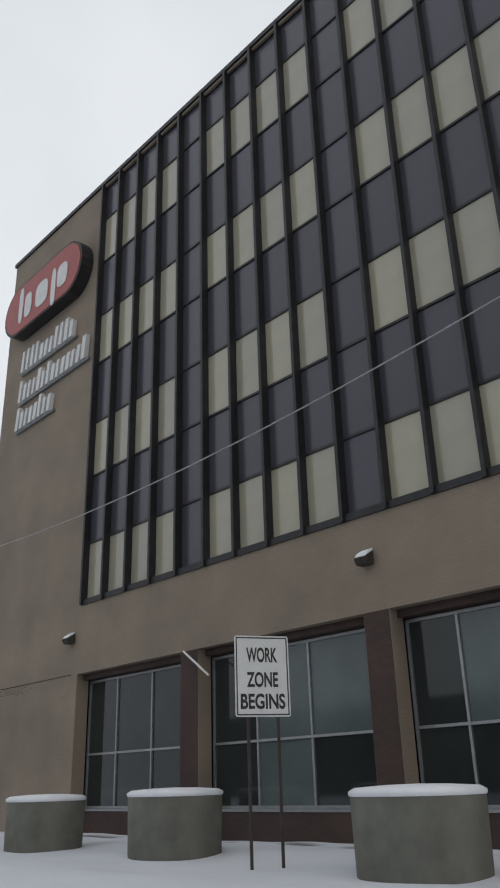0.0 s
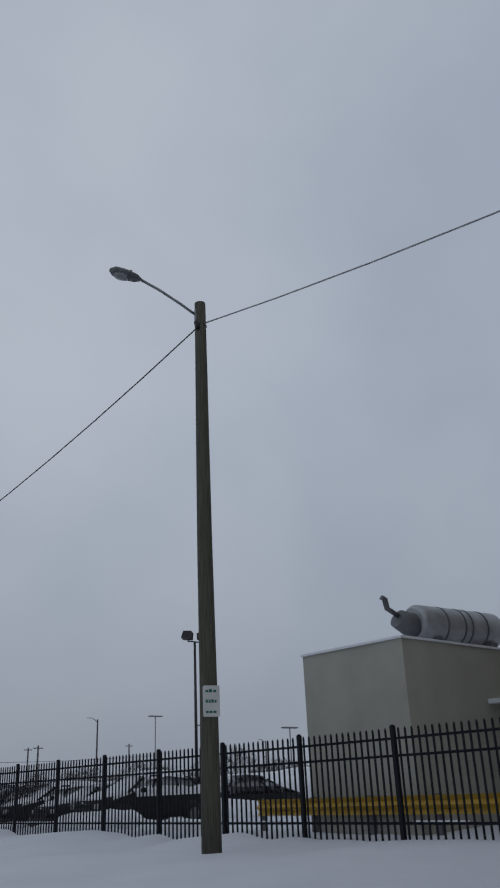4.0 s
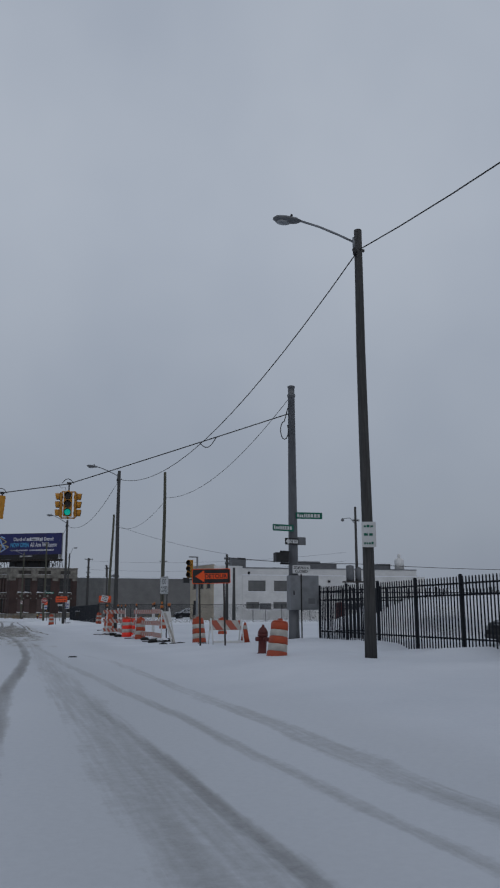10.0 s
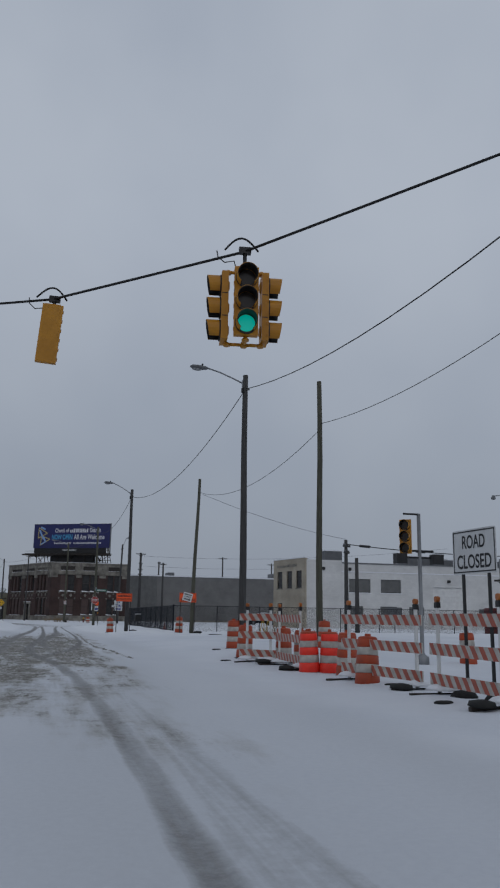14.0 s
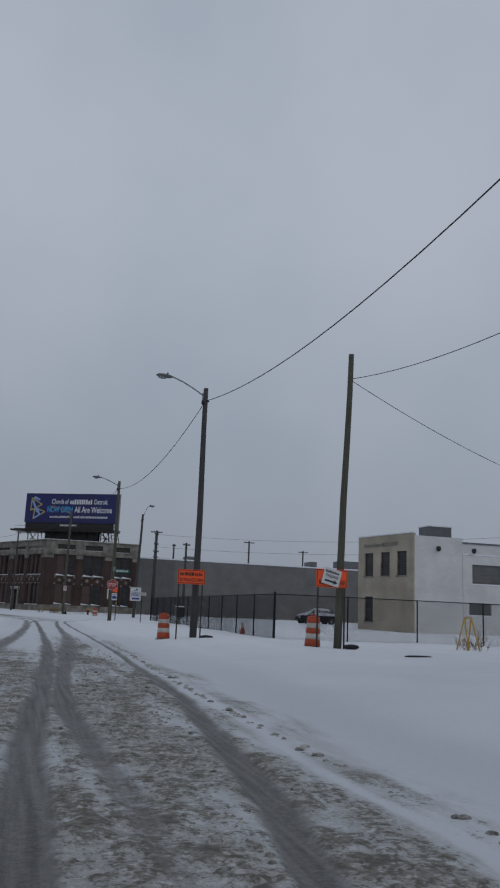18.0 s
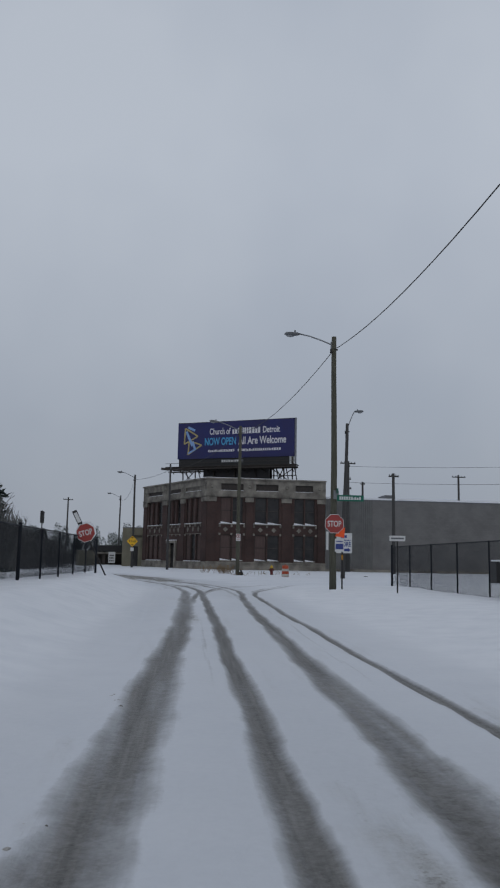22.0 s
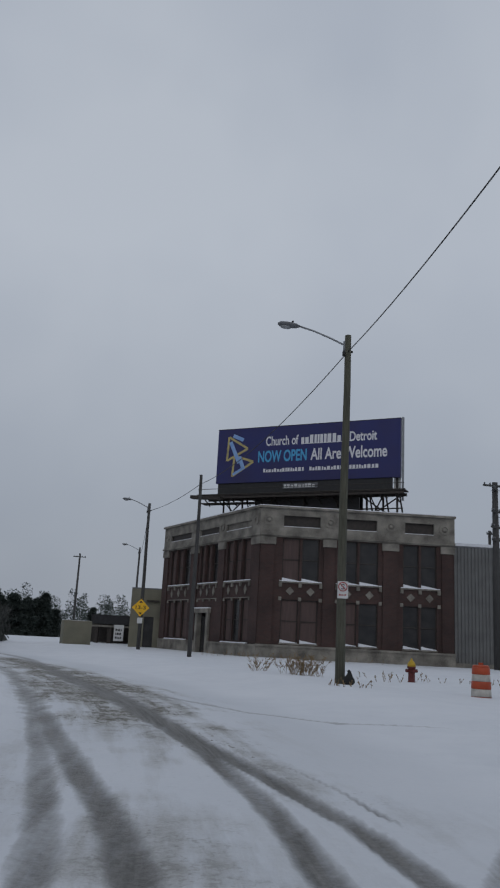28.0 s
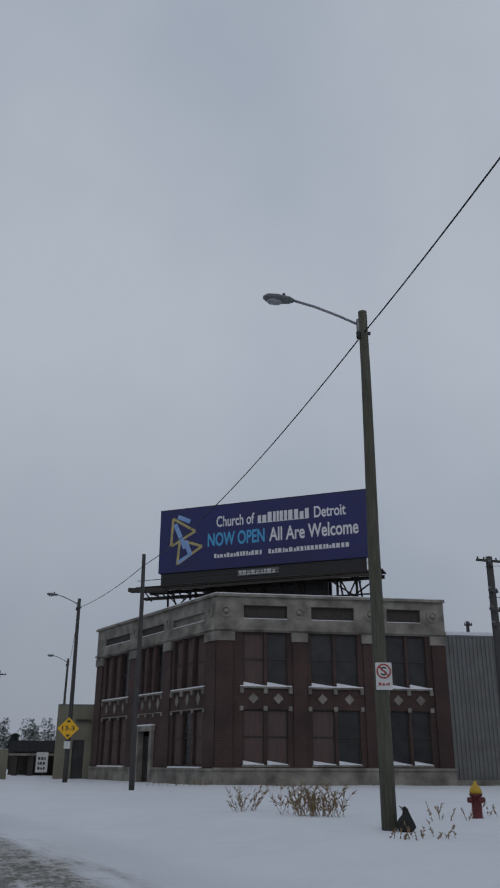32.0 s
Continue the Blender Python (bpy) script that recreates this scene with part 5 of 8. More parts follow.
def signal_pole():
    T = thing("signal_pole", "grey steel signal pole with cabinet and street signs", "signal pole", at(10.1, 96.05))
    part("pole", one(lathe, [(0.24, -0.2), (0.2, 0.3), (0.135, 9.35), (0.16, 9.36), (0.16, 9.46), (0.13, 9.47), (0.13, 9.72), (0.15, 9.73), (0.15, 9.8), (0.02, 9.84)], 16), M_GREYSTEEL, T)
    c = part("control_cabinet", one(box, -0.28, 0.85, -0.42, -0.02, 1.08, 2.35), M_GALV, T, "grey metal control cabinet")
    part("cabinet_door", one(box, -0.22, 0.79, -0.435, -0.42, 1.13, 2.3), M_GALV, c)
    part("vent", one(box, 0.42, 0.68, -0.442, -0.436, 1.3, 1.5), M_GREYSTEEL, c)
    part("door_handle", one(box, -0.17, -0.13, -0.46, -0.436, 1.62, 1.78), M_BLACK, c)
    for nm, m, x0, x1, z0, z1, n in (("street_name_sign", pose(0, -0.2, 0, 0, 0, -6), 0.05, 1.1, 4.5, 4.75, 9), ("street_name_sign", pose(0, -0.22, 0, 0, 0, 14), -1.0, -0.05, 4.0, 4.25, 9)):
        b = part(nm, board(x0, x1, z0, z1, 0.01, 0, 0.03), M_SIGNGREEN, T, "green street name sign with white bars", m=m)
        bm = bmesh.new()
        bars(bm, x0 + 0.06, x1 - 0.06, z0 + 0.06, z1 - 0.06, n, -0.002, 4, 0.3, 0.003)
        part("sign_bar", bm, M_SIGNWHITE, b)
    b = part("one_way_sign", board(-0.45, 0.15, 3.5, 3.75, 0.01, 0, 0.02), M_BLACK, T, "black and white one way sign", m=pose(0, -0.24, 0, 0, 0, 12))
    part("arrow", one(prism, [(-0.43, 3.625), (-0.3, 3.74), (-0.3, 3.69), (0.12, 3.69), (0.12, 3.56), (-0.3, 3.56), (-0.3, 3.51)], -0.005, -0.001), M_SIGNWHITE, b)
    part("lettering", words("ONE WAY", -0.26, 0.1, 3.58, 3.67, -0.006), M_BLACK, b)
    part("grey_plate", board(0.1, 0.45, 3.5, 3.8, 0.01, 0, 0.02), M_GREYSTEEL, T, m=pose(0, -0.18, 0))
    h = part("pedestrian_signal", one(box, -0.8, -0.3, -0.35, 0.0, 2.85, 3.2), M_BLACK, T, "black pedestrian signal box")
    for z in (2.8, 3.25):
        part("bracket", one(rod, (-0.55, -0.1, z), (0, 0, z), 0.035), M_BLACK, h)
    b = part("sidewalk_closed_sign", board(-0.2, 0.5, 2.42, 2.72, 0.01, -0.46, 0.02), M_SIGNWHITE, T, "white sidewalk closed sign")
    part("lettering", words("SIDEWALK", -0.16, 0.46, 2.58, 2.68, -0.463), M_BLACK, b)
    part("lettering", words("CLOSED", -0.1, 0.4, 2.45, 2.55, -0.463), M_BLACK, b)
    part("post", one(box, 0.12, 0.17, -0.448, -0.437, 0.0, 2.4), M_BLACK, b)
    bm = bmesh.new()
    pts = [(-0.2 - 0.16 * math.sin(2 * math.pi * i / 14) - 0.1, 0, 8.35 - 0.45 * (1 - math.cos(2 * math.pi * i / 14)) / 2 * 1.6) for i in range(13)]
    tube(bm, [(-0.15, 0, 8.9)] + pts, 0.02, 5)
    part("cable_coil", bm, M_WIRE, T)


signal_pole()
cable("overhead_cable", (10.0, 96.1, 9.55), attach("p4", -1.75), 0.012, 0.0072)
cable("overhead_cable", attach("p4", -2.0), attach("p6", -0.9), 0.012, 0.0075)
cable("overhead_cable", attach("p6", -0.95), (22.2, 150.0, 7.3), 0.012, 0.006)
for u, L in ((0.1, 0.5), (0.42, 0.45)):
    q = Vector((22.2, 149.8, 6.9)).lerp(Vector((38.0, 151.9, 6.6)), u) - Vector((0, 0, 0.76 * 4 * u * (1 - u) * 0.24))
    solid("cable_splice", one(sweep, [q + Vector((-L, 0, 0.02)), q + Vector((-L * 0.8, 0, 0.02)), q + Vector((L * 0.8, 0, -0.02)), q + Vector((L, 0, -0.02))], [0.03, 0.1, 0.1, 0.03], 8), M_BLACK, "black splice sleeve on an overhead cable", "cable")


def corner_signal():
    T = thing("pedestal_signal", "steel pedestal with yellow traffic signal and black walk signals", "traffic signal", at(10.35, 113.1))
    part("pole", one(lathe, [(0.2, -0.15), (0.19, 0.22), (0.08, 0.3), (0.06, 0.35), (0.055, 4.42)], 14), M_GALV, T)
    signal_face("signal_head", T, pose(-0.45, 0, 3.72, 0, 0, 0) @ pose(0, 0, 0, 0, 0, -38))
    for z in (3.1, 3.3, 4.4):
        part("bracket", one(rod, (-0.5, 0, z), (0.45 if z < 4 else 0.05, 0, z), 0.03), M_BLACK, T)
    for x in (-0.68, 0.5):
        part("walk_signal", one(box, x - 0.17, x + 0.17, -0.24, 0.02, 2.9, 3.2), M_BLACK, T)


corner_signal()

# ---- work zone furniture ----


def drum(x, y, tilt=(0, 0), rz=0, group="traffic drums", brighter=False, sunk=0.0):
    T = thing("traffic_drum", "bright fluorescent orange and white traffic drum" if brighter else "dirty orange and white striped traffic drum in the snow", "traffic drum", pose(x, y, gz(x, y) - 0.02 - sunk, tilt[0], tilt[1], rz), group)
    rad = lambda z: 0.265 - 0.055 * z
    for i, (z0, z1) in enumerate(((0.05, 0.28), (0.28, 0.46), (0.46, 0.64), (0.64, 0.8), (0.8, 0.97))):
        o = 0.004 if i % 2 else 0.0
        prof = [(rad(z0) - o - 0.012, z0), (rad(z0) - o, z0 + 0.012), (rad(z1) - o, z1 - 0.012), (rad(z1) - o - 0.012, z1)]
        part("band", one(lathe, prof, 20), M_REFLECT if i % 2 else (M_FRESHORANGE if brighter else M_ORANGE), T, "white reflective band" if i % 2 else "")
    part("rim", one(lathe, [(0.2, 0.965), (0.205, 0.99), (0.17, 1.02), (0.05, 1.025)], 16), M_ORANGE, T)
    part("handle", one(box, -0.06, 0.06, -0.02, 0.02, 1.02, 1.08), M_ORANGE, T)
    part("rubber_base", one(lathe, [(0.33, -0.05), (0.33, 0.0), (0.28, 0.04)], 10, power=3), M_RUBBER, T)
    return T


for i, (x, y, a, b) in enumerate(((7.1, 75.8, 3, 3), (6.05, 86.2, -4, 8), (6.65, 96.8, -6, -3), (11.93, 113.27, 0, 3), (6.3, 120.0, 0, 0), (5.95, 110.3, 0, 2), (6.4, 110.1, 0, 0), (6.45, 109.05, 1, 0), (6.1, 107.0, -4, 3), (6.45, 114.2, 0, 0), (5.61, 115.6, 0, 2), (9.72, 119.85, 0, 0), (6.32, 112.0, 0, 3), (4.5, 151.2, 0, 2), (8.35, 144.3, 0, -2), (5.8, 201.3, 0, 0))):
    drum(x, y, (a, b), i * 37 if not a else 0, brighter=i in (5, 6), sunk={0: 0.17, 1: 0.16, 2: 0.1, 3: 0.1, 8: 0.06, 15: 0.26}.get(i, 0.02))


def slanted_board(name, parent, w, z0, z1, y, m=None, step_w=0.3, lean=0.16):
    """A white rail with slanted orange-red stripes."""
    P = part(name, one(box, -w / 2, w / 2, y, y + 0.03, z0, z1), M_REFLECT, parent, m=m)
    bm = bmesh.new()
    x = -w / 2
    while x < w / 2:
        pts = [(max(-w / 2, min(w / 2, v)), z) for v, z in ((x, z1), (x + step_w / 2, z1), (x + step_w / 2 + lean, z0), (x + lean, z0))]
        if pts[1][0] - pts[0][0] > 0.01 or pts[2][0] - pts[3][0] > 0.01:
            prism(bm, pts, y - 0.003, y - 0.0005)
        x += step_w
    part("stripes", bm, M_STRIPE, P)
    return P


def barricade(p, q, boards=3, lights=True):
    """A three-rail barricade from ground point p to ground point q."""
    c = ((p[0] + q[0]) / 2, (p[1] + q[1]) / 2)
    w = math.hypot(q[0] - p[0], q[1] - p[1])
    ang = math.degrees(math.atan2(q[1] - p[1], q[0] - p[0]))
    T = thing("road_barricade", "striped three-rail road barricade with warning lights", "barricade", at(*c, ang, -0.02), "barricades at the closed road")
    W = max(w + 0.3, 1.3)
    for z in (0.18, 0.69, 1.2)[:boards]:
        slanted_board("rail_board", T, W, z, z + 0.2, 0)
    for x in (-w / 2 + 0.1, w / 2 - 0.1):
        part("upright", one(box, x - 0.03, x + 0.03, 0.032, 0.08, -0.05, 1.5), M_WHITE, T)
        part("foot", one(box, x - 0.04, x + 0.04, -0.5, 0.55, -0.02, 0.05), M_RUST, T)
        part("snow_heap", one(lathe, [(0.3, 0.1), (0.22, 0.17), (0.08, 0.21)], 10, at=(x, 0.1, 0), sx=1.0 + 0.2 * math.sin(x * 9)), M_SNOW, T)
        if lights:
            l = part("warning_light", one(box, x - 0.05, x + 0.05, 0.02, 0.1, 1.5, 1.6), M_BLACK, T)
            part("light_lens", one(rod, (x, 0.025, 1.65), (x, 0.095, 1.65), 0.055, 0.055, 14), M_AMBER, l)
    part("sandbag", one(lathe, [(0.12, 0.03), (0.2, 0.06), (0.18, 0.12), (0.05, 0.15)], 10, at=(w / 2 - 0.1, -0.3, 0), sx=1.4), M_RUBBER, T, "black sandbag on the foot")
    return T


barricade((5.3, 114.5), (5.96, 113.7))
barricade((6.0, 113.4), (5.9, 111.0))
barricade((5.95, 107.9), (6.35, 105.15))
barricade((6.2, 104.2), (6.13, 101.85))


def fallen_barricade():
    T = thing("leaning_barricade", "bent white barricade leaning in the snow", "barricade", at(5.95, 98.1))
    for lo, hi in (((0.0, 0, -0.1), (-0.5, -0.02, 1.36)), ((0.06, 0.02, -0.1), (-0.2, 0.04, 1.44))):
        part("upright", one(rod, lo, hi, 0.035, 0.03, 6), M_WHITE, T)
        l = part("warning_light", one(box, hi[0] - 0.05, hi[0] + 0.05, hi[1] - 0.04, hi[1] + 0.04, hi[2], hi[2] + 0.06), M_BLACK, T)
        part("light_lens", one(lathe, [(0.05, 0.0), (0.07, 0.03), (0.06, 0.1), (0.02, 0.12)], 12, at=(hi[0], hi[1], hi[2] + 0.06)), M_AMBER, l)
    part("gusset", one(prism, [(-0.5, 1.3), (-0.2, 1.3), (-0.12, 0.95), (-0.32, 0.8)], -0.012, 0.012), M_WHITE, T, "torn white plastic panel")
    part("loose_board", one(prism, [(-0.42, 1.25), (-0.34, 1.25), (0.06, 0.1), (-0.02, 0.1)], -0.05, -0.02), M_REFLECT, T)
    for x, y, w in ((0.0, 0.0, 1.1), (-0.28, 0.5, 0.9), (0.5, 0.6, 1.3)):
        part("sandbag", one(lathe, [(0.14, -0.02), (0.2, 0.03), (0.16, 0.1), (0.04, 0.13)], 10, at=(x / w, y, 0), sx=w), M_RUBBER, T)


fallen_barricade()


def detour_sign():
    T = thing("detour_sign", "black sign with glowing orange detour arrow on two posts", "road sign", at(6.1, 92.6) @ pose(0, 0, 0, 0, -1.6, 0))
    b = signpost_board(T, -0.66, 0.62, 1.97, 2.45, M_SIGNORANGE, (-0.42, 0.4))
    part("black_field", board(-0.64, 0.6, 1.99, 2.43, 0.004, -0.005), M_BLACK, b)
    part("arrow", one(prism, [(-0.56, 2.21), (-0.26, 2.4), (-0.26, 2.3), (0.52, 2.3), (0.52, 2.12), (-0.26, 2.12), (-0.26, 2.02)], -0.009, -0.006), M_SIGNORANGE, b)
    part("lettering", words("DETOUR", -0.24, 0.5, 2.14, 2.28, -0.0115), M_BLACK, b)


def road_closed_sign():
    T = thing("road_closed_sign", "wide white road closed sign turned to the road on dark posts", "road sign", at(6.51, 103.2, -84))
    b = signpost_board(T, -0.61, 0.61, 2.07, 2.83, posts=(-0.36, 0.36), border=M_BLACK, post_mat=M_BLACK)
    part("lettering", words("ROAD", -0.32, 0.32, 2.5, 2.73), M_BLACK, b)
    part("lettering", words("CLOSED", -0.48, 0.48, 2.16, 2.4), M_BLACK, b)
    for x, y in ((-0.36, -0.05), (0.36, 0.1)):
        part("sandbag", one(lathe, [(0.16, -0.02), (0.24, 0.04), (0.18, 0.12), (0.04, 0.15)], 10, at=(x, y, 0), sx=1.0), M_RUBBER, T)


def small_barricade():
    T = thing("folding_barricade", "folding barricade with orange and white slanted panel", "barricade", at(6.95, 94.2, 4, -0.17))
    slanted_board("panel", T, 1.15, 0.62, 0.95, -0.1, pose(0, 0, 0, -12), 0.52, 0.24)
    for x in (-0.55, 0.55):
        part("leg", one(rod, (x, -0.35, -0.05), (x, -0.02, 1.02), 0.025), M_WHITE, T)
        part("leg", one(rod, (x, 0.3, -0.05), (x, 0.0, 1.02), 0.025), M_WHITE, T)
    part("lower_bar", one(box, -0.53, 0.53, -0.3, -0.27, 0.2, 0.28), M_WHITE, T)


def cone(x, y, h=0.72, lab="orange traffic cone standing in snow", sunk=0.02):
    T = thing("traffic_cone", lab, "traffic cone", at(x, y, 0, -sunk), "traffic cones")
    part("body", one(lathe, [(0.17, 0.03), (0.1, h * 0.55), (0.035, h), (0.02, h + 0.01)], 16), M_ORANGE, T)
    part("base", one(box, -0.2, 0.2, -0.2, 0.2, -0.02, 0.035), M_ORANGE, T)
    part("collar", one(lathe, [(0.088, h * 0.68), (0.091, h * 0.681), (0.066, h * 0.86), (0.062, h * 0.861)], 16), M_REFLECT, T)


def hydrant(x, y, body, cap, label, tilt=0.0):
    T = thing("fire_hydrant", label, "fire hydrant", pose(x, y, gz(x, y) - 0.05, 0, tilt, 15))
    part("barrel", one(lathe, [(0.15, -0.1), (0.15, 0.05), (0.11, 0.08), (0.11, 0.48), (0.14, 0.5), (0.14, 0.55)], 14), body, T)
    part("bonnet", one(lathe, [(0.135, 0.55), (0.13, 0.62), (0.09, 0.7), (0.04, 0.74), (0.03, 0.8)], 14), cap, T)
    for ang in (0, 180, 270):
        part("nozzle", one(rod, (0.08, 0, 0.42), (0.2, 0, 0.42), 0.06, 0.06, 10), body, T, m=pose(0, 0, 0, 0, 0, ang))


T = thing("short_bollard", "short dark green bollard standing in snow", "bollard", at(9.39, 96.4))
part("post", one(lathe, [(0.09, -0.2), (0.09, 0.62), (0.07, 0.66), (0.02, 0.67)], 12), M_GREENBLACK, T)
part("band", one(lathe, [(0.092, 0.48), (0.095, 0.485), (0.095, 0.53), (0.092, 0.535)], 12), M_REFLECT, T)
detour_sign()
road_closed_sign()
small_barricade()
cone(9.6, 34.5, 0.58)
cone(7.75, 94.6, 0.7)
cone(9.35, 157.2, 0.72, "faded red traffic cone sunk in snow behind the fence", 0.22)
hydrant(6.2, 87.8, M_HYDRED, M_HYDRED, "dark red fire hydrant beside a drum", 3)
hydrant(5.6, 208.2, M_HYDRED, M_HYDYELLOW, "red fire hydrant with a yellow bonnet")


def orange_sign(x, y, x0, x1, z0, z1, kind):
    g = gz(x, y)
    T = thing("work_sign", "bright orange road work sign on two posts", "road sign", pose(x, y, g))
    b = signpost_board(T, x0 - x, x1 - x, z0 - g, z1 - g, M_SIGNORANGE, (x0 - x + 0.08, x1 - x - 0.1), border=M_BLACK)
    if kind == 0:
        bm = bmesh.new()
        bars(bm, x0 - x + 0.1, x1 - x - 0.1, z0 - g + 0.33, z0 - g + 0.46, 11, -0.002, 8, 0.3, 0.003)
        part("sign_bar", bm, M_BLACK, b)
        part("lettering", words("ENTRANCE OPEN", x0 - x + 0.1, x1 - x - 0.1, z0 - g + 0.1, z0 - g + 0.23), M_BLACK, b)
    else:
        part("lettering", words("ROAD WORK", x0 - x + 0.1, x1 - x - 0.06, z0 - g + 0.08, z0 - g + 0.25), M_BLACK, b)
        w = part("parking_sign", board(-0.32, 0.3, -0.27, 0.27, 0.01, -0.03, 0.02), M_SIGNWHITE, T, "tilted white sign with a black arrow", m=pose((x0 + x1) / 2 - x - 0.02, -0.01, (z0 + z1) / 2 - g + 0.04, 0, 14, 0))
        bm = bmesh.new()
        bars(bm, -0.26, 0.24, 0.12, 0.2, 8, -0.032, 3, 0.25, 0.003)
        part("sign_bar", bm, M_BLACK, w)
        part("lettering", words("PARKING", -0.22, 0.22, -0.03, 0.07, -0.034), M_BLACK, w)
        part("arrow", one(prism, [(0.24, -0.15), (0.1, -0.07), (0.1, -0.12), (-0.22, -0.12), (-0.22, -0.18), (0.1, -0.18), (0.1, -0.23)], -0.036, -0.032), M_BLACK, w)
    part("sandbag", one(lathe, [(0.12, -0.02), (0.2, 0.04), (0.17, 0.11), (0.04, 0.14)], 10, at=(x1 - x + 0.15, 0, 0), sx=1.5), M_RUBBER, T)


orange_sign(5.3, 150.2, 4.75, 5.88, 2.25, 2.82, 0)
orange_sign(8.8, 143.75, 8.24, 9.36, 2.17, 2.77, 1)


def litter(x, y, w, d, lab):
    solid("rubber_scrap", one(lathe, [(0.5, -0.01), (0.5, 0.012), (0.42, 0.03), (0.2, 0.035)], 9, sx=w, sy=d, power=2.6), M_RUBBER, lab, "debris", pose(x, y, gz(x, y) + 0.0, 0, 0, 12))


litter(1.6, 91.4, 0.26, 0.13, "flat black rubber scrap on the road")
litter(9.75, 139.4, 0.85, 0.5, "black rubber mat lying in snow")
for x, y in ((7.1, 97.6), (6.3, 94.9), (5.7, 102.9), (6.3, 106.2), (4.9, 115.0), (5.6, 119.6), (12.6, 207.5)):
    litter(x, y, 0.34, 0.2, "black rubber ballast lying in snow")

# ---- red brick building with the billboard ----


def window_fill(B, a, b, z0, z1, boarded, y=0.16, cols=1):
    W = part("window", one(box, a, b, y, y + 0.04, z0, z1), M_BOARD if boarded else M_DARKWIN, B, "boarded window" if boarded else "dark broken window")
    mid = (z0 + z1) / 2
    part("window_frame", one(facade, a, b, z0, z1, [(a + 0.06, b - 0.06, z0 + 0.06, mid - 0.03), (a + 0.06, b - 0.06, mid + 0.03, z1 - 0.06)], 0.048, y - 0.05), M_RUST, W)
    return W


def red_building():
    A, Bc, G = Vector((1.3, 233.9)), Vector((14.1, 234.5)), Vector((-6.15, 248.13))
    T = thing("brick_warehouse", "old dark red brick building with limestone parapet and boarded windows", "building")
    fr = pose(A.x, A.y, 0, 0, 0, math.degrees(math.atan2(Bc.y - A.y, Bc.x - A.x)))
    lf = pose(G.x, G.y, 0, 0, 0, math.degrees(math.atan2(A.y - G.y, A.x - G.x)))
    L1, L2 = (Bc - A).length, (G - A).length
    # core behind both faces
    bm = bmesh.new()
    pts = [(A.x + 0.35, A.y + 0.42), (Bc.x - 0.1, Bc.y + 0.42), (Bc.x - 1.0, 252), (G.x + 0.5, G.y + 0.3)]
    lo = [bm.verts.new((x, y, -0.3)) for x, y in pts]
    hi = [bm.verts.new((x, y, 9.6)) for x, y in pts]
    bm.faces.new(hi)
    for i in range(4):
        bm.faces.new((lo[i], lo[(i + 1) % 4], hi[(i + 1) % 4], hi[i]))
    part("core", bm, M_REDBRICK, T)
    # front
    F = part("front_wall", bmesh.new(), M_REDBRICK, T, "dark red brick street wall", m=fr)
    bays = [(1.43, 3.83), (5.12, 7.75), (9.4, 11.64)]
    wins = []
    for a, b in bays:
        m = (a + b) / 2
        for s0, s1 in ((a, m - 0.07), (m + 0.07, b)):
            wins += [(s0, s1, 5.1, 7.88), (s0, s1, 1.2, 3.92)]
    frieze = [(1.42, 3.84, 8.62, 9.36), (5.19, 7.62, 8.62, 9.36), (9.5, 11.45, 8.62, 9.36)]
    bm = bmesh.new()
    facade(bm, 0.0, L1, -0.3, 7.92, wins, 0.36)
    me = mesh_of("front_wall", bm, M_REDBRICK)
    F.data = me
    boarded = {0, 1, 3, 5}
    for i, (a, b, c, d) in enumerate(wins):
        window_fill(F, a, b, c, d, i in boarded)
        part("sill_snow", one(prism, [(a + 0.02, c), (b - 0.02, c), (b - 0.02, c + 0.03), (a + 0.02, c + 0.2)], -0.08, 0.13), M_SNOW, F)
    part("plinth", one(box, -0.1, L1 + 0.02, -0.14, -0.002, -0.3, 0.92), M_STONE, F, "stained limestone plinth")
    part("plinth_cap", one(box, -0.12, L1 + 0.04, -0.2, -0.002, 0.922, 1.06), M_STONE, F)
    bm = bmesh.new()
    facade(bm, -0.12, L1 + 0.02, 7.92, 9.8, frieze, 0.5, -0.12)
    part("parapet", bm, M_STONE, F, "pale limestone parapet band")
    part("frieze_backing", one(box, 0.2, L1 - 0.2, 0.1, 0.2, 8.5, 9.45), M_RUST, F, "dark rusty frieze panel")
    for a, b, c, d in frieze:
        part("panel_snow", one(box, a, b, -0.1, 0.09, c, c + 0.035), M_SNOW, F)
    part("cornice", one(box, -0.22, L1 + 0.08, -0.26, 0.4, 9.8, 9.94), M_STONE, F)
    part("coping_snow", one(box, -0.2, L1 + 0.06, -0.22, 0.36, 9.942, 9.99), M_SNOW, F)
    part("string_course", one(box, -0.16, L1 + 0.04, -0.2, -0.122, 8.0, 8.14), M_STONE, F)
    for s in (0.45, 4.5, 8.55, 12.15):
        part("rosette", one(ring_plate, s, 9.0, 0.34, 0.34, 0.62, -0.17, -0.121), M_STONE, F)
        part("rosette_boss", one(lathe, [(0.15, 0), (0.13, 0.04), (0.02, 0.07)], 12), M_STONE, F, m=pose(s, -0.121, 9.0, 90))
    for a, b in ((-0.12, 0.95), (4.05, 4.95), (7.98, 9.1), (11.9, L1 + 0.01)):
        part("pier", one(box, a + 0.08, b - 0.08, -0.1, -0.003, 1.07, 7.4), M_REDBRICK, F)
        part("capital", one(box, a, b, -0.17, -0.004, 7.42, 7.9), M_STONE, F, "limestone pier capital")
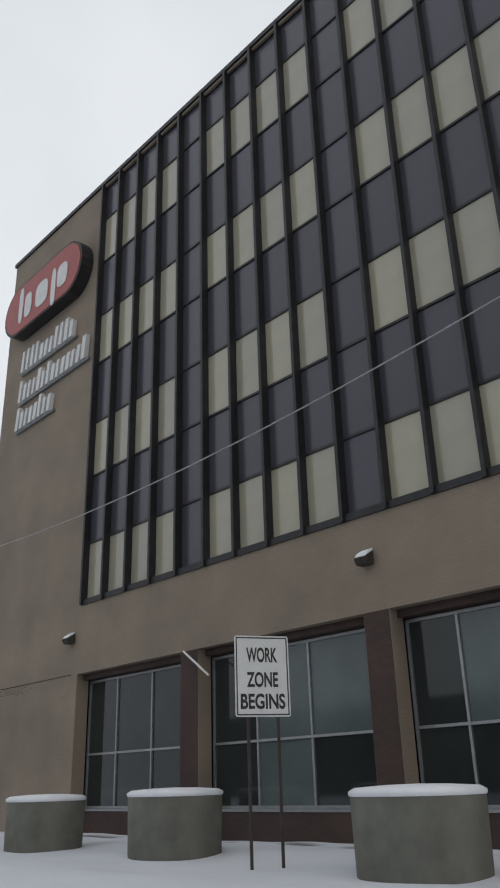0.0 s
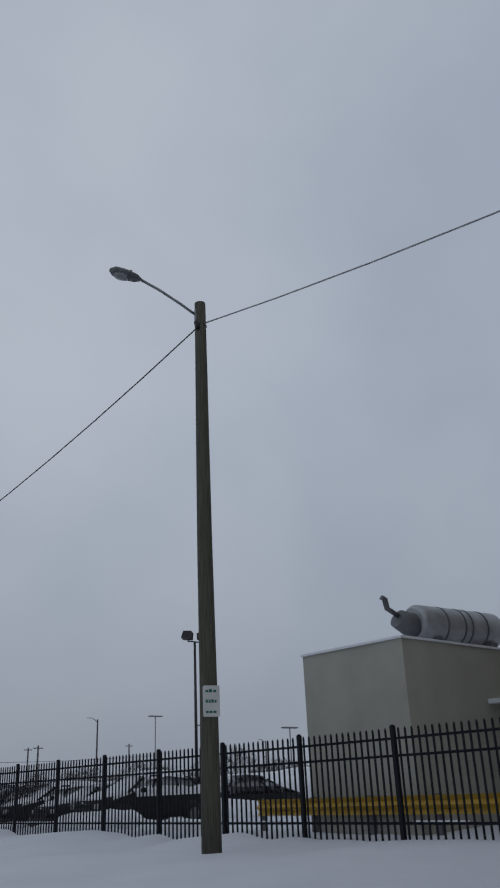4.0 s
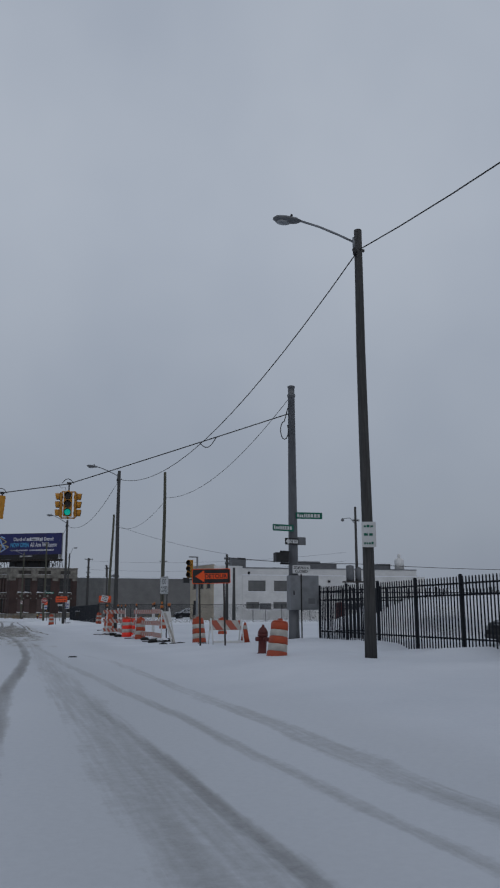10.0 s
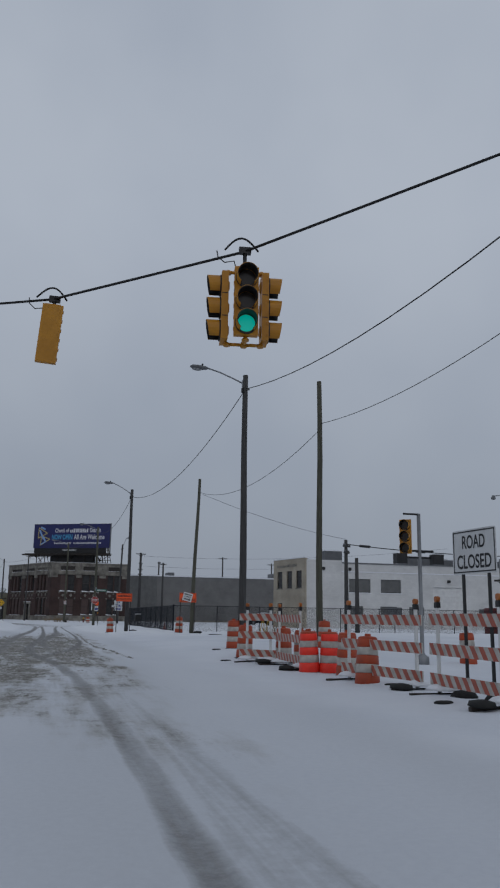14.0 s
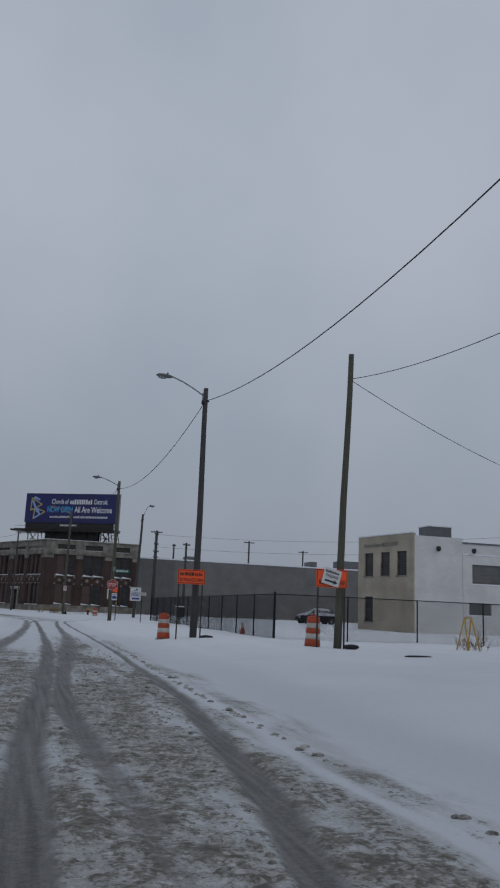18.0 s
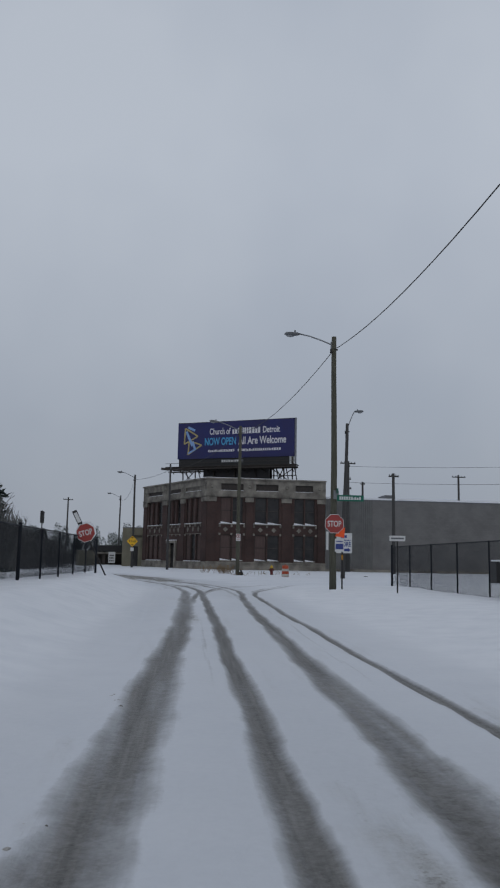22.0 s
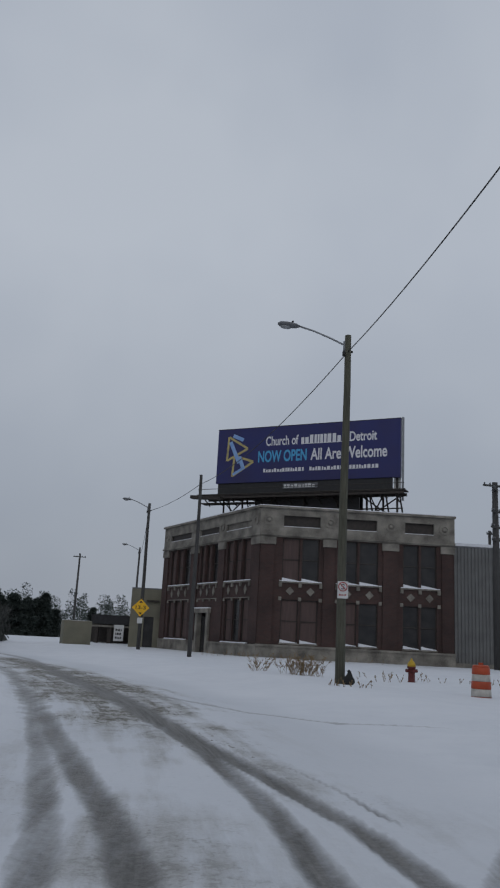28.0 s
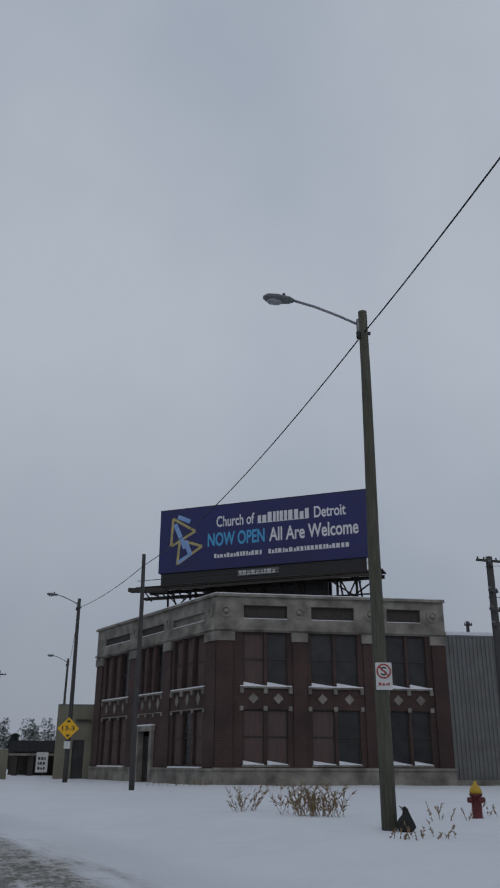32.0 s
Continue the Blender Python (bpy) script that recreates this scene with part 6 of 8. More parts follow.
    for a, b in bays:
        s = part("sill_course", one(box, a - 0.18, b + 0.25, -0.1, -0.003, 4.98, 5.07), M_STONE, F)
        part("sill_snow", one(box, a - 0.15, b + 0.22, -0.09, 0.0, 5.072, 5.12), M_SNOW, s)
        for x in (a - 0.18, (a + b) / 2 - 0.1, b + 0.05):
            part("corbel", one(box, x, x + 0.2, -0.13, -0.004, 4.72, 4.975), M_STONE, F)
            part("stone_block", one(box, x, x + 0.2, -0.06, -0.004, 3.85, 4.08), M_STONE, F)
        for x in (a + (b - a) * 0.23, a + (b - a) * 0.79):
            d = 0.27
            part("diamond", one(prism, [(x - d, 4.47), (x, 4.47 + d), (x + d, 4.47), (x, 4.47 - d)], -0.05, -0.003), M_STONE, F, "white stone diamond")
        part("lower_sill", one(box, a - 0.05, b + 0.05, -0.08, -0.003, 1.1, 1.19), M_STONE, F)
    # side along the bend: s runs from the far end to the corner
    bays2 = [(L2 - 4.9, L2 - 1.25), (L2 - 9.2, L2 - 6.1), (L2 - 14.7, L2 - 10.8)]
    wins2 = []
    for k, (a, b) in enumerate(bays2):
        w = (b - a) / 3
        for i in range(3):
            wins2.append((a + w * i + 0.12, a + w * (i + 1) - 0.12, 5.15, 7.85))
            if k != 1 or i == 0:
                wins2.append((a + w * i + 0.12, a + w * (i + 1) - 0.12, 1.15, 3.92))
    door = (L2 - 8.9, L2 - 7.25, -0.1, 3.0)
    wins2 = [w for w in wins2 if not (w[0] < door[1] and w[1] > door[0] and w[2] < 3)]
    bm = bmesh.new()
    facade(bm, 0.0, L2 - 0.02, -0.3, 7.92, wins2 + [door], 0.36)
    S = part("side_wall", mesh_of("side_wall", bm, M_REDBRICK), None, T, "dark red brick side wall", m=lf)
    for i, (a, b, c, d) in enumerate(wins2):
        window_fill(S, a, b, c, d, i % 5 != 3)
    dr = part("doorway", one(box, door[0] + 0.1, door[1] - 0.1, 0.2, 0.28, 0, 2.75), M_DARKWIN, S, "recessed door in a stone surround")
    part("jamb", one(box, door[0] - 0.25, door[0] + 0.1, -0.16, 0.2, 0, 3.0), M_STONE, dr)
    part("jamb", one(box, door[1] - 0.1, door[1] + 0.25, -0.16, 0.2, 0, 3.0), M_STONE, dr)
    part("lintel", one(box, door[0] - 0.35, door[1] + 0.35, -0.24, 0.2, 3.0, 3.3), M_STONE, dr)
    part("lintel_snow", one(box, door[0] - 0.33, door[1] + 0.33, -0.23, 0.0, 3.302, 3.38), M_SNOW, dr)
    for a, b in ((0, door[0] - 0.27), (door[1] + 0.27, L2 + 0.08)):
        part("plinth", one(box, a, b, -0.13, -0.002, -0.3, 0.9), M_STONE, S)
        part("plinth_cap", one(box, a, b, -0.18, -0.002, 0.902, 1.02), M_STONE, S)
    for a, b in bays2[::2]:
        part("sill_snow", one(box, a, b, -0.17, -0.005, 1.022, 1.09), M_SNOW, S)
    bm = bmesh.new()
    facade(bm, -0.02, L2 + 0.09, 7.92, 9.8, [(a, b, 8.62, 9.1) for a, b in bays2], 0.5, -0.12)
    part("parapet", bm, M_STONE, S, "pale limestone parapet band")
    part("frieze_backing", one(box, 0.2, L2 - 0.3, 0.05, 0.15, 8.5, 9.3), M_STONE, S)
    for i, (a, b) in enumerate(bays2):
        part("panel_snow", one(box, a, b, -0.1, 0.04, 8.62, 8.66), M_SNOW, S)
        if i:
            part("frieze_panel", one(box, a, b, 0.02, 0.046, 8.7, 9.1), M_RUST, S, "dark sunken frieze panel")
    part("cornice", one(box, -0.1, L2 + 0.14, -0.26, 0.4, 9.8, 9.94), M_STONE, S)
    part("coping_snow", one(box, -0.08, L2 + 0.12, -0.22, 0.36, 9.942, 9.99), M_SNOW, S)
    part("string_course", one(box, -0.1, L2 + 0.12, -0.2, -0.122, 8.0, 8.14), M_STONE, S)
    for s in (0.6, L2 - 10.0, L2 - 5.5, L2 - 0.55):
        part("rosette", one(ring_plate, s, 9.0, 0.3, 0.3, 0.6, -0.17, -0.121), M_STONE, S)
    for a, b in ((0.0, 1.1), (L2 - 10.7, L2 - 9.35), (L2 - 6.0, L2 - 5.0), (L2 - 1.1, L2 + 0.07)):
        part("capital", one(box, a, b, -0.17, -0.004, 7.42, 7.9), M_STONE, S)
        part("pier", one(box, a + 0.08, b - 0.08, -0.1, -0.003, 1.07, 7.4), M_REDBRICK, S)
    for a, b in bays2:
        s = part("sill_course", one(box, a - 0.1, b + 0.1, -0.1, -0.003, 5.0, 5.1), M_STONE, S)
        part("sill_snow", one(box, a - 0.08, b + 0.08, -0.09, 0.0, 5.102, 5.16), M_SNOW, s)
        part("band", one(box, a - 0.04, b + 0.04, -0.05, -0.003, 3.97, 4.02), M_STONE, S)
        for i in range(4):
            x = a + (b - a) * i / 3
            part("corbel", one(box, x - 0.09, x + 0.09, -0.13, -0.004, 4.74, 4.995), M_STONE, S)
            part("stone_block", one(box, x - 0.09, x + 0.09, -0.07, -0.052 + 0.048, 3.8, 3.965), M_STONE, S)
        for i in range(3):
            x = a + (b - a) * (i + 0.5) / 3
            part("diamond", one(prism, [(x - 0.2, 4.52), (x, 4.85), (x + 0.2, 4.52), (x, 4.19)], -0.05, -0.003), M_STONE, S)
        for i in (1, 2):
            x = a + (b - a) * i / 3
            part("fluted_mullion", one(rod, (x, -0.02, 5.17), (x, -0.02, 7.9), 0.09, 0.09, 8), M_REDBRICK, S)


def billboard():
    T = thing("billboard", "purple rooftop billboard with white and blue lettering on a steel frame", "billboard", pose(-2.18, 242.57, 0, 0, 0, math.degrees(math.atan2(-6.42, 13.0))))
    L = 14.5
    P = part("panel", one(box, 0, L, 0, 0.35, 12.85, 17.1), M_PURPLE, T)
    part("panel_frame", one(box, -0.03, L + 0.03, 0.02, 0.4, 17.1, 17.16), M_BLACKMETAL, P)
    part("end_post", one(box, L + 0.08, L + 0.2, 0.1, 0.3, 11.2, 17.2), M_GALV, T)
    part("end_plate", one(box, L - 0.55, L - 0.05, 0.36, 0.4, 12.1, 12.85), M_SIGNWHITE, T)
    part("lettering", words("Church of", 4.1, 6.75, 15.62, 16.36, bold=0.02), M_PRINTWHITE, P)
    bm = bmesh.new()
    bars(bm, 6.98, 10.5, 15.62, 16.3, 11, -0.002, 12, 0.28, 0.004)
    part("name_bar", bm, M_PRINTWHITE, P, "plain white bars")
    part("lettering", words("Detroit", 10.75, 12.8, 15.62, 16.36, bold=0.02), M_PRINTWHITE, P)
    part("lettering", words("NOW OPEN", 3.5, 7.45, 14.36, 15.26, bold=0.027), M_SKYBLUE, P, "sky blue lettering")
    part("lettering", words("All Are Welcome", 7.75, 13.55, 14.36, 15.26, bold=0.021), M_PRINTWHITE, P)
    bm = bmesh.new()
    bars(bm, 3.98, 7.3, 13.58, 13.86, 15, -0.002, 7, 0.3, 0.004)
    bars(bm, 7.7, 13.0, 13.58, 13.86, 22, -0.002, 9, 0.3, 0.004)
    part("address_strip", bm, M_PRINTWHITE, P, "plain white bars")

    def stroke(bm, a, b, w, y):
        d = Vector((b[0] - a[0], 0, b[1] - a[1])).normalized()
        n = Vector((-d.z, 0, d.x)) * w / 2
        prism(bm, [(a[0] + n.x, a[1] + n.z), (b[0] + n.x, b[1] + n.z), (b[0] - n.x, b[1] - n.z), (a[0] - n.x, a[1] - n.z)], y - 0.004, y)
    for a, b in (((0.95, 16.5), (0.85, 14.6)), ((0.95, 16.5), (2.6, 15.5)), ((2.6, 15.5), (0.9, 14.65)), ((1.5, 15.0), (1.35, 13.35)), ((1.5, 15.0), (3.1, 14.45)), ((3.1, 14.45), (1.4, 13.4))):
        bm = bmesh.new()
        stroke(bm, a, b, 0.17, -0.002)
        part("emblem_bar", bm, M_GOLD, P, "gold bar of a triangle outline")
    bm = bmesh.new()
    for a, b, w in (((1.3, 16.6), (2.2, 16.2), 0.28), ((1.1, 16.1), (1.9, 14.4), 0.3), ((1.9, 14.9), (2.3, 13.9), 0.3), ((2.3, 14.0), (1.4, 13.5), 0.2)):
        stroke(bm, a, b, w, -0.008)
    part("emblem_swirl", bm, M_PALEBLUE, P, "pale blue swirl")
    part("apron", one(box, 0.15, L - 0.6, 0.12, 0.3, 11.95, 12.85), M_BLACK, T)
    o = part("owner_plate", one(box, 5.6, 8.35, 0.06, 0.115, 12.3, 12.68), M_GREYSTEEL, T, "grey plate with plain bars")
    bm = bmesh.new()
    bars(bm, 5.7, 8.2, 12.37, 12.62, 9, 0.058, 3, 0.3, 0.006)
    part("plate_bar", bm, M_SIGNWHITE, o)
    part("catwalk", one(box, -1.1, 15.1, -0.9, 0.0, 11.72, 11.8), M_RUST, T)
    part("catwalk", one(box, -1.6, 6.0, 0.75, 1.5, 11.42, 11.5), M_RUST, T)
    part("catwalk_beam", one(box, -0.9, 15.0, -0.95, -0.86, 11.5, 11.66), M_RUST, T)
    part("catwalk_beam", one(box, -0.5, 15.0, -0.1, 0.0, 11.45, 11.66), M_RUST, T)
    for i in range(14):
        x = -0.6 + 1.15 * i
        part("catwalk_bracket", one(rod, (x, -0.88, 11.7), (x, 0.4, 11.15), 0.05, 0.05, 6), M_RUST, T)
        part("catwalk_joist", one(box, x - 0.04, x + 0.04, -0.9, 1.4, 11.6, 11.71), M_RUST, T)
    part("catwalk_rail", one(rod, (-1.0, -0.92, 12.25), (15.0, -0.92, 12.25), 0.022), M_RUST, T)
    part("catwalk_rail", one(rod, (-1.1, -0.9, 11.82), (15.1, -0.9, 11.82), 0.04), M_RUST, T)
    part("back_panel", one(box, 3.4, 11.3, 1.6, 1.75, 10.05, 14.0), M_BLACK, T, "dark back of the second panel")
    part("back_screen", one(box, 3.2, 11.4, 0.5, 0.6, 10.0, 11.9), M_BLACK, T)
    for s in (0.6, 2.2, 4.6, 7.2, 9.8, 12.0, 13.2, 14.2):
        part("support_leg", one(rod, (s, 0.45, 9.5), (s, 0.3, 12.9), 0.08, 0.08, 6), M_RUST, T)
        part("support_strut", one(rod, (s, 2.6, 9.5), (s, 0.45, 12.6), 0.06, 0.06, 6), M_RUST, T)
    for a, b in (((0.2, 9.6), (2.4, 11.7)), ((0.4, 11.7), (2.4, 9.6)), ((11.5, 9.7), (14.6, 11.7)), ((11.5, 11.7), (14.4, 9.7)), ((12.2, 11.7), (13.2, 9.7)), ((13.2, 11.7), (12.2, 9.7)), ((11.4, 10.7), (14.6, 10.7))):
        part("brace", one(rod, (a[0], 0.4, a[1]), (b[0], 0.4, b[1]), 0.05, 0.05, 6), M_RUST, T)
    bm = bmesh.new()
    prism(bm, [(-1.4, 11.5), (1.2, 11.35), (1.2, 11.55), (-1.4, 11.75)], -1.4, -0.9)
    part("light_rack", bm, M_RUST, T)


def grey_building():
    T = thing("grey_warehouse", "long grey block warehouse with snow on the roof edge", "building", pose(14.12, 234.52, 0, 0, 0, 1.5))
    part("wall", one(box, 5.2, 60, 0.1, 14, -0.3, 7.95), M_GREYBRICK, T)
    bm = bmesh.new()
    n = 44
    wave = []
    for i in range(n):
        a, b, d = 0.02 + 5.16 * i / n, 0.02 + 5.16 * (i + 1) / n, 0.05 if i % 2 else 0.0
        wave += [(a, 0.06 + d), (b - 0.02, 0.06 + d)]
    outline = wave + [(5.18, 0.3), (0.02, 0.3)]
    lo, hi = ([bm.verts.new((x, y, z)) for x, y in outline] for z in (-0.3, 7.95))
    bm.faces.new(lo)
    bm.faces.new(hi[::-1])
    for i in range(len(outline)):
        j = (i + 1) % len(outline)
        bm.faces.new((lo[i], lo[j], hi[j], hi[i]))
    part("corrugated_front", bm, M_CORR, T, "grey corrugated metal cladding")
    part("roof", one(box, 0, 60.1, 0.05, 14, 7.95, 8.05), M_GREYSTEEL, T)
    part("roof_snow", one(box, 0.1, 60, 0.07, 13.8, 8.052, 8.24), M_SNOW, T)
    part("base_course", one(box, 0.0, 60, -0.08, 0.05, -0.3, 0.5), M_STONE, T)
    for x, w, h in ((33.0, 6.5, 1.6), (28.0, 1.0, 1.2), (40.5, 1.5, 2.0), (8, 1.2, 0.9)):
        part("roof_unit", one(box, x, x + w, 5, 8, 8.13, 8.13 + h), M_GREYSTEEL, T)


def white_building():
    C = Vector((26.85, 174.26))
    T = thing("white_workshop", "white painted block workshop with a buff brick office front", "building", pose(C.x, C.y, 0))
    wins = [(5.0, 7.5, 4.05, 5.5), (8.7, 11.1, 4.05, 5.5), (4.7, 6.6, 1.7, 2.6), (8.6, 10.6, 1.7, 2.6), (12.0, 13.8, 1.7, 2.6), (20.5, 22.2, 1.5, 2.5)]
    gate = (14.9, 18.8, -0.1, 4.8)
    bm = bmesh.new()
    facade(bm, 4.2, 32, -0.3, 6.2, wins + [gate], 0.35)
    part("side_wall", bm, M_WHITEBRICK, T)
    part("corner_wall", one(box, 0.05, 4.2, 0.05, 6.8, -0.3, 7.45), M_WHITEBRICK, T)
    part("upper_wall", one(box, 4.2, 32, 2.5, 12, 6.2, 7.3), M_WHITEBRICK, T)
    part("inner_wall", one(box, 4.2, 32, 0.5, 12, -0.3, 6.0), M_INTERIOR, T)
    part("roof_edge", one(box, 4.15, 32.05, -0.05, 2.5, 6.2, 6.3), M_SNOW, T)
    part("upper_roof", one(box, 4.1, 32.05, 2.4, 12, 7.3, 7.42), M_GREYSTEEL, T)
    for a, b, c, d in wins:
        w = part("window", one(box, a, b, 0.15, 0.2, c, d), M_CORR, T, "grey louvred window")
        part("window_sill", one(box, a - 0.05, b + 0.05, -0.05, 0.14, c - 0.08, c - 0.002), M_SNOW, w)
        for i in range(5):
            part("slat", one(box, a + 0.02, b - 0.02, 0.1, 0.14, c + (d - c) * (i + 0.4) / 5, c + (d - c) * (i + 0.5) / 5), M_CORR, w)
    g = part("garage_door", one(box, gate[0], gate[1], 0.2, 0.26, -0.1, 4.8), M_WHITE, T, "white roller door")
    for i in range(9):
        part("door_panel", one(box, gate[0] + 0.05, gate[1] - 0.05, 0.17, 0.198, 0.1 + i * 0.52, 0.58 + i * 0.52), M_WHITE, g)
    part("lamp", one(box, 16.7, 17.0, -0.25, -0.002, 5.3, 5.6), M_BLACK, T)
    # buff brick street front, 6.87 m long
    ang = math.degrees(math.atan2(174.26 - 180.94, 26.85 - 25.26))
    holes = [(0.85, 2.0, 4.45, 6.3), (2.95, 4.1, 4.45, 6.3), (5.0, 6.15, 4.45, 6.3), (0.9, 2.0, 0.9, 2.85)]
    bm = bmesh.new()
    facade(bm, 0, 6.86, -0.3, 7.62, holes, 0.3)
    Fr = part("office_front", bm, M_BUFFBRICK, T, "buff brick office front", m=pose(25.26 - C.x, 180.94 - C.y, 0, 0, 0, ang))
    for a, b, c, d in holes:
        w = part("window", one(box, a, b, 0.12, 0.16, c, d), M_DARKWIN, Fr)
        part("window_sill", one(box, a - 0.06, b + 0.06, -0.06, 0.1, c - 0.1, c - 0.002), M_STONE, w)
        part("meeting_rail", one(box, a, b, 0.08, 0.118, (c + d) / 2 - 0.03, (c + d) / 2 + 0.03), M_RUST, w)
    part("coping", one(box, -0.05, 6.9, -0.08, 0.36, 7.62, 7.72), M_SNOW, Fr)
    for i in range(24):
        part("quoin", one(box, 6.5 if i % 2 else 6.66, 6.9, -0.04, -0.003, 0.05 + i * 0.31, 0.3 + i * 0.31), M_BUFFBRICK, Fr)
    bm = bmesh.new()
    bars(bm, 0.8, 5.2, 6.75, 7.05, 16, -0.003, 6, 0.3, 0.03)
    part("wall_letter_bars", bm, M_STONE, Fr, "faded raised bars in place of letters")
    for x, y, z, w, h in ((4.2, 5.5, 7.42, 2.1, 1.45), (14.0, 5.0, 7.42, 3.6, 1.1), (17.6, 5.0, 7.42, 2.6, 0.8), (27.0, 5.0, 7.42, 2.0, 0.9)):
        u = part("roof_unit", one(box, x, x + w, y, y + 1.8, z, z + h), M_GREYSTEEL, T, "grey rooftop air unit")
        part("unit_cap", one(box, x - 0.05, x + w + 0.05, y - 0.05, y + 1.85, z + h, z + h + 0.08), M_SNOW, u)
    part("vent_stack", one(lathe, [(0.7, 7.4), (0.7, 8.9), (0.5, 9.1), (0.2, 9.3), (0.3, 9.5), (0.2, 9.8), (0.02, 9.85)], 14, at=(30.0, 4.0, 0)), M_WHITE, T, "white round vent stack")
    for x in (2.0, 5.0):
        part("floodlight", one(lathe, [(0.05, 0), (0.18, 0.1), (0.18, 0.35), (0.05, 0.4)], 10, at=(x, -0.3, 6.3)), M_BLACK, T)


def annex():
    T = thing("rendered_annex", "low grey rendered annex with a dark door", "building", pose(-8.72, 249.0, 0))
    part("wall", one(facade, 0, 2.5, -0.3, 4.9, [(1.15, 1.95, 0.1, 2.68)], 0.3), M_BEIGEWALL, T)
    part("side_wall", one(box, 0, 0.3, 0.302, 12, -0.3, 4.9), M_BEIGEWALL, T)
    part("back_wall", one(box, 0.302, 6, 11.7, 12, -0.3, 4.9), M_BEIGEWALL, T)
    part("roof", one(box, 0.0, 6, 0.0, 12, 4.9, 5.0), M_GREYSTEEL, T)
    part("door", one(box, 1.15, 1.95, 0.12, 0.17, 0.1, 2.68), M_DARKWIN, T, "dark door")
    part("lamp_arm", one(box, 1.3, 2.3, -0.3, -0.002, 3.9, 4.0), M_RUST, T)


def underpass():
    T = thing("rail_underpass", "dark railway underpass with a pale lintel", "underpass", pose(-14.0, 262.0, 0))
    # box behind the opening, dark to stand in for the shade under the bridge
    part("dark_backing", one(box, -0.5, 8.0, 3, 4, -0.3, 2.6), M_RUST, T)
    part("girder", one(box, 0, 9.0, -0.2, 3, 2.05, 2.9), M_BLACKMETAL, T)
    part("lintel", one(box, 0, 8.0, -0.25, -0.202, 1.75, 1.92), M_STONE, T)
    for x in (0.3, 1.6, 5.5):
        part("pillar", one(box, x, x + 0.4, 0, 0.5, -0.3, 2.05), M_RUST, T)
    T = thing("block_wall", "low beige rendered block wall", "wall", pose(-13.75, 247.6, 0, 0, 0, 22))
    part("wall", one(box, 0, 2.25, 0, 1.2, -0.3, 2.06), M_BEIGEWALL, T)
    part("snow_cap", one(box, 0.02, 2.23, 0.05, 1.2, 2.06, 2.08), M_SNOW, T)
    T = thing("notice_sign", "white notice board with dark marks", "road sign", at(-10.75, 258.0))
    b = signpost_board(T, -0.45, 0.45, 0.3, 1.75, posts=(0,))
    bm = bmesh.new()
    for i, z in enumerate((0.5, 0.85, 1.2)):
        bars(bm, -0.3, 0.3, z, z + 0.2, 3, -0.002, i, 0.3, 0.004)
    part("sign_bar", bm, M_BLACK, b)
    T = thing("embankment", "dark brush-covered railway embankment", "embankment", kind="structure")
    bm = bmesh.new()
    n = 40
    prof = [(0, -0.4), (1.5, 1.2), (3.5, 2.2), (10, 2.6), (24, 2.6), (60, 2.0)]
    ring = []
    for i in range(n + 1):
        y = 205 + 44 * i / n
        base = -12.5 - 0.12 * (y - 205)
        ring.append([bm.verts.new((base - d, y, z + 0.2 * math.sin(i * 1.7 + d))) for d, z in prof])
    for a, b in zip(ring, ring[1:]):
        for i in range(len(prof) - 1):
            bm.faces.new((a[i], a[i + 1], b[i + 1], b[i]))
    part("bank", bm, M_BRUSH, T)


red_building()
billboard()
grey_building()
white_building()
annex()
underpass()

# ---- stop signs and posts near the bend ----


def octagon(r):
    return [(r * math.cos(radians(22.5 + 45 * i)) / math.cos(radians(22.5)), r * math.sin(radians(22.5 + 45 * i)) / math.cos(radians(22.5))) for i in range(8)]


def stop_plate(T, m):
    S = part("stop_plate", one(prism, octagon(0.38), 0, 0.01), M_SIGNWHITE, T, "red octagon reading stop", m=m)
    part("red_face", one(prism, octagon(0.36), -0.004, -0.001), M_RED, S)
    part("lettering", words("STOP", -0.28, 0.28, -0.12, 0.12, -0.0065), M_SIGNWHITE, S)
    return S


def left_stop():
    T = thing("leaning_stop_sign", "leaning stop sign with a bent one way plate", "road sign", pose(-4.05, 182.0, gz(-4.05, 182) - 0.1, 0, -27, 0))
    part("post", one(box, -0.03, 0.03, 0.012, 0.06, -0.2, 2.95), M_BLACK, T)
    stop_plate(T, pose(0, 0, 2.1, 0, 10, 0))
    part("snow_patch", one(prism, octagon(0.4), 0.012, 0.03), M_SNOW, T, m=pose(0.04, 0, 2.14, 0, 16, 0))
    b = part("one_way_sign", board(-0.1, 0.1, 2.62, 3.25, 0.01, -0.01, 0.02), M_BLACK, T, "black and white one way plate", m=pose(-0.05, -0.02, -0.1, 0, 0, 20))
    part("arrow", one(prism, [(-0.07, 2.7), (0.07, 2.7), (0.07, 3.15), (-0.07, 3.15)], -0.015, -0.011), M_SIGNWHITE, b)


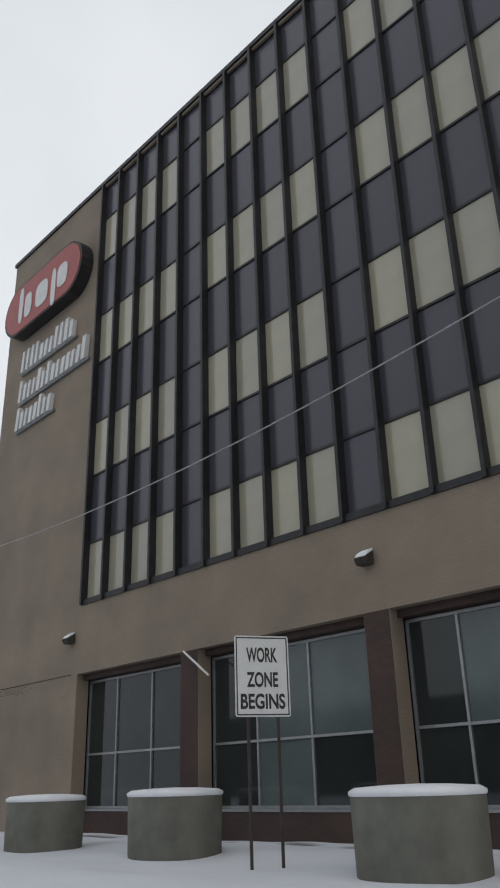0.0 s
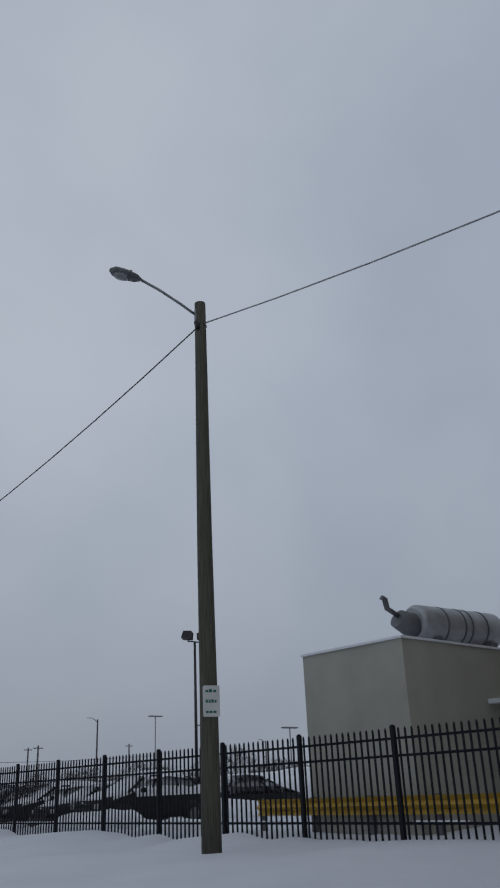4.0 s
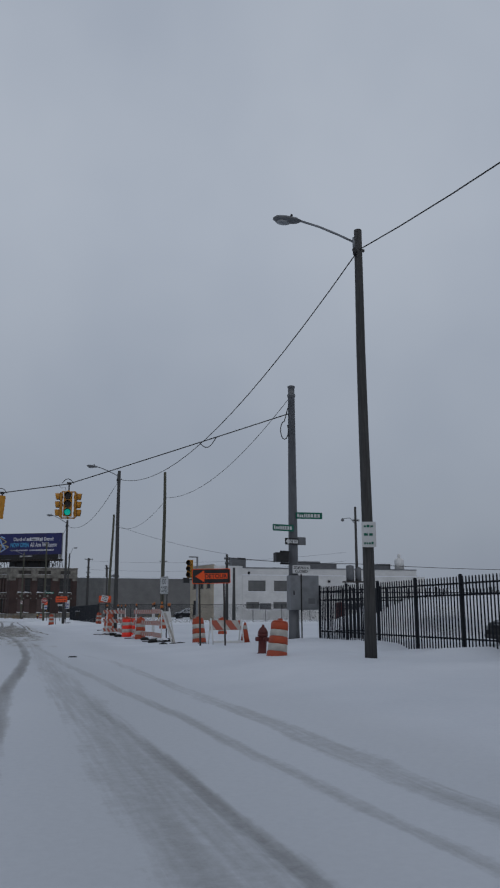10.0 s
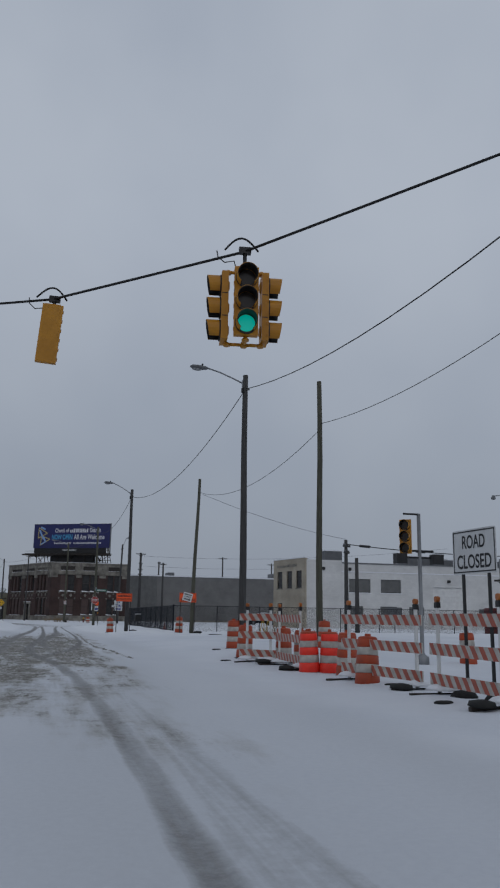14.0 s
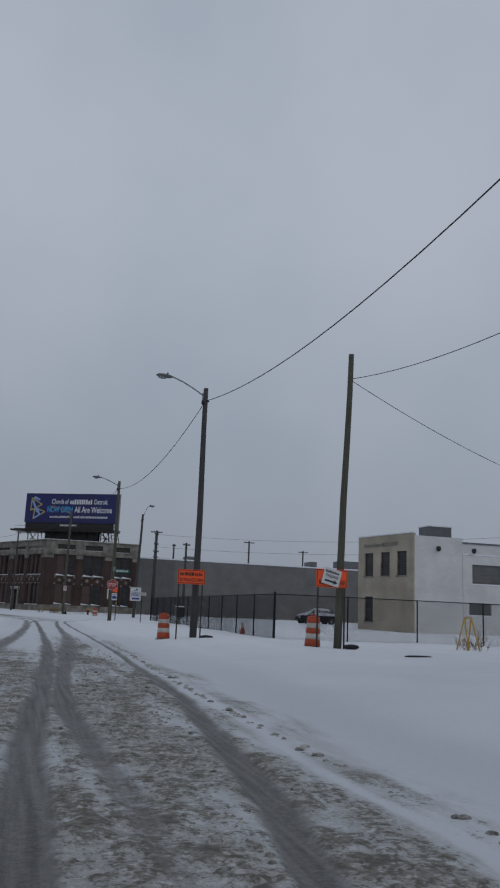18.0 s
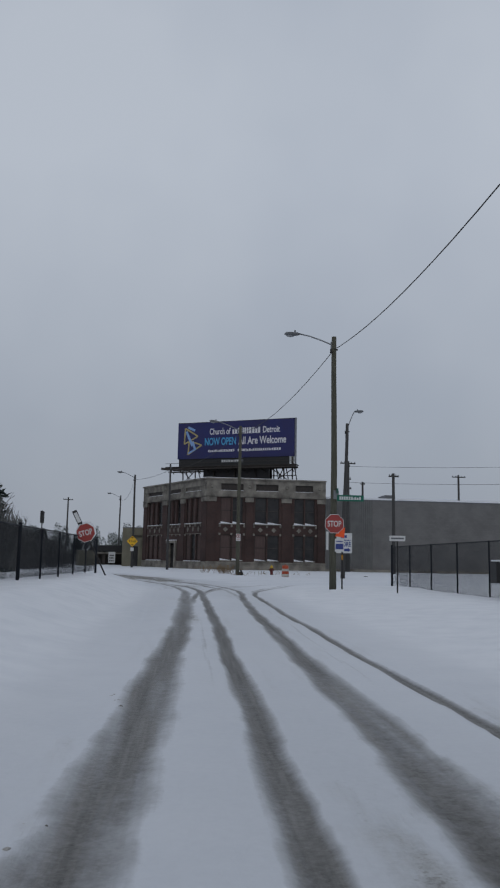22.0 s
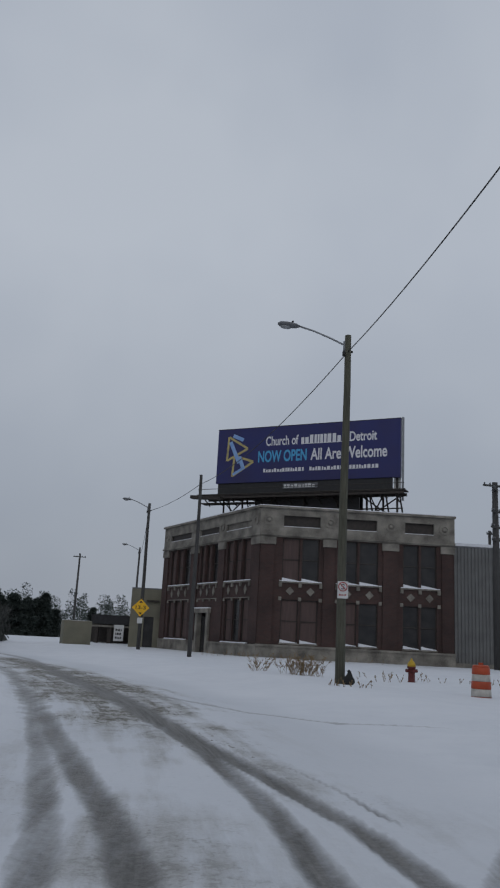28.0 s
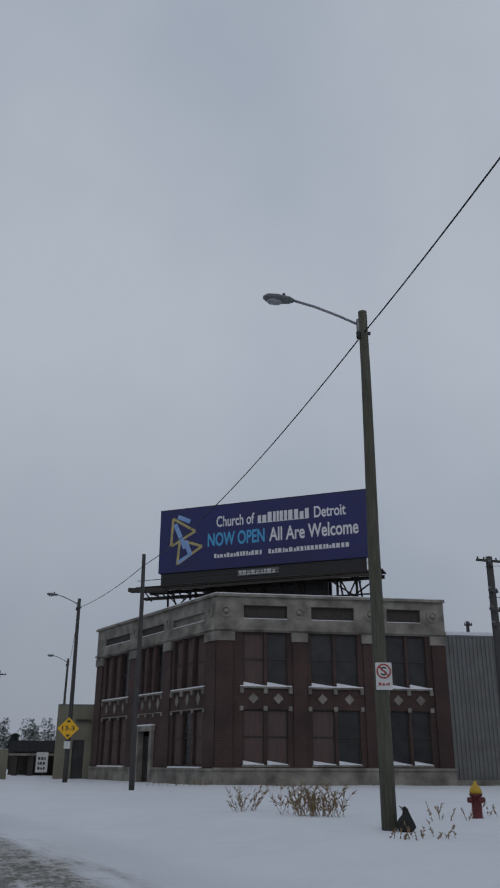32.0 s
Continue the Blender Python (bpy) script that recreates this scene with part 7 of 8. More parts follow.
def right_stop():
    x, y = 5.15, 180.0
    g = gz(x, y)
    T = thing("stop_sign", "red stop sign strapped to a timber pole", "road sign", pose(x, y - 0.2, g))
    S = stop_plate(T, pose(0.02, 0, 2.8 - g))
    part("orange_flag", one(prism, [(0.05, 2.3 - g), (0.42, 2.24 - g), (0.46, 2.66 - g), (0.2, 2.6 - g)], 0.014, 0.022), M_SIGNORANGE, T, "orange flag")
    part("white_strip", one(box, -0.31, -0.22, 0.0, 0.012, 1.75 - g, 2.48 - g), M_SIGNWHITE, T, "narrow white sign edge")
    q = part("blue_sign", board(0.04, 0.42, 1.68 - g, 2.2 - g, 0.01, 0.002, 0.03), M_SIGNWHITE, T, "small white sign with a blue panel")
    part("blue_panel", one(box, 0.07, 0.39, -0.003, 0.001, 1.78 - g, 2.0 - g), M_BLUE, q)
    part("sign_bar", one(box, 0.1, 0.36, -0.003, 0.001, 2.07 - g, 2.11 - g), M_BLUE, q)
    part("bracket", one(box, -0.08, 0.08, 0.012, 0.03, 2.6 - g, 3.0 - g), M_GALV, T)
    T2 = thing("street_name_sign", "green street name sign with white bars", "road sign", pose(x, y - 0.2, g))
    b = part("blade", board(0.12, 1.22, 3.72 - g, 3.97 - g, 0.01, 0, 0.03), M_SIGNGREEN, T2)
    bm = bmesh.new()
    bars(bm, 0.22, 1.12, 3.78 - g, 3.91 - g, 10, -0.002, 5, 0.3, 0.003)
    part("sign_bar", bm, M_SIGNWHITE, b)
    part("cross_blade", one(box, 0.1, 0.12, -0.3, 0.35, 4.02 - g, 4.22 - g), M_SIGNGREEN, T2)
    part("clamp", one(box, -0.02, 0.2, 0.012, 0.03, 3.8 - g, 4.15 - g), M_GALV, T2)
    T3 = thing("delineator_post", "thin dark steel sign post", "post", at(5.6, 180.4))
    part("post", one(box, -0.03, 0.03, -0.02, 0.02, -0.2, 2.05), M_BLACK, T3)
    part("reflector", one(box, -0.035, 0.035, -0.03, -0.021, 1.2, 1.4), M_YELLOW, T3)


def store_sign():
    T = thing("store_sign", "white store sign with a blue arrow on a timber pole", "sign", at(9.62, 200.6) @ Matrix.Diagonal((0.85, 1, 0.85, 1)))
    b = part("sign_board", board(-0.65, 0.6, 1.95, 3.5, 0.02, 0), M_SIGNWHITE, T)
    part("lettering", words("STORE", -0.52, 0.5, 2.46, 2.82, bold=0.035), M_BLUE, b)
    part("arrow", one(prism, [(0.5, 2.2), (0.26, 2.38), (0.26, 2.3), (-0.42, 2.3), (-0.42, 2.1), (0.26, 2.1), (0.26, 2.02)], -0.006, -0.001), M_BLUE, b)
    bm = bmesh.new()
    bars(bm, -0.52, 0.5, 2.9, 3.0, 10, -0.002, 2, 0.3, 0.003)
    box(bm, -0.25, 0.0, -0.006, -0.001, 3.1, 3.16)
    box(bm, 0.0, 0.2, -0.006, -0.001, 3.14, 3.34)
    part("sign_bar", bm, M_BLUE, b)
    part("back_strap", one(box, -0.1, 0.1, 0.02, 0.1, 2.4, 3.0), M_GALV, T)


def clearance_sign():
    T = thing("clearance_sign", "yellow diamond clearance sign reading 13-3", "road sign", pose(-6.9, 239.95, 0))
    b = part("diamond", one(prism, [(-0.62, 3.1), (0, 3.72), (0.62, 3.1), (0, 2.48)], 0, 0.01), M_SIGNYELLOW, T)
    part("lettering", words("13-3", -0.36, 0.36, 2.98, 3.24), M_BLACK, b)
    for z, s in ((3.5, 1), (2.7, -1)):
        part("pointer", one(prism, [(-0.13, z - 0.06 * s), (0.13, z - 0.06 * s), (0, z + 0.1 * s)], -0.005, -0.001), M_BLACK, b)
    part("strap", one(box, -0.1, 0.1, 0.01, 0.06, 2.9, 3.3), M_GALV, T)
    part("small_plate", board(-0.18, 0.18, 2.0, 2.4, 0.01, 0, 0.02), M_SIGNWHITE, T)


def no_stopping_sign():
    g = gz(2.87, 205.2)
    T = thing("no_stopping_sign", "white no stopping sign with red ring on a pole", "road sign", pose(2.87, 205.04, 0, 0, 0, -6))
    b = part("plate", board(-0.155, 0.155, 2.6, 3.1, 0.01, 0, 0.02), M_SIGNWHITE, T)
    bm = one(ring_plate, 0, 2.94, 0.14, 0.14, 0.79, -0.005, -0.001)
    part("red_slash", one(prism, [(-0.1, 3.02), (-0.08, 3.04), (0.1, 2.86), (0.08, 2.84)], -0.0065, -0.0051), M_RED, b)
    part("red_ring", bm, M_RED, b)
    part("lettering", words("S", -0.055, 0.055, 2.86, 3.02, -0.0012), M_BLACK, b)
    bm = bmesh.new()
    bars(bm, -0.11, 0.11, 2.68, 2.73, 4, -0.002, 2, 0.3, 0.003)
    part("sign_bar", bm, M_RED, b)
    bag = one(lathe, [(0.15, 0), (0.2, 0.09), (0.19, 0.18), (0.15, 0.28), (0.09, 0.36), (0.05, 0.42), (0.08, 0.48)], 14, sy=0.8)
    for v in bag.verts:
        v.co *= 1 + 0.28 * noise.noise(v.co * 14)
    solid("rubbish_bag", bag, M_RUBBER, "black rubbish bag against a pole", "bag", pose(3.1, 204.95, gz(3.1, 205) - 0.02) @ Matrix.Diagonal((0.78, 0.8, 0.85, 1)))


left_stop()
right_stop()
store_sign()
clearance_sign()
no_stopping_sign()


def crossarm_pole(x, y, top, arms, lab="timber utility pole with crossarms", thick=1.0):
    T = thing("utility_pole", lab, "utility pole", at(x, y))
    part("pole", one(rod, (0, 0, -0.3), (0, 0, top), 0.19 * thick, 0.13 * thick, 10), M_WOOD, T)
    for i, (dz, w, ang) in enumerate(arms):
        a = part("crossarm", one(box, -w, w, -0.06, 0.06, -0.06, 0.06), M_WOOD, T, m=pose(0, -0.14, top - dz, 0, 0, ang))
        for s in (-0.9, -0.45, 0.45, 0.9):
            part("insulator", one(lathe, [(0.03, 0.06), (0.05, 0.1), (0.05, 0.16), (0.02, 0.2)], 8, at=(s * w, 0, 0)), M_GREYSTEEL, a)
    return T


crossarm_pole(15.95, 231.5, 11.6, ((0.25, 0.85, 12), (0.5, 0.6, 62), (1.9, 0.42, 38), (2.9, 0.5, 38), (3.7, 0.42, 38)), thick=1.4)
crossarm_pole(34.9, 252.0, 12.8, ((0.3, 0.9, 0),))
crossarm_pole(22.0, 252.0, 11.5, ((0.3, 0.3, 0),))
crossarm_pole(48.0, 262.0, 12.5, ((0.3, 0.9, 0),))
crossarm_pole(22.2, 150.0, 7.0, ((0.5, 0.4, 30), (1.0, 0.3, 30)), "short timber pole carrying cables")
crossarm_pole(-23.0, 300.0, 12.0, ((0.5, 0.9, 20),))


def transformer_pole():
    T = crossarm_pole(38.0, 152.0, 12.9, ((1.6, 0.5, 20),), "timber pole with a transformer platform and lamp")
    d = part("platform", one(box, -1.6, 2.0, -0.5, 0.5, 4.3, 4.45), M_RUST, T, "steel transformer platform")
    for x, w, h in ((-1.3, 0.9, 1.7), (-0.2, 0.7, 1.5), (0.8, 0.7, 1.2)):
        part("transformer", one(lathe, [(w / 2, 0), (w / 2, h), (0.1, h + 0.1)], 12, at=(x + w / 2, 0, 4.45)), M_GREYSTEEL, d)
    for x in (-1.5, 1.9):
        part("strut", one(rod, (x, 0, 4.3), (0, 0, 3.0), 0.05), M_RUST, d)
    arm = part("lamp_arm", one(tube, [(0, 0, 10.9), (-0.7, 0, 11.6), (-1.5, 0, 11.5)], 0.04), M_GALV, T)
    part("lamp_head", one(lathe, [(0.06, 0.2), (0.2, 0.0), (0.18, -0.15), (0.03, -0.2)], 10, at=(-1.6, 0, 11.35)), M_GREYSTEEL, arm)


transformer_pole()
cable("overhead_cable", (22.2, 149.8, 6.9), (38.0, 151.9, 6.6), 0.035, 0.003)
crossarm_pole(22.75, 149.2, 5.6, (), "short grey timber stub pole")
cable("overhead_cable", (38.0, 152.0, 6.6), (90, 158.0, 7.2), 0.03, 0.0008)
cable("overhead_cable", (15.7, 231.5, 11.3), (60, 205, 12), 0.014, 0.0015)
cable("overhead_cable", (15.7, 231.5, 9.6), (60, 205, 10.4), 0.014, 0.0015)
crossarm_pole(18.6, 222.7, 9.5, ((0.3, 0.5, 10),), "slim dark timber utility pole")


def lot_lights():
    for x, y, top in ((83.2, 148.3, 12.7), (78.6, 110.9, 8.2)):
        T = thing("parking_light", "tall slim parking lot light with a flat head", "light pole", at(x, y), "parking lot lights")
        part("pole", one(rod, (0, 0, -0.3), (0, 0, top), 0.1, 0.07, 8), M_GREYSTEEL, T)
        part("head", one(box, -1.3, 1.3, -0.3, 0.3, top, top + 0.18), M_GREYSTEEL, T)
    for x, y, top, lab in ((69.9, 145.1, 11.8, True), (55.6, 136.9, 7.5, False), (63.6, 155.4, 8.3, False), (82.4, 155, 8.8, False), (110, 150, 9, True), (64.1, 111.6, 8.8, False)):
        T = thing("utility_pole", "distant timber pole beyond the parking lot", "utility pole", at(x, y))
        part("pole", one(rod, (0, 0, -0.3), (0, 0, top), 0.16, 0.11, 8), M_WOOD, T)
        if lab:
            part("lamp_arm", one(tube, [(0, 0, top - 0.4), (-1.0, 0, top + 0.2), (-1.9, 0, top + 0.2)], 0.05), M_GREYSTEEL, T)
        else:
            part("crossarm", one(box, -0.7, 0.7, -0.06, 0.06, top - 0.4, top - 0.28), M_WOOD, T)


lot_lights()

# ---- chain-link fence ----


def chain_link(name, pts, h, label, mesh_step=0.09, base=0.12):
    T = thing(name, label, "fence")
    for (x0, y0), (x1, y1) in zip(pts, pts[1:]):
        L = math.hypot(x1 - x0, y1 - y0)
        ang = math.degrees(math.atan2(y1 - y0, x1 - x0))
        n = max(1, round(L / 3.2))
        m = pose(x0, y0, base, 0, 0, ang)
        for i in range(n + 1):
            r = 0.055 if i == 0 else 0.032
            part("post", one(rod, (L * i / n, 0, -0.3), (L * i / n, 0, h + (0.06 if i == 0 else 0)), r, r, 8), M_FENCE, T, m=m)
        part("top_rail", one(rod, (0, 0, h - 0.03), (L, 0, h - 0.03), 0.022, 0.022, 6), M_FENCE, T, m=m)
        bm = bmesh.new()
        k = int((L + h) / mesh_step)
        for i in range(k):
            for s in (1, -1):
                u0 = i * mesh_step - (h if s == 1 else 0)
                a, za, b, zb = u0, 0.05, u0 + h - 0.1, h - 0.05
                if a < 0:
                    za, a = za - a, 0.0
                if b > L:
                    zb, b = zb - (b - L), L
                if b <= a:
                    continue
                if s == -1:
                    za, zb = h - za, h - zb
                rod(bm, (a, 0, za), (b, 0, zb), 0.003, 0.003, 3, caps=False)
        tagged(part("wire_mesh", bm, M_FENCE, T, m=m), kind="stuff")


chain_link("chain_link_fence", [(9.1, 186.0), (9.05, 151.0), (42.0, 152.0)], 1.95, "black chain-link fence round the yard", 0.06)
chain_link("verge_fence", [(-5.1, 187.2), (-5.7, 172.0), (-6.2, 156.0)], 1.62, "rusty chain-link fence on the snowy verge", 0.07, 0.58)
T = thing("sign_back", "dark sign seen edge-on on a post", "road sign", at(-10.0, 200.0))
part("post", one(box, -0.03, 0.03, 0, 0.05, -0.3, 3.9), M_BLACK, T)
part("plate", one(box, -0.06, 0.06, -0.4, 0.4, 3.1, 3.85), M_BLACK, T)
T = thing("utility_box", "black utility box on a post beside the chain-link fence", "utility box", at(8.85, 171.6))
part("post", one(box, -0.03, 0.03, -0.03, 0.03, -0.3, 0.6), M_BLACK, T)
part("box", one(box, -0.28, 0.28, -0.25, 0.25, 0.5, 1.15), M_BLACK, T)
part("snow_cap", one(box, -0.26, 0.26, -0.23, 0.23, 1.151, 1.2), M_SNOW, T)
for x0, x1, z0, z1 in ((26.5, 27.8, 1.5, 2.16), (36.85, 38.15, 1.4, 2.06), (39.8, 40.7, 1.36, 2.04)):
    T = thing("fence_placard", "grey placard on a post behind the chain-link fence", "sign", at((x0 + x1) / 2, 152.2))
    part("post", one(box, -0.03, 0.03, 0, 0.04, -0.3, z0), M_GREYSTEEL, T)
    part("plate", board(x0 - (x0 + x1) / 2, x1 - (x0 + x1) / 2, z0 - 0.12, z1 - 0.12, 0.02, -0.02), M_GREYSTEEL, T)
T = thing("fence_notice", "narrow white notice on a dark post by the chain-link fence", "sign", at(7.07, 177.2))
part("post", one(box, -0.025, 0.025, 0, 0.04, -0.3, 1.95), M_BLACK, T)
b = part("plate", board(-0.3, 0.3, 1.93, 2.13, 0.01, -0.012, 0.02), M_SIGNWHITE, T)
part("plate_bar", one(box, -0.24, 0.24, -0.016, -0.013, 2.0, 2.06), M_GREYSTEEL, b)
T = thing("red_cabinet", "dull red upright cabinet in the yard", "cabinet", at(36.25, 153.0))
part("body", one(box, -0.42, 0.42, -0.4, 0.4, -0.1, 2.0), M_HYDRED, T)
part("roof", one(prism, [(-0.45, 2.0), (0.45, 2.0), (0.3, 2.12), (-0.3, 2.12)], -0.43, 0.43), M_HYDRED, T)
part("door", one(box, -0.34, 0.34, -0.43, -0.402, 0.05, 1.9), M_HYDRED, T)

# ---- parked cars ----


def car(m, lab, paint=None, group="parked cars behind the fence"):
    T = thing("parked_car", lab, "car", m, group)
    body = bmesh.new()
    # half sections across the car, nose first: x, half width at sill and at shoulder, sill, shoulder and deck heights
    secs = [(-2.32, 0.62, 0.6, 0.42, 0.66, 0.74), (-2.2, 0.8, 0.78, 0.34, 0.76, 0.88), (-1.9, 0.87, 0.85, 0.3, 0.84, 0.97), (-1.1, 0.9, 0.88, 0.28, 0.92, 1.06), (-0.2, 0.9, 0.88, 0.27, 0.95, 1.07), (0.9, 0.9, 0.88, 0.27, 0.97, 1.08), (1.8, 0.88, 0.86, 0.3, 0.98, 1.1), (2.2, 0.8, 0.78, 0.36, 0.92, 1.04), (2.32, 0.66, 0.62, 0.46, 0.78, 0.86)]
    rings = []
    for x, w0, w1, z0, z1, z2 in secs:
        half = [(w0 * 0.94, z0), (w0, z0 + 0.14), (w0 * 1.01, z1 - 0.16), (w1, z1), (w1 * 0.82, z2 - 0.02), (w1 * 0.4, z2)]
        rings.append([body.verts.new((x, y, z)) for y, z in half] + [body.verts.new((x, -y, z)) for y, z in half[::-1]])
    for p, q in zip(rings, rings[1:]):
        for i in range(12):
            body.faces.new((p[i], p[(i + 1) % 12], q[(i + 1) % 12], q[i]))
    body.faces.new(rings[0])
    body.faces.new(rings[-1][::-1])
    for f in body.faces:
        f.smooth = True
    part("body", body, paint or M_CARPAINT, T)
    bm = bmesh.new()
    low = [(-1.15, 0.74), (-0.3, 0.8), (0.9, 0.8), (1.95, 0.72)]
    top = [(-0.42, 0.56), (0.1, 0.62), (0.9, 0.62), (1.5, 0.56)]
    lo = [bm.verts.new((x, s * w, 1.05)) for s in (1, -1) for x, w in (low if s > 0 else low[::-1])]
    hi = [bm.verts.new((x, s * w, 1.5)) for s in (1, -1) for x, w in (top if s > 0 else top[::-1])]
    for i in range(8):
        bm.faces.new((lo[i], lo[(i + 1) % 8], hi[(i + 1) % 8], hi[i]))
    bm.faces.new(hi)
    bm.faces.new(lo[::-1])
    part("cabin", bm, M_CARGLASS, T, "cabin with snow-dusted glass")
    part("roof", one(lathe, [(0.97, 1.49), (1.0, 1.52), (0.9, 1.57), (0.3, 1.6)], 20, at=(0.52, 0, 0), sx=1.02, sy=0.64, power=4), paint or M_CARPAINT, T)
    for (x0, w0), (x1, w1) in zip(low, top):
        for s in (1, -1):
            part("pillar", one(rod, (x0, s * (w0 + 0.005), 1.06), (x1, s * (w1 + 0.005), 1.5), 0.045, 0.04, 6), paint or M_CARPAINT, T)
    for y in (-0.96, 0.96):
        part("mirror", one(lathe, [(0.02, 1.04), (0.11, 1.07), (0.11, 1.18), (0.02, 1.2)], 8, at=(-0.72, y, 0), sx=0.7), paint or M_CARPAINT, T)

    def drift(name, label, pts, seed, drop=0.16):
        """A rounded blanket of snow over the given grid of heights."""
        bm = bmesh.new()
        rows = []
        for x, w, z in pts:
            row = []
            for j in range(7):
                v = j / 3 - 1
                lump = 0.03 * noise.noise(Vector((x * 2 + seed, v * 2, 0)))
                row.append(bm.verts.new((x, v * w, z - drop * abs(v) ** 3 + lump)))
            rows.append(row)
        for p, q in zip(rows, rows[1:]):
            for j in range(6):
                f = bm.faces.new((p[j], p[j + 1], q[j + 1], q[j]))
                f.smooth = True
        bmesh.ops.solidify(bm, geom=list(bm.faces), thickness=0.09)
        part(name, bm, M_SNOW, T, label)
    drift("roof_snow", "thick snow on the roof", [(-0.52, 0.6, 1.52), (-0.3, 0.7, 1.68), (0.5, 0.72, 1.75), (1.3, 0.7, 1.68), (1.58, 0.6, 1.52)], 1, 0.24)
    drift("hood_snow", "thick snow on the bonnet", [(-2.28, 0.62, 0.8), (-2.1, 0.8, 0.98), (-1.6, 0.86, 1.13), (-1.15, 0.84, 1.2), (-0.8, 0.7, 1.4), (-0.45, 0.62, 1.6)], 2, 0.2)
    drift("boot_snow", "snow on the tail", [(1.45, 0.6, 1.56), (1.85, 0.76, 1.28), (2.1, 0.8, 1.18), (2.28, 0.7, 1.0)], 3, 0.2)
    for s in (1, -1):
        bm = bmesh.new()
        rows = []
        for i in range(13):
            x = -1.0 + 2.9 * i / 12
            up = 0.14 + 0.12 * noise.noise(Vector((x * 1.7, s * 3.0, 0)))
            rows.append([bm.verts.new((x, s * (y + 0.02), z)) for y, z in ((0.9, 0.93), (0.9, 1.02), (0.83, 1.06 + up * 0.4), (0.72, 1.08 + up))])
        for p, q in zip(rows, rows[1:]):
            for j in range(3):
                bm.faces.new((p[j], p[j + 1], q[j + 1], q[j])).smooth = True
        bmesh.ops.solidify(bm, geom=list(bm.faces), thickness=0.03)
        part("side_snow", bm, M_SNOW, T, "snow stuck along the side windows")
    for x in (-1.42, 1.42):
        for y in (-0.86, 0.86):
            part("wheel_arch", one(rod, (x, y - 0.05, 0.36), (x, y + 0.05, 0.36), 0.4, 0.4, 18), M_BLACK, T)
            w = part("wheel", one(rod, (x, y - 0.11, 0.33), (x, y + 0.11, 0.33), 0.33, 0.33, 18), M_RUBBER, T)
            part("rim", one(rod, (x, y - 0.115, 0.33), (x, y + 0.115, 0.33), 0.2, 0.2, 12), M_GREYSTEEL, w)
    for y in (-0.6, 0.6):
        part("headlight", one(lathe, [(0.02, -0.09), (0.1, -0.06), (0.1, 0.06), (0.02, 0.09)], 10, at=(-2.24, y, 0.7), sy=1.5), M_LIGHTLENS, T)
        part("tail_light", one(box, 2.2, 2.3, y - 0.1, y + 0.1, 0.72, 0.9), M_HYDRED, T)
    part("grille", one(box, -2.345, -2.3, -0.4, 0.4, 0.5, 0.68), M_BLACK, T)
    part("bumper", one(lathe, [(0.02, 0.34), (0.84, 0.36), (0.86, 0.48), (0.02, 0.5)], 20, at=(-2.14, 0, 0), sx=0.3, power=3), M_BLACK, T)
    return T


first = car(at(15.4, 53.0, 4, -0.12), "dark parked car covered in snow")
car(at(30.0, 204.0, 5), "dark parked car under snow in the yard", None, "")
rnd_cars = random.Random(12)
for row_x, turn, spots in ((15.4, 0, (55.6, 58.3, 62.4, 65.9, 68.6, 71.7, 74.9, 78.2, 81.1, 84.0, 87.0)), (24.0, 180, (57.0, 60.1, 66.0, 69.2, 75.4, 78.5, 84.0, 87.2)), (33.0, 0, (62.0, 68.0, 71.0, 80.0, 86.0))):
    for y in spots:
        x = row_x + rnd_cars.uniform(-0.5, 0.5)
        copy_thing(first, pose(x, y, gz(x, y) - 0.12, 0, 0, turn + rnd_cars.uniform(-9, 9)) @ Matrix.Diagonal((rnd_cars.uniform(0.94, 1.02), rnd_cars.uniform(0.95, 1.04), rnd_cars.uniform(0.84, 0.98), 1)))


def snow_pile(x, y, rx, ry, h, seed):
    bm = bmesh.new()
    bmesh.ops.create_icosphere(bm, subdivisions=4, radius=1.0)
    for v in bm.verts:
        n = noise.noise(v.co * 1.8 + Vector((seed, 0, 0))) * 0.28 + noise.noise(v.co * 5 + Vector((seed, 3, 0))) * 0.09
        v.co = Vector((v.co.x * rx, v.co.y * ry, max(-0.2, v.co.z) * h)) * (1 + n)
    for f in bm.faces:
        f.smooth = True
    solid("snow_pile", bm, M_SNOW, "ploughed heap of snow behind the fence", "snow pile", pose(x, y, 0.1))


snow_pile(17.5, 97.0, 5.0, 4.5, 1.9, 1)
snow_pile(27.0, 72.0, 4.0, 9.0, 1.5, 2)
snow_pile(13.2, 52.0, 1.2, 3.0, 0.7, 3)
snow_pile(31.0, 95.0, 6.0, 6.0, 1.7, 4)
for i, (x, y, rx, ry, h) in enumerate(((20.0, 56, 1.2, 6.0, 0.8), (20.2, 68, 1.2, 7.0, 0.9), (20.0, 81, 1.3, 6.0, 0.8), (30, 60, 2.5, 9.0, 1.9), (12.9, 58, 0.8, 2.2, 0.42), (12.8, 62, 0.8, 2.0, 0.4), (12.8, 70, 0.8, 2.5, 0.35), (12.8, 79, 0.8, 2.5, 0.4), (12.6, 66, 0.8, 2.2, 0.36), (12.7, 74.5, 0.9, 2.6, 0.34), (29.5, 84, 2.5, 6.0, 1.6), (12.6, 47, 0.8, 2.2, 0.5))):
    snow_pile(x, y, rx, ry, h, 10 + i)

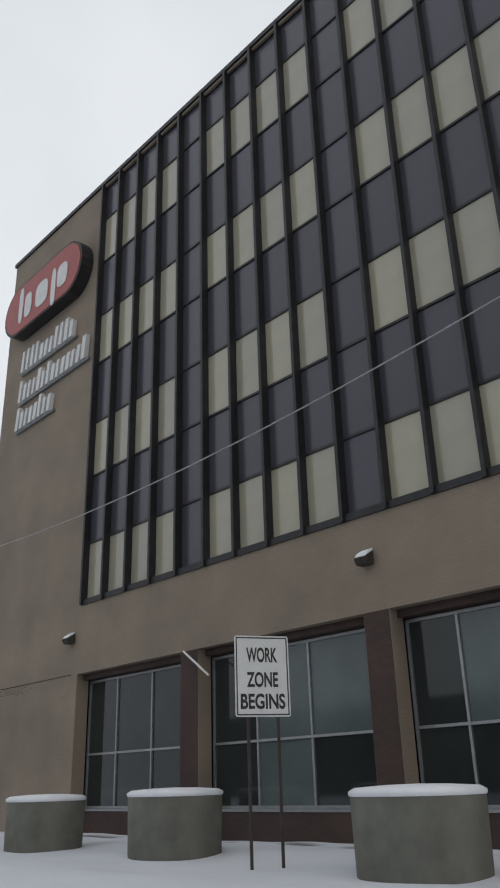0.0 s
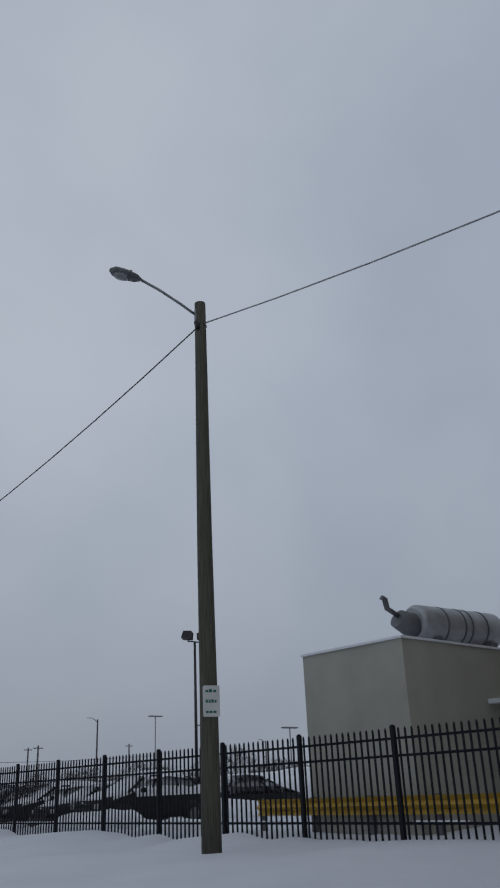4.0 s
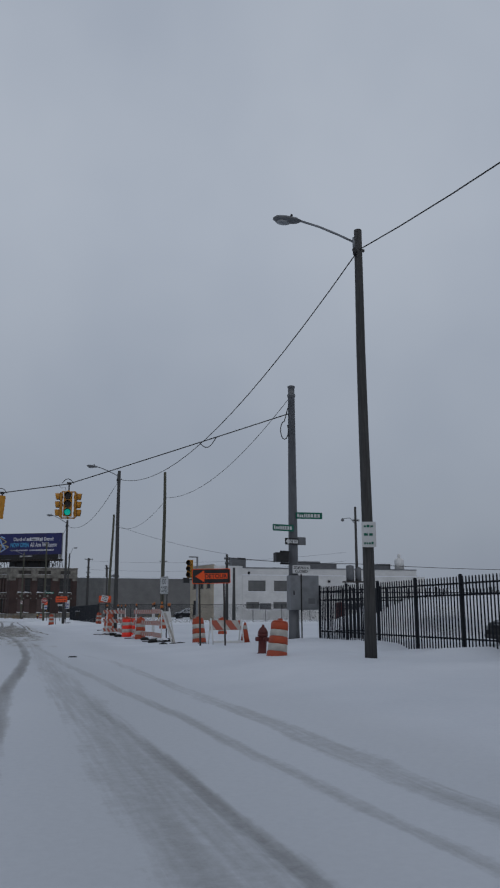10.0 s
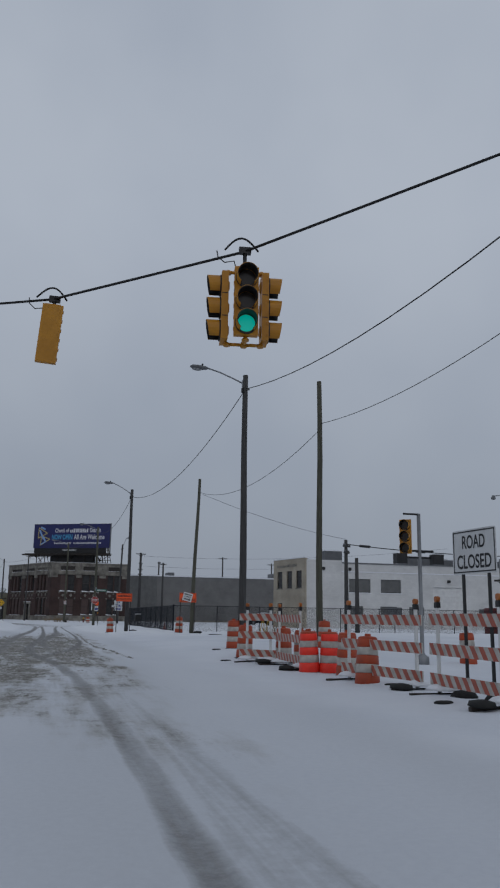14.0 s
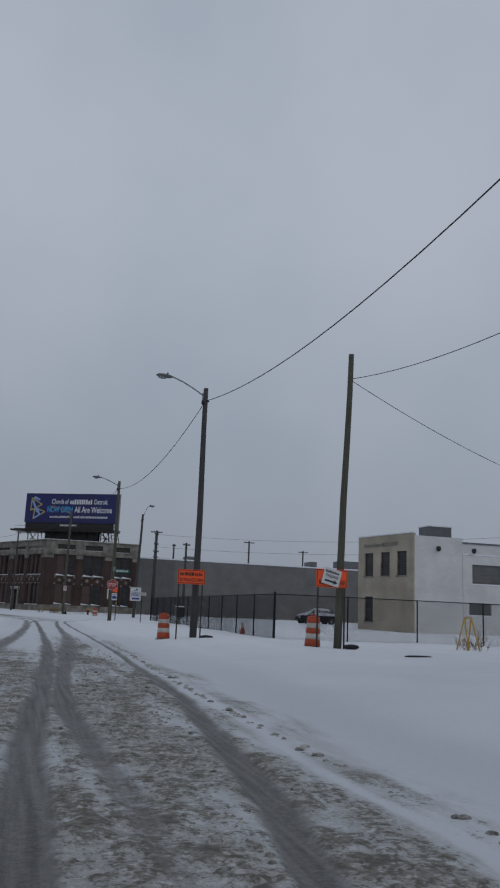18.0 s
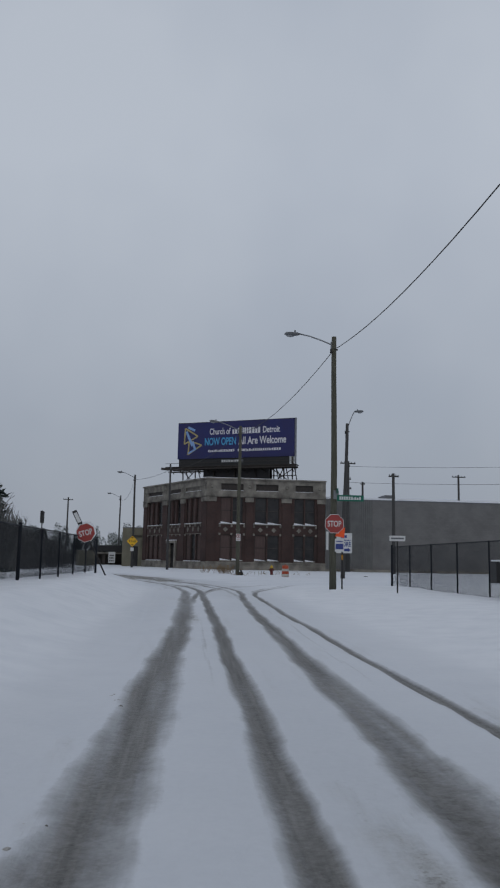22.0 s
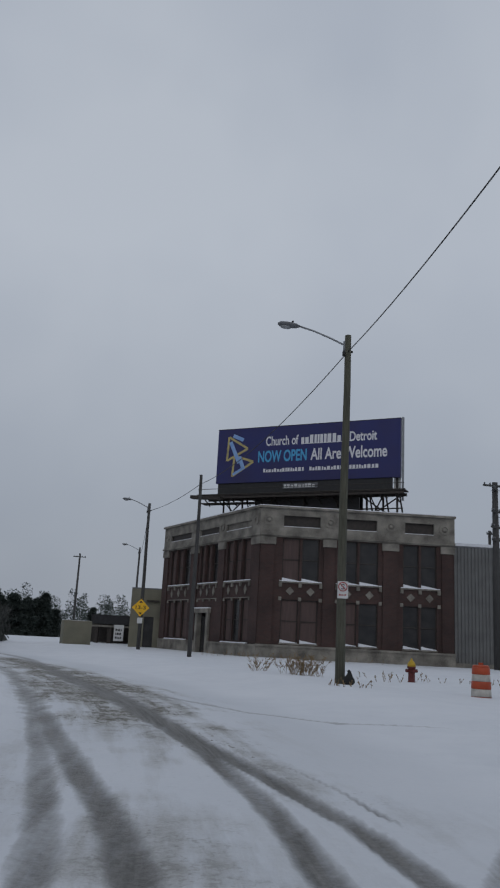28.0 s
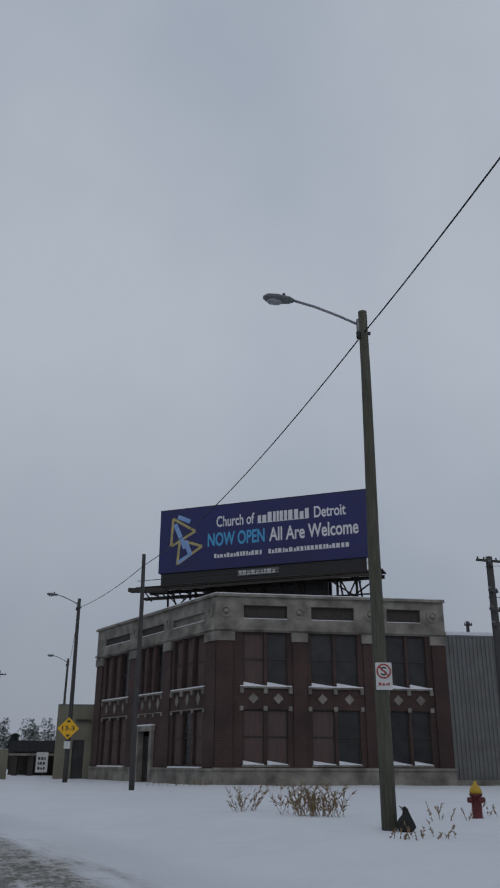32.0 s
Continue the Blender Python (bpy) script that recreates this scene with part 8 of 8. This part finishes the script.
T = thing("propped_board", "snow-covered board propped against the fence", "board", pose(10.25, 58.4, 0.2, 0, 0, 90))
part("board", one(prism, [(0.015, 0.07), (-0.24, -0.16), (-0.88, 0.76), (-0.4, 0.72)], -0.025, 0.025), M_WHITE, T)
part("snow_cap", one(prism, [(-0.4, 0.722), (-0.88, 0.762), (-0.88, 0.79), (-0.4, 0.745)], -0.035, 0.035), M_SNOW, T)
T = thing("loose_block", "dark flat block lying in the snow", "block", pose(9.97, 58.77, gz(9.97, 58.77), 0, 0, 20))
part("slab", one(box, -0.1, 0.1, -0.2, 0.2, -0.05, 0.07), M_BLACK, T)
T = thing("fallen_pole", "snow-dusted pole leaning on the fence", "pole")
part("shaft", one(rod, (11.1, 60.6, 0.12), (11.14, 59.75, 0.62), 0.03, 0.03, 8), M_GREYSTEEL, T)
part("snow_strip", one(rod, (11.08, 60.55, 0.19), (11.12, 59.8, 0.645), 0.022, 0.022, 6), M_SNOW, T)

# ---- trees, brush and weeds ----


def conifer(x, y, h, seed, base=0.0):
    rnd = random.Random(seed)
    T = thing("pine_tree", "dark evergreen pine with uneven boughs", "tree", pose(x, y, base - 0.2), "pines at the bend")
    part("trunk", one(rod, (0, 0, 0), (0, 0, h * 0.95), 0.16, 0.03, 8), M_BARK, T)
    verts, faces = [], []
    levels = int(h * 3.6)
    for i in range(levels):
        z = h * (0.04 + 0.94 * i / levels)
        reach = (h - z) * 0.4 * (0.85 + 0.3 * math.sin(i * 0.9 + seed)) + 0.55
        for j in range(18):
            a, r = rnd.uniform(0, 6.28), reach * rnd.uniform(0.55, 1.1)
            for k in range(9):
                u = (k + 1) / 9
                c = Vector((math.cos(a) * r * u, math.sin(a) * r * u, z - 0.22 * r * u * u + rnd.uniform(-0.1, 0.1)))
                for q in range(3):
                    d = Vector((rnd.uniform(-1, 1), rnd.uniform(-1, 1), rnd.uniform(-0.35, 0.6))).normalized() * rnd.uniform(0.16, 0.42)
                    s = d.cross(Vector((rnd.uniform(-1, 1), rnd.uniform(-1, 1), 1))).normalized() * 0.085
                    n = len(verts)
                    verts += [c - s, c + s, c + d]
                    faces.append((n, n + 1, n + 2))
    me = bpy.data.meshes.new("crown")
    me.from_pydata(verts, [], faces)
    me.materials.append(M_NEEDLE)
    part("crown", me, None, T)
    return T


def bare_tree(x, y, h, seed, base=0.0, name="bare_tree", label="leafless tree with thin grey branches"):
    rnd = random.Random(seed)
    T = thing(name, label, "tree" if name == "bare_tree" else "shrub", pose(x, y, base - 0.2))
    trunk, limbs = bmesh.new(), bmesh.new()

    def grow(p, d, L, r, depth):
        q = p + d * L
        rod(trunk if depth == 0 else limbs, p, q, r, r * 0.65, 5 if depth < 2 else 3, caps=False)
        if depth == 4:
            return
        for _ in range(3 if depth < 3 else 2):
            e = (d + Vector((rnd.uniform(-1, 1), rnd.uniform(-1, 1), rnd.uniform(-0.2, 0.6))) * 0.75).normalized()
            grow(p + d * L * rnd.uniform(0.6, 1.0), e, L * rnd.uniform(0.5, 0.75), r * 0.6, depth + 1)
    if name == "bare_tree":
        grow(Vector((0, 0, 0)), Vector((0, 0, 1)), h * 0.38, h * 0.018, 0)
    else:
        for _ in range(5):
            grow(Vector((rnd.uniform(-1, 1), rnd.uniform(-1, 1), 0)), Vector((rnd.uniform(-0.5, 0.5), rnd.uniform(-0.5, 0.5), 1)).normalized(), h * 0.4, 0.03, 0)
    part("trunk", trunk, M_BARK, T)
    part("branch_work", limbs, M_BARK, T)


for i, (x, y, h, b) in enumerate(((-10.2, 186, 4.6, 0.5), (-19.5, 222, 6.5, 2.0), (-28.0, 303, 6.6, 0.2), (-25.9, 301, 4.4, 0.1), (-29.6, 302, 5.2, 0.2), (-31.7, 304, 5.4, 0.2), (-34.6, 300, 6.9, 0.3), (-33.2, 298, 5.8, 0.2), (-36.3, 301, 6.1, 0.3), (-38.1, 304, 6.9, 0.3), (-40.1, 303, 6.7, 0.4), (-42.7, 304, 7.4, 0.5), (-45.6, 306, 7.4, 0.6), (-24.0, 322, 5.4, 0.2), (-48.6, 310, 8.2, 1.2), (-54, 310, 8.6, 1.6), (-60, 318, 10.4, 0.8), (-29, 297, 5.6, 0.2), (-31.2, 298, 6.2, 0.2), (-37.4, 296, 6.3, 0.3), (-39.6, 299, 6.7, 0.3), (-43, 300, 6.8, 0.3), (-26.8, 299, 5.0, 0.1), (-30.5, 309, 5.8, 0.4), (-35.2, 311, 6.0, 0.6), (-40.5, 312, 6.6, 0.8))):
    conifer(x, y, h, i + 1, b)
for i, (x, y, h, b) in enumerate(((-15.5, 213, 6.0, 1.4), (-17.5, 221, 6.5, 2.0), (-13.2, 209.5, 4.2, 0.4), (-20.5, 228, 6.0, 2.2), (-13.5, 292, 5.0, 0.2), (-9.5, 300, 4.4, 0.2), (-11.8, 197, 5.2, 0.2), (-11.3, 193, 5.4, 0.2), (-12.4, 190.5, 4.6, 0.2), (-13.6, 201, 4.6, 0.2))):
    bare_tree(x, y, h, i + 30, b)
for i in range(8):
    y = 208 + i * 3.4
    bare_tree(-14.6 - 0.12 * (y - 205) - 1.2 * (i % 3), y, 3.0, 60 + i, 1.0, "bare_shrub", "tangle of leafless dark brush on the bank")


def far_woods():
    rnd = random.Random(9)
    verts, faces = [], []
    for _ in range(420):
        x = rnd.uniform(-190, 40)
        y = 330 + rnd.uniform(0, 60)
        h, w = rnd.uniform(5, 9.5), rnd.uniform(2.0, 3.6)
        for _ in range(420):
            u = rnd.uniform(0.1, 1)
            k = w * (1 - u * 0.75)
            c = Vector((x + rnd.uniform(-k, k), y + rnd.uniform(-k, k), h * u))
            d = Vector((rnd.uniform(-1, 1), rnd.uniform(-1, 1), rnd.uniform(-0.2, 1))) * 0.32
            s = Vector((rnd.uniform(-1, 1), rnd.uniform(-1, 1), rnd.uniform(-1, 1))) * 0.13
            n = len(verts)
            verts += [c - s, c + s, c + d]
            faces.append((n, n + 1, n + 2))
    me = bpy.data.meshes.new("far_woods")
    me.from_pydata(verts, [], faces)
    me.materials.append(M_NEEDLE)
    tagged(new("far_woods", me), "dark belt of distant winter woods", "woods", kind="stuff")


far_woods()


def brush_bank():
    """A hedge of bare twigs and dry leaves along the foot of the railway bank."""
    rnd = random.Random(33)
    verts, faces = [], []
    for _ in range(24000):
        y = rnd.uniform(198, 246)
        top = 2.1 + 0.8 * math.sin(y * 0.31) + 0.5 * math.sin(y * 0.83 + 1)
        x = -12.6 - 0.12 * (y - 205) - abs(rnd.gauss(0, 2.2))
        h = max(0.3, top + 0.35 * (-12.6 - 0.12 * (y - 205) - x))
        c = Vector((x, y, min(h, 4.2) * rnd.random() ** 0.7))
        d = Vector((rnd.gauss(0, 0.5), rnd.gauss(0, 0.5), 1)).normalized() * rnd.uniform(0.2, 0.65)
        s = Vector((rnd.uniform(-1, 1), rnd.uniform(-1, 1), 0)).normalized() * rnd.choice((0.015, 0.02, 0.07))
        n = len(verts)
        verts += [c - s, c + s, c + d]
        faces.append((n, n + 1, n + 2))
    me = bpy.data.meshes.new("brush")
    me.from_pydata(verts, [], faces)
    me.materials.append(M_BRUSH)
    tagged(new("brush", me), "dark tangled winter brush along the bank", "brush", kind="stuff")


brush_bank()


def far_hedge():
    """Bare hedge and scrub along the far side of the parking lot."""
    rnd = random.Random(71)
    verts, faces = [], []
    for _ in range(15000):
        y = rnd.uniform(80, 205)
        top = 4.2 + 1.0 * math.sin(y * 0.23) + 0.7 * math.sin(y * 0.61 + 1)
        c = Vector((66 + 0.18 * (y - 80) + rnd.gauss(0, 1.2), y, top * rnd.random() ** 0.8))
        d = Vector((rnd.gauss(0, 0.5), rnd.gauss(0, 0.5), 1)).normalized() * rnd.uniform(0.3, 0.9)
        s = Vector((rnd.uniform(-1, 1), rnd.uniform(-1, 1), 0)).normalized() * rnd.choice((0.03, 0.05, 0.1))
        n = len(verts)
        verts += [c - s, c + s, c + d]
        faces.append((n, n + 1, n + 2))
    me = bpy.data.meshes.new("far_hedge")
    me.from_pydata(verts, [], faces)
    me.materials.append(M_HAZYSCRUB)
    tagged(new("far_hedge", me), "bare grey hedge beyond the parking lot", "hedge", kind="stuff")


far_hedge()


def verge_brush():
    """Bare twigs crowding the back of the fence on the left verge."""
    rnd = random.Random(52)
    verts, faces = [], []
    for _ in range(16000):
        y = rnd.uniform(158, 185)
        top = (1.75 + 0.25 * math.sin(y * 0.7) + 0.2 * math.sin(y * 1.9 + 1)) * (1 - 0.7 * max(0.0, (y - 174) / 11))
        x = -5.35 - 0.04 * (187 - y) - 0.35 - abs(rnd.gauss(0, 1.3))
        c = Vector((x, y, 0.75 + max(0.2, top) * rnd.random() ** 0.8))
        d = Vector((rnd.gauss(0, 0.5), rnd.gauss(0, 0.5), 1)).normalized() * rnd.uniform(0.15, 0.5)
        s = Vector((rnd.uniform(-1, 1), rnd.uniform(-1, 1), 0)).normalized() * rnd.choice((0.008, 0.012, 0.03))
        n = len(verts)
        verts += [c - s, c + s, c + d]
        faces.append((n, n + 1, n + 2))
    me = bpy.data.meshes.new("verge_brush")
    me.from_pydata(verts, [], faces)
    me.materials.append(M_HAZYSCRUB)
    tagged(new("verge_brush", me), "grey leafless brush behind the verge fence", "brush", kind="stuff")


verge_brush()


def weeds(x, y, rx, ry, n, h, seed):
    rnd = random.Random(seed)
    bm = bmesh.new()
    for _ in range(n):
        px, py = rnd.gauss(0, rx), rnd.gauss(0, ry)
        p = Vector((px, py, gz(x + px, y + py) - gz(x, y) - 0.05))
        d = Vector((rnd.uniform(-0.75, 0.75), rnd.uniform(-0.75, 0.75), 1)).normalized()
        L = h * rnd.uniform(0.4, 1.0)
        rod(bm, p, p + d * L, 0.006, 0.003, 3, caps=False)
        for _ in range(8):
            u = rnd.uniform(0.3, 1.0)
            e = (d * 0.6 + Vector((rnd.uniform(-1, 1), rnd.uniform(-1, 1), rnd.uniform(-0.3, 0.6)))).normalized() * L * 0.22
            c = p + d * L * u
            s = e.cross(Vector((0.3, 0.7, 0.2))).normalized() * 0.012
            bm.faces.new([bm.verts.new(v) for v in (c - s, c + s, c + e)])
    tagged(solid("dead_weeds", bm, M_WEED, "tuft of brown dead weeds in snow", "weeds", pose(x, y, gz(x, y))), kind="stuff")


for i, (x, y, rx, ry, n, h) in enumerate(((2.1, 208.7, 0.3, 0.22, 80, 0.8), (0.75, 210.2, 0.16, 0.16, 18, 0.75), (4.5, 207.5, 0.25, 0.2, 7, 0.4), (5.0, 209.5, 0.5, 0.3, 7, 0.4), (7.6, 208.5, 0.5, 0.2, 9, 0.35), (3.0, 203.4, 0.1, 0.1, 5, 0.3), (3.3, 203.6, 0.1, 0.1, 5, 0.3), (2.5, 202.8, 0.12, 0.1, 8, 0.35), (6.4, 209.0, 0.4, 0.2, 6, 0.35), (0.2, 231, 1.2, 0.4, 24, 0.45), (5, 231.5, 2.5, 0.4, 30, 0.4))):
    weeds(x, y, rx, ry, n, h, i)


# ---- lumps of slush thrown up beside the wheel tracks ----


def slush_lumps():
    rnd = random.Random(21)
    verts, faces = [], []
    spots = []
    for track, side, y0, y1, n in ((0, 0.24, 110, 150, 620), (0, -0.24, 110, 150, 520), (2, 0.26, 126, 152, 620), (4, 0.2, 112, 150, 700), (4, -0.22, 116, 148, 520), (1, -0.34, 118, 156, 420), (2, 0.26, 190, 206, 260), (2, -0.26, 190, 206, 260)):
        pts = TRACKS[track]
        for _ in range(n):
            y = rnd.uniform(y0, y1)
            if math.sin(y * 1.7 + track * 2) + math.sin(y * 0.6) + rnd.uniform(-1.2, 1.2) < -0.1:
                continue
            spots.append((float(np.interp(y, [p[1] for p in pts], [p[0] for p in pts])) + side + rnd.gauss(0, 0.09), y, 0.02))
    for _ in range(420):
        y = rnd.uniform(116.5, 146)
        spots.append((float(np.interp(y, [116, 119, 121, 123.5, 126.5, 131, 140, 146], [2.3, 2.15, 2.08, 1.86, 1.76, 1.72, 1.92, 1.95])) + rnd.gauss(0, 0.035), y, 0.05))
    bare = lambda x, y: all(abs(x - np.interp(y, [p[1] for p in t], [p[0] for p in t], 99, 99)) > 0.21 for t in TRACKS[:6])
    for _ in range(5200):
        x, y = rnd.uniform(-0.55, 1.35), rnd.triangular(108, 147, 123)
        if math.sin(x * 5 + math.sin(y * 1.3) * 2) + math.sin(y * 2.1 + x * 3) + rnd.uniform(-1, 1) > -0.2:
            spots.append((x, y, 0.034))
    for _ in range(1600):
        spots.append((rnd.uniform(-3.0, -0.8), rnd.uniform(112, 142), 0.026))
    for x, y, most in spots:
        if not bare(x, y):
            continue
        r = 0.006 + most * rnd.random() ** 2.2
        c, a0, n = Vector((x, y, gz(x, y) - 0.006)), rnd.uniform(0, 6.28), len(verts)
        for ring_r, ring_z in ((1.0, -0.2), (0.75, 0.5)):
            for q in range(6):
                a, k = a0 + q * math.pi / 3, r * ring_r * rnd.uniform(0.65, 1.25)
                verts.append(c + Vector((math.cos(a) * k * 1.25, math.sin(a) * k, r * ring_z)))
        verts.append(c + Vector((0, 0, r * rnd.uniform(0.6, 1.0))))
        for q in range(6):
            u = (q + 1) % 6
            faces += [(n + q, n + u, n + 6 + u, n + 6 + q), (n + 6 + q, n + 6 + u, n + 12)]
    me = bpy.data.meshes.new("slush_lumps")
    me.from_pydata(verts, [], faces)
    me.materials.append(M_CLOD)
    tagged(new("slush_lumps", me), "dirty lumps of slush beside the wheel tracks", "slush", kind="stuff")


slush_lumps()


def folding_frame(x, y):
    T = thing("yellow_folding_frame", "yellow folding sign frame standing in snow and weeds", "sign frame", at(x, y, 20))
    for dx in (-0.3, 0.3):
        part("leg", one(rod, (dx, -0.3, -0.1), (dx * 0.6, 0, 1.15), 0.025), M_BARYELLOW, T)
        part("leg", one(rod, (dx, 0.3, -0.1), (dx * 0.6, 0, 1.15), 0.025), M_BARYELLOW, T)
    part("top_bar", one(rod, (-0.2, 0, 1.15), (0.2, 0, 1.15), 0.025), M_BARYELLOW, T)


folding_frame(14.3, 144.6)
weeds(14.8, 145.2, 0.3, 0.2, 30, 0.7, 77)
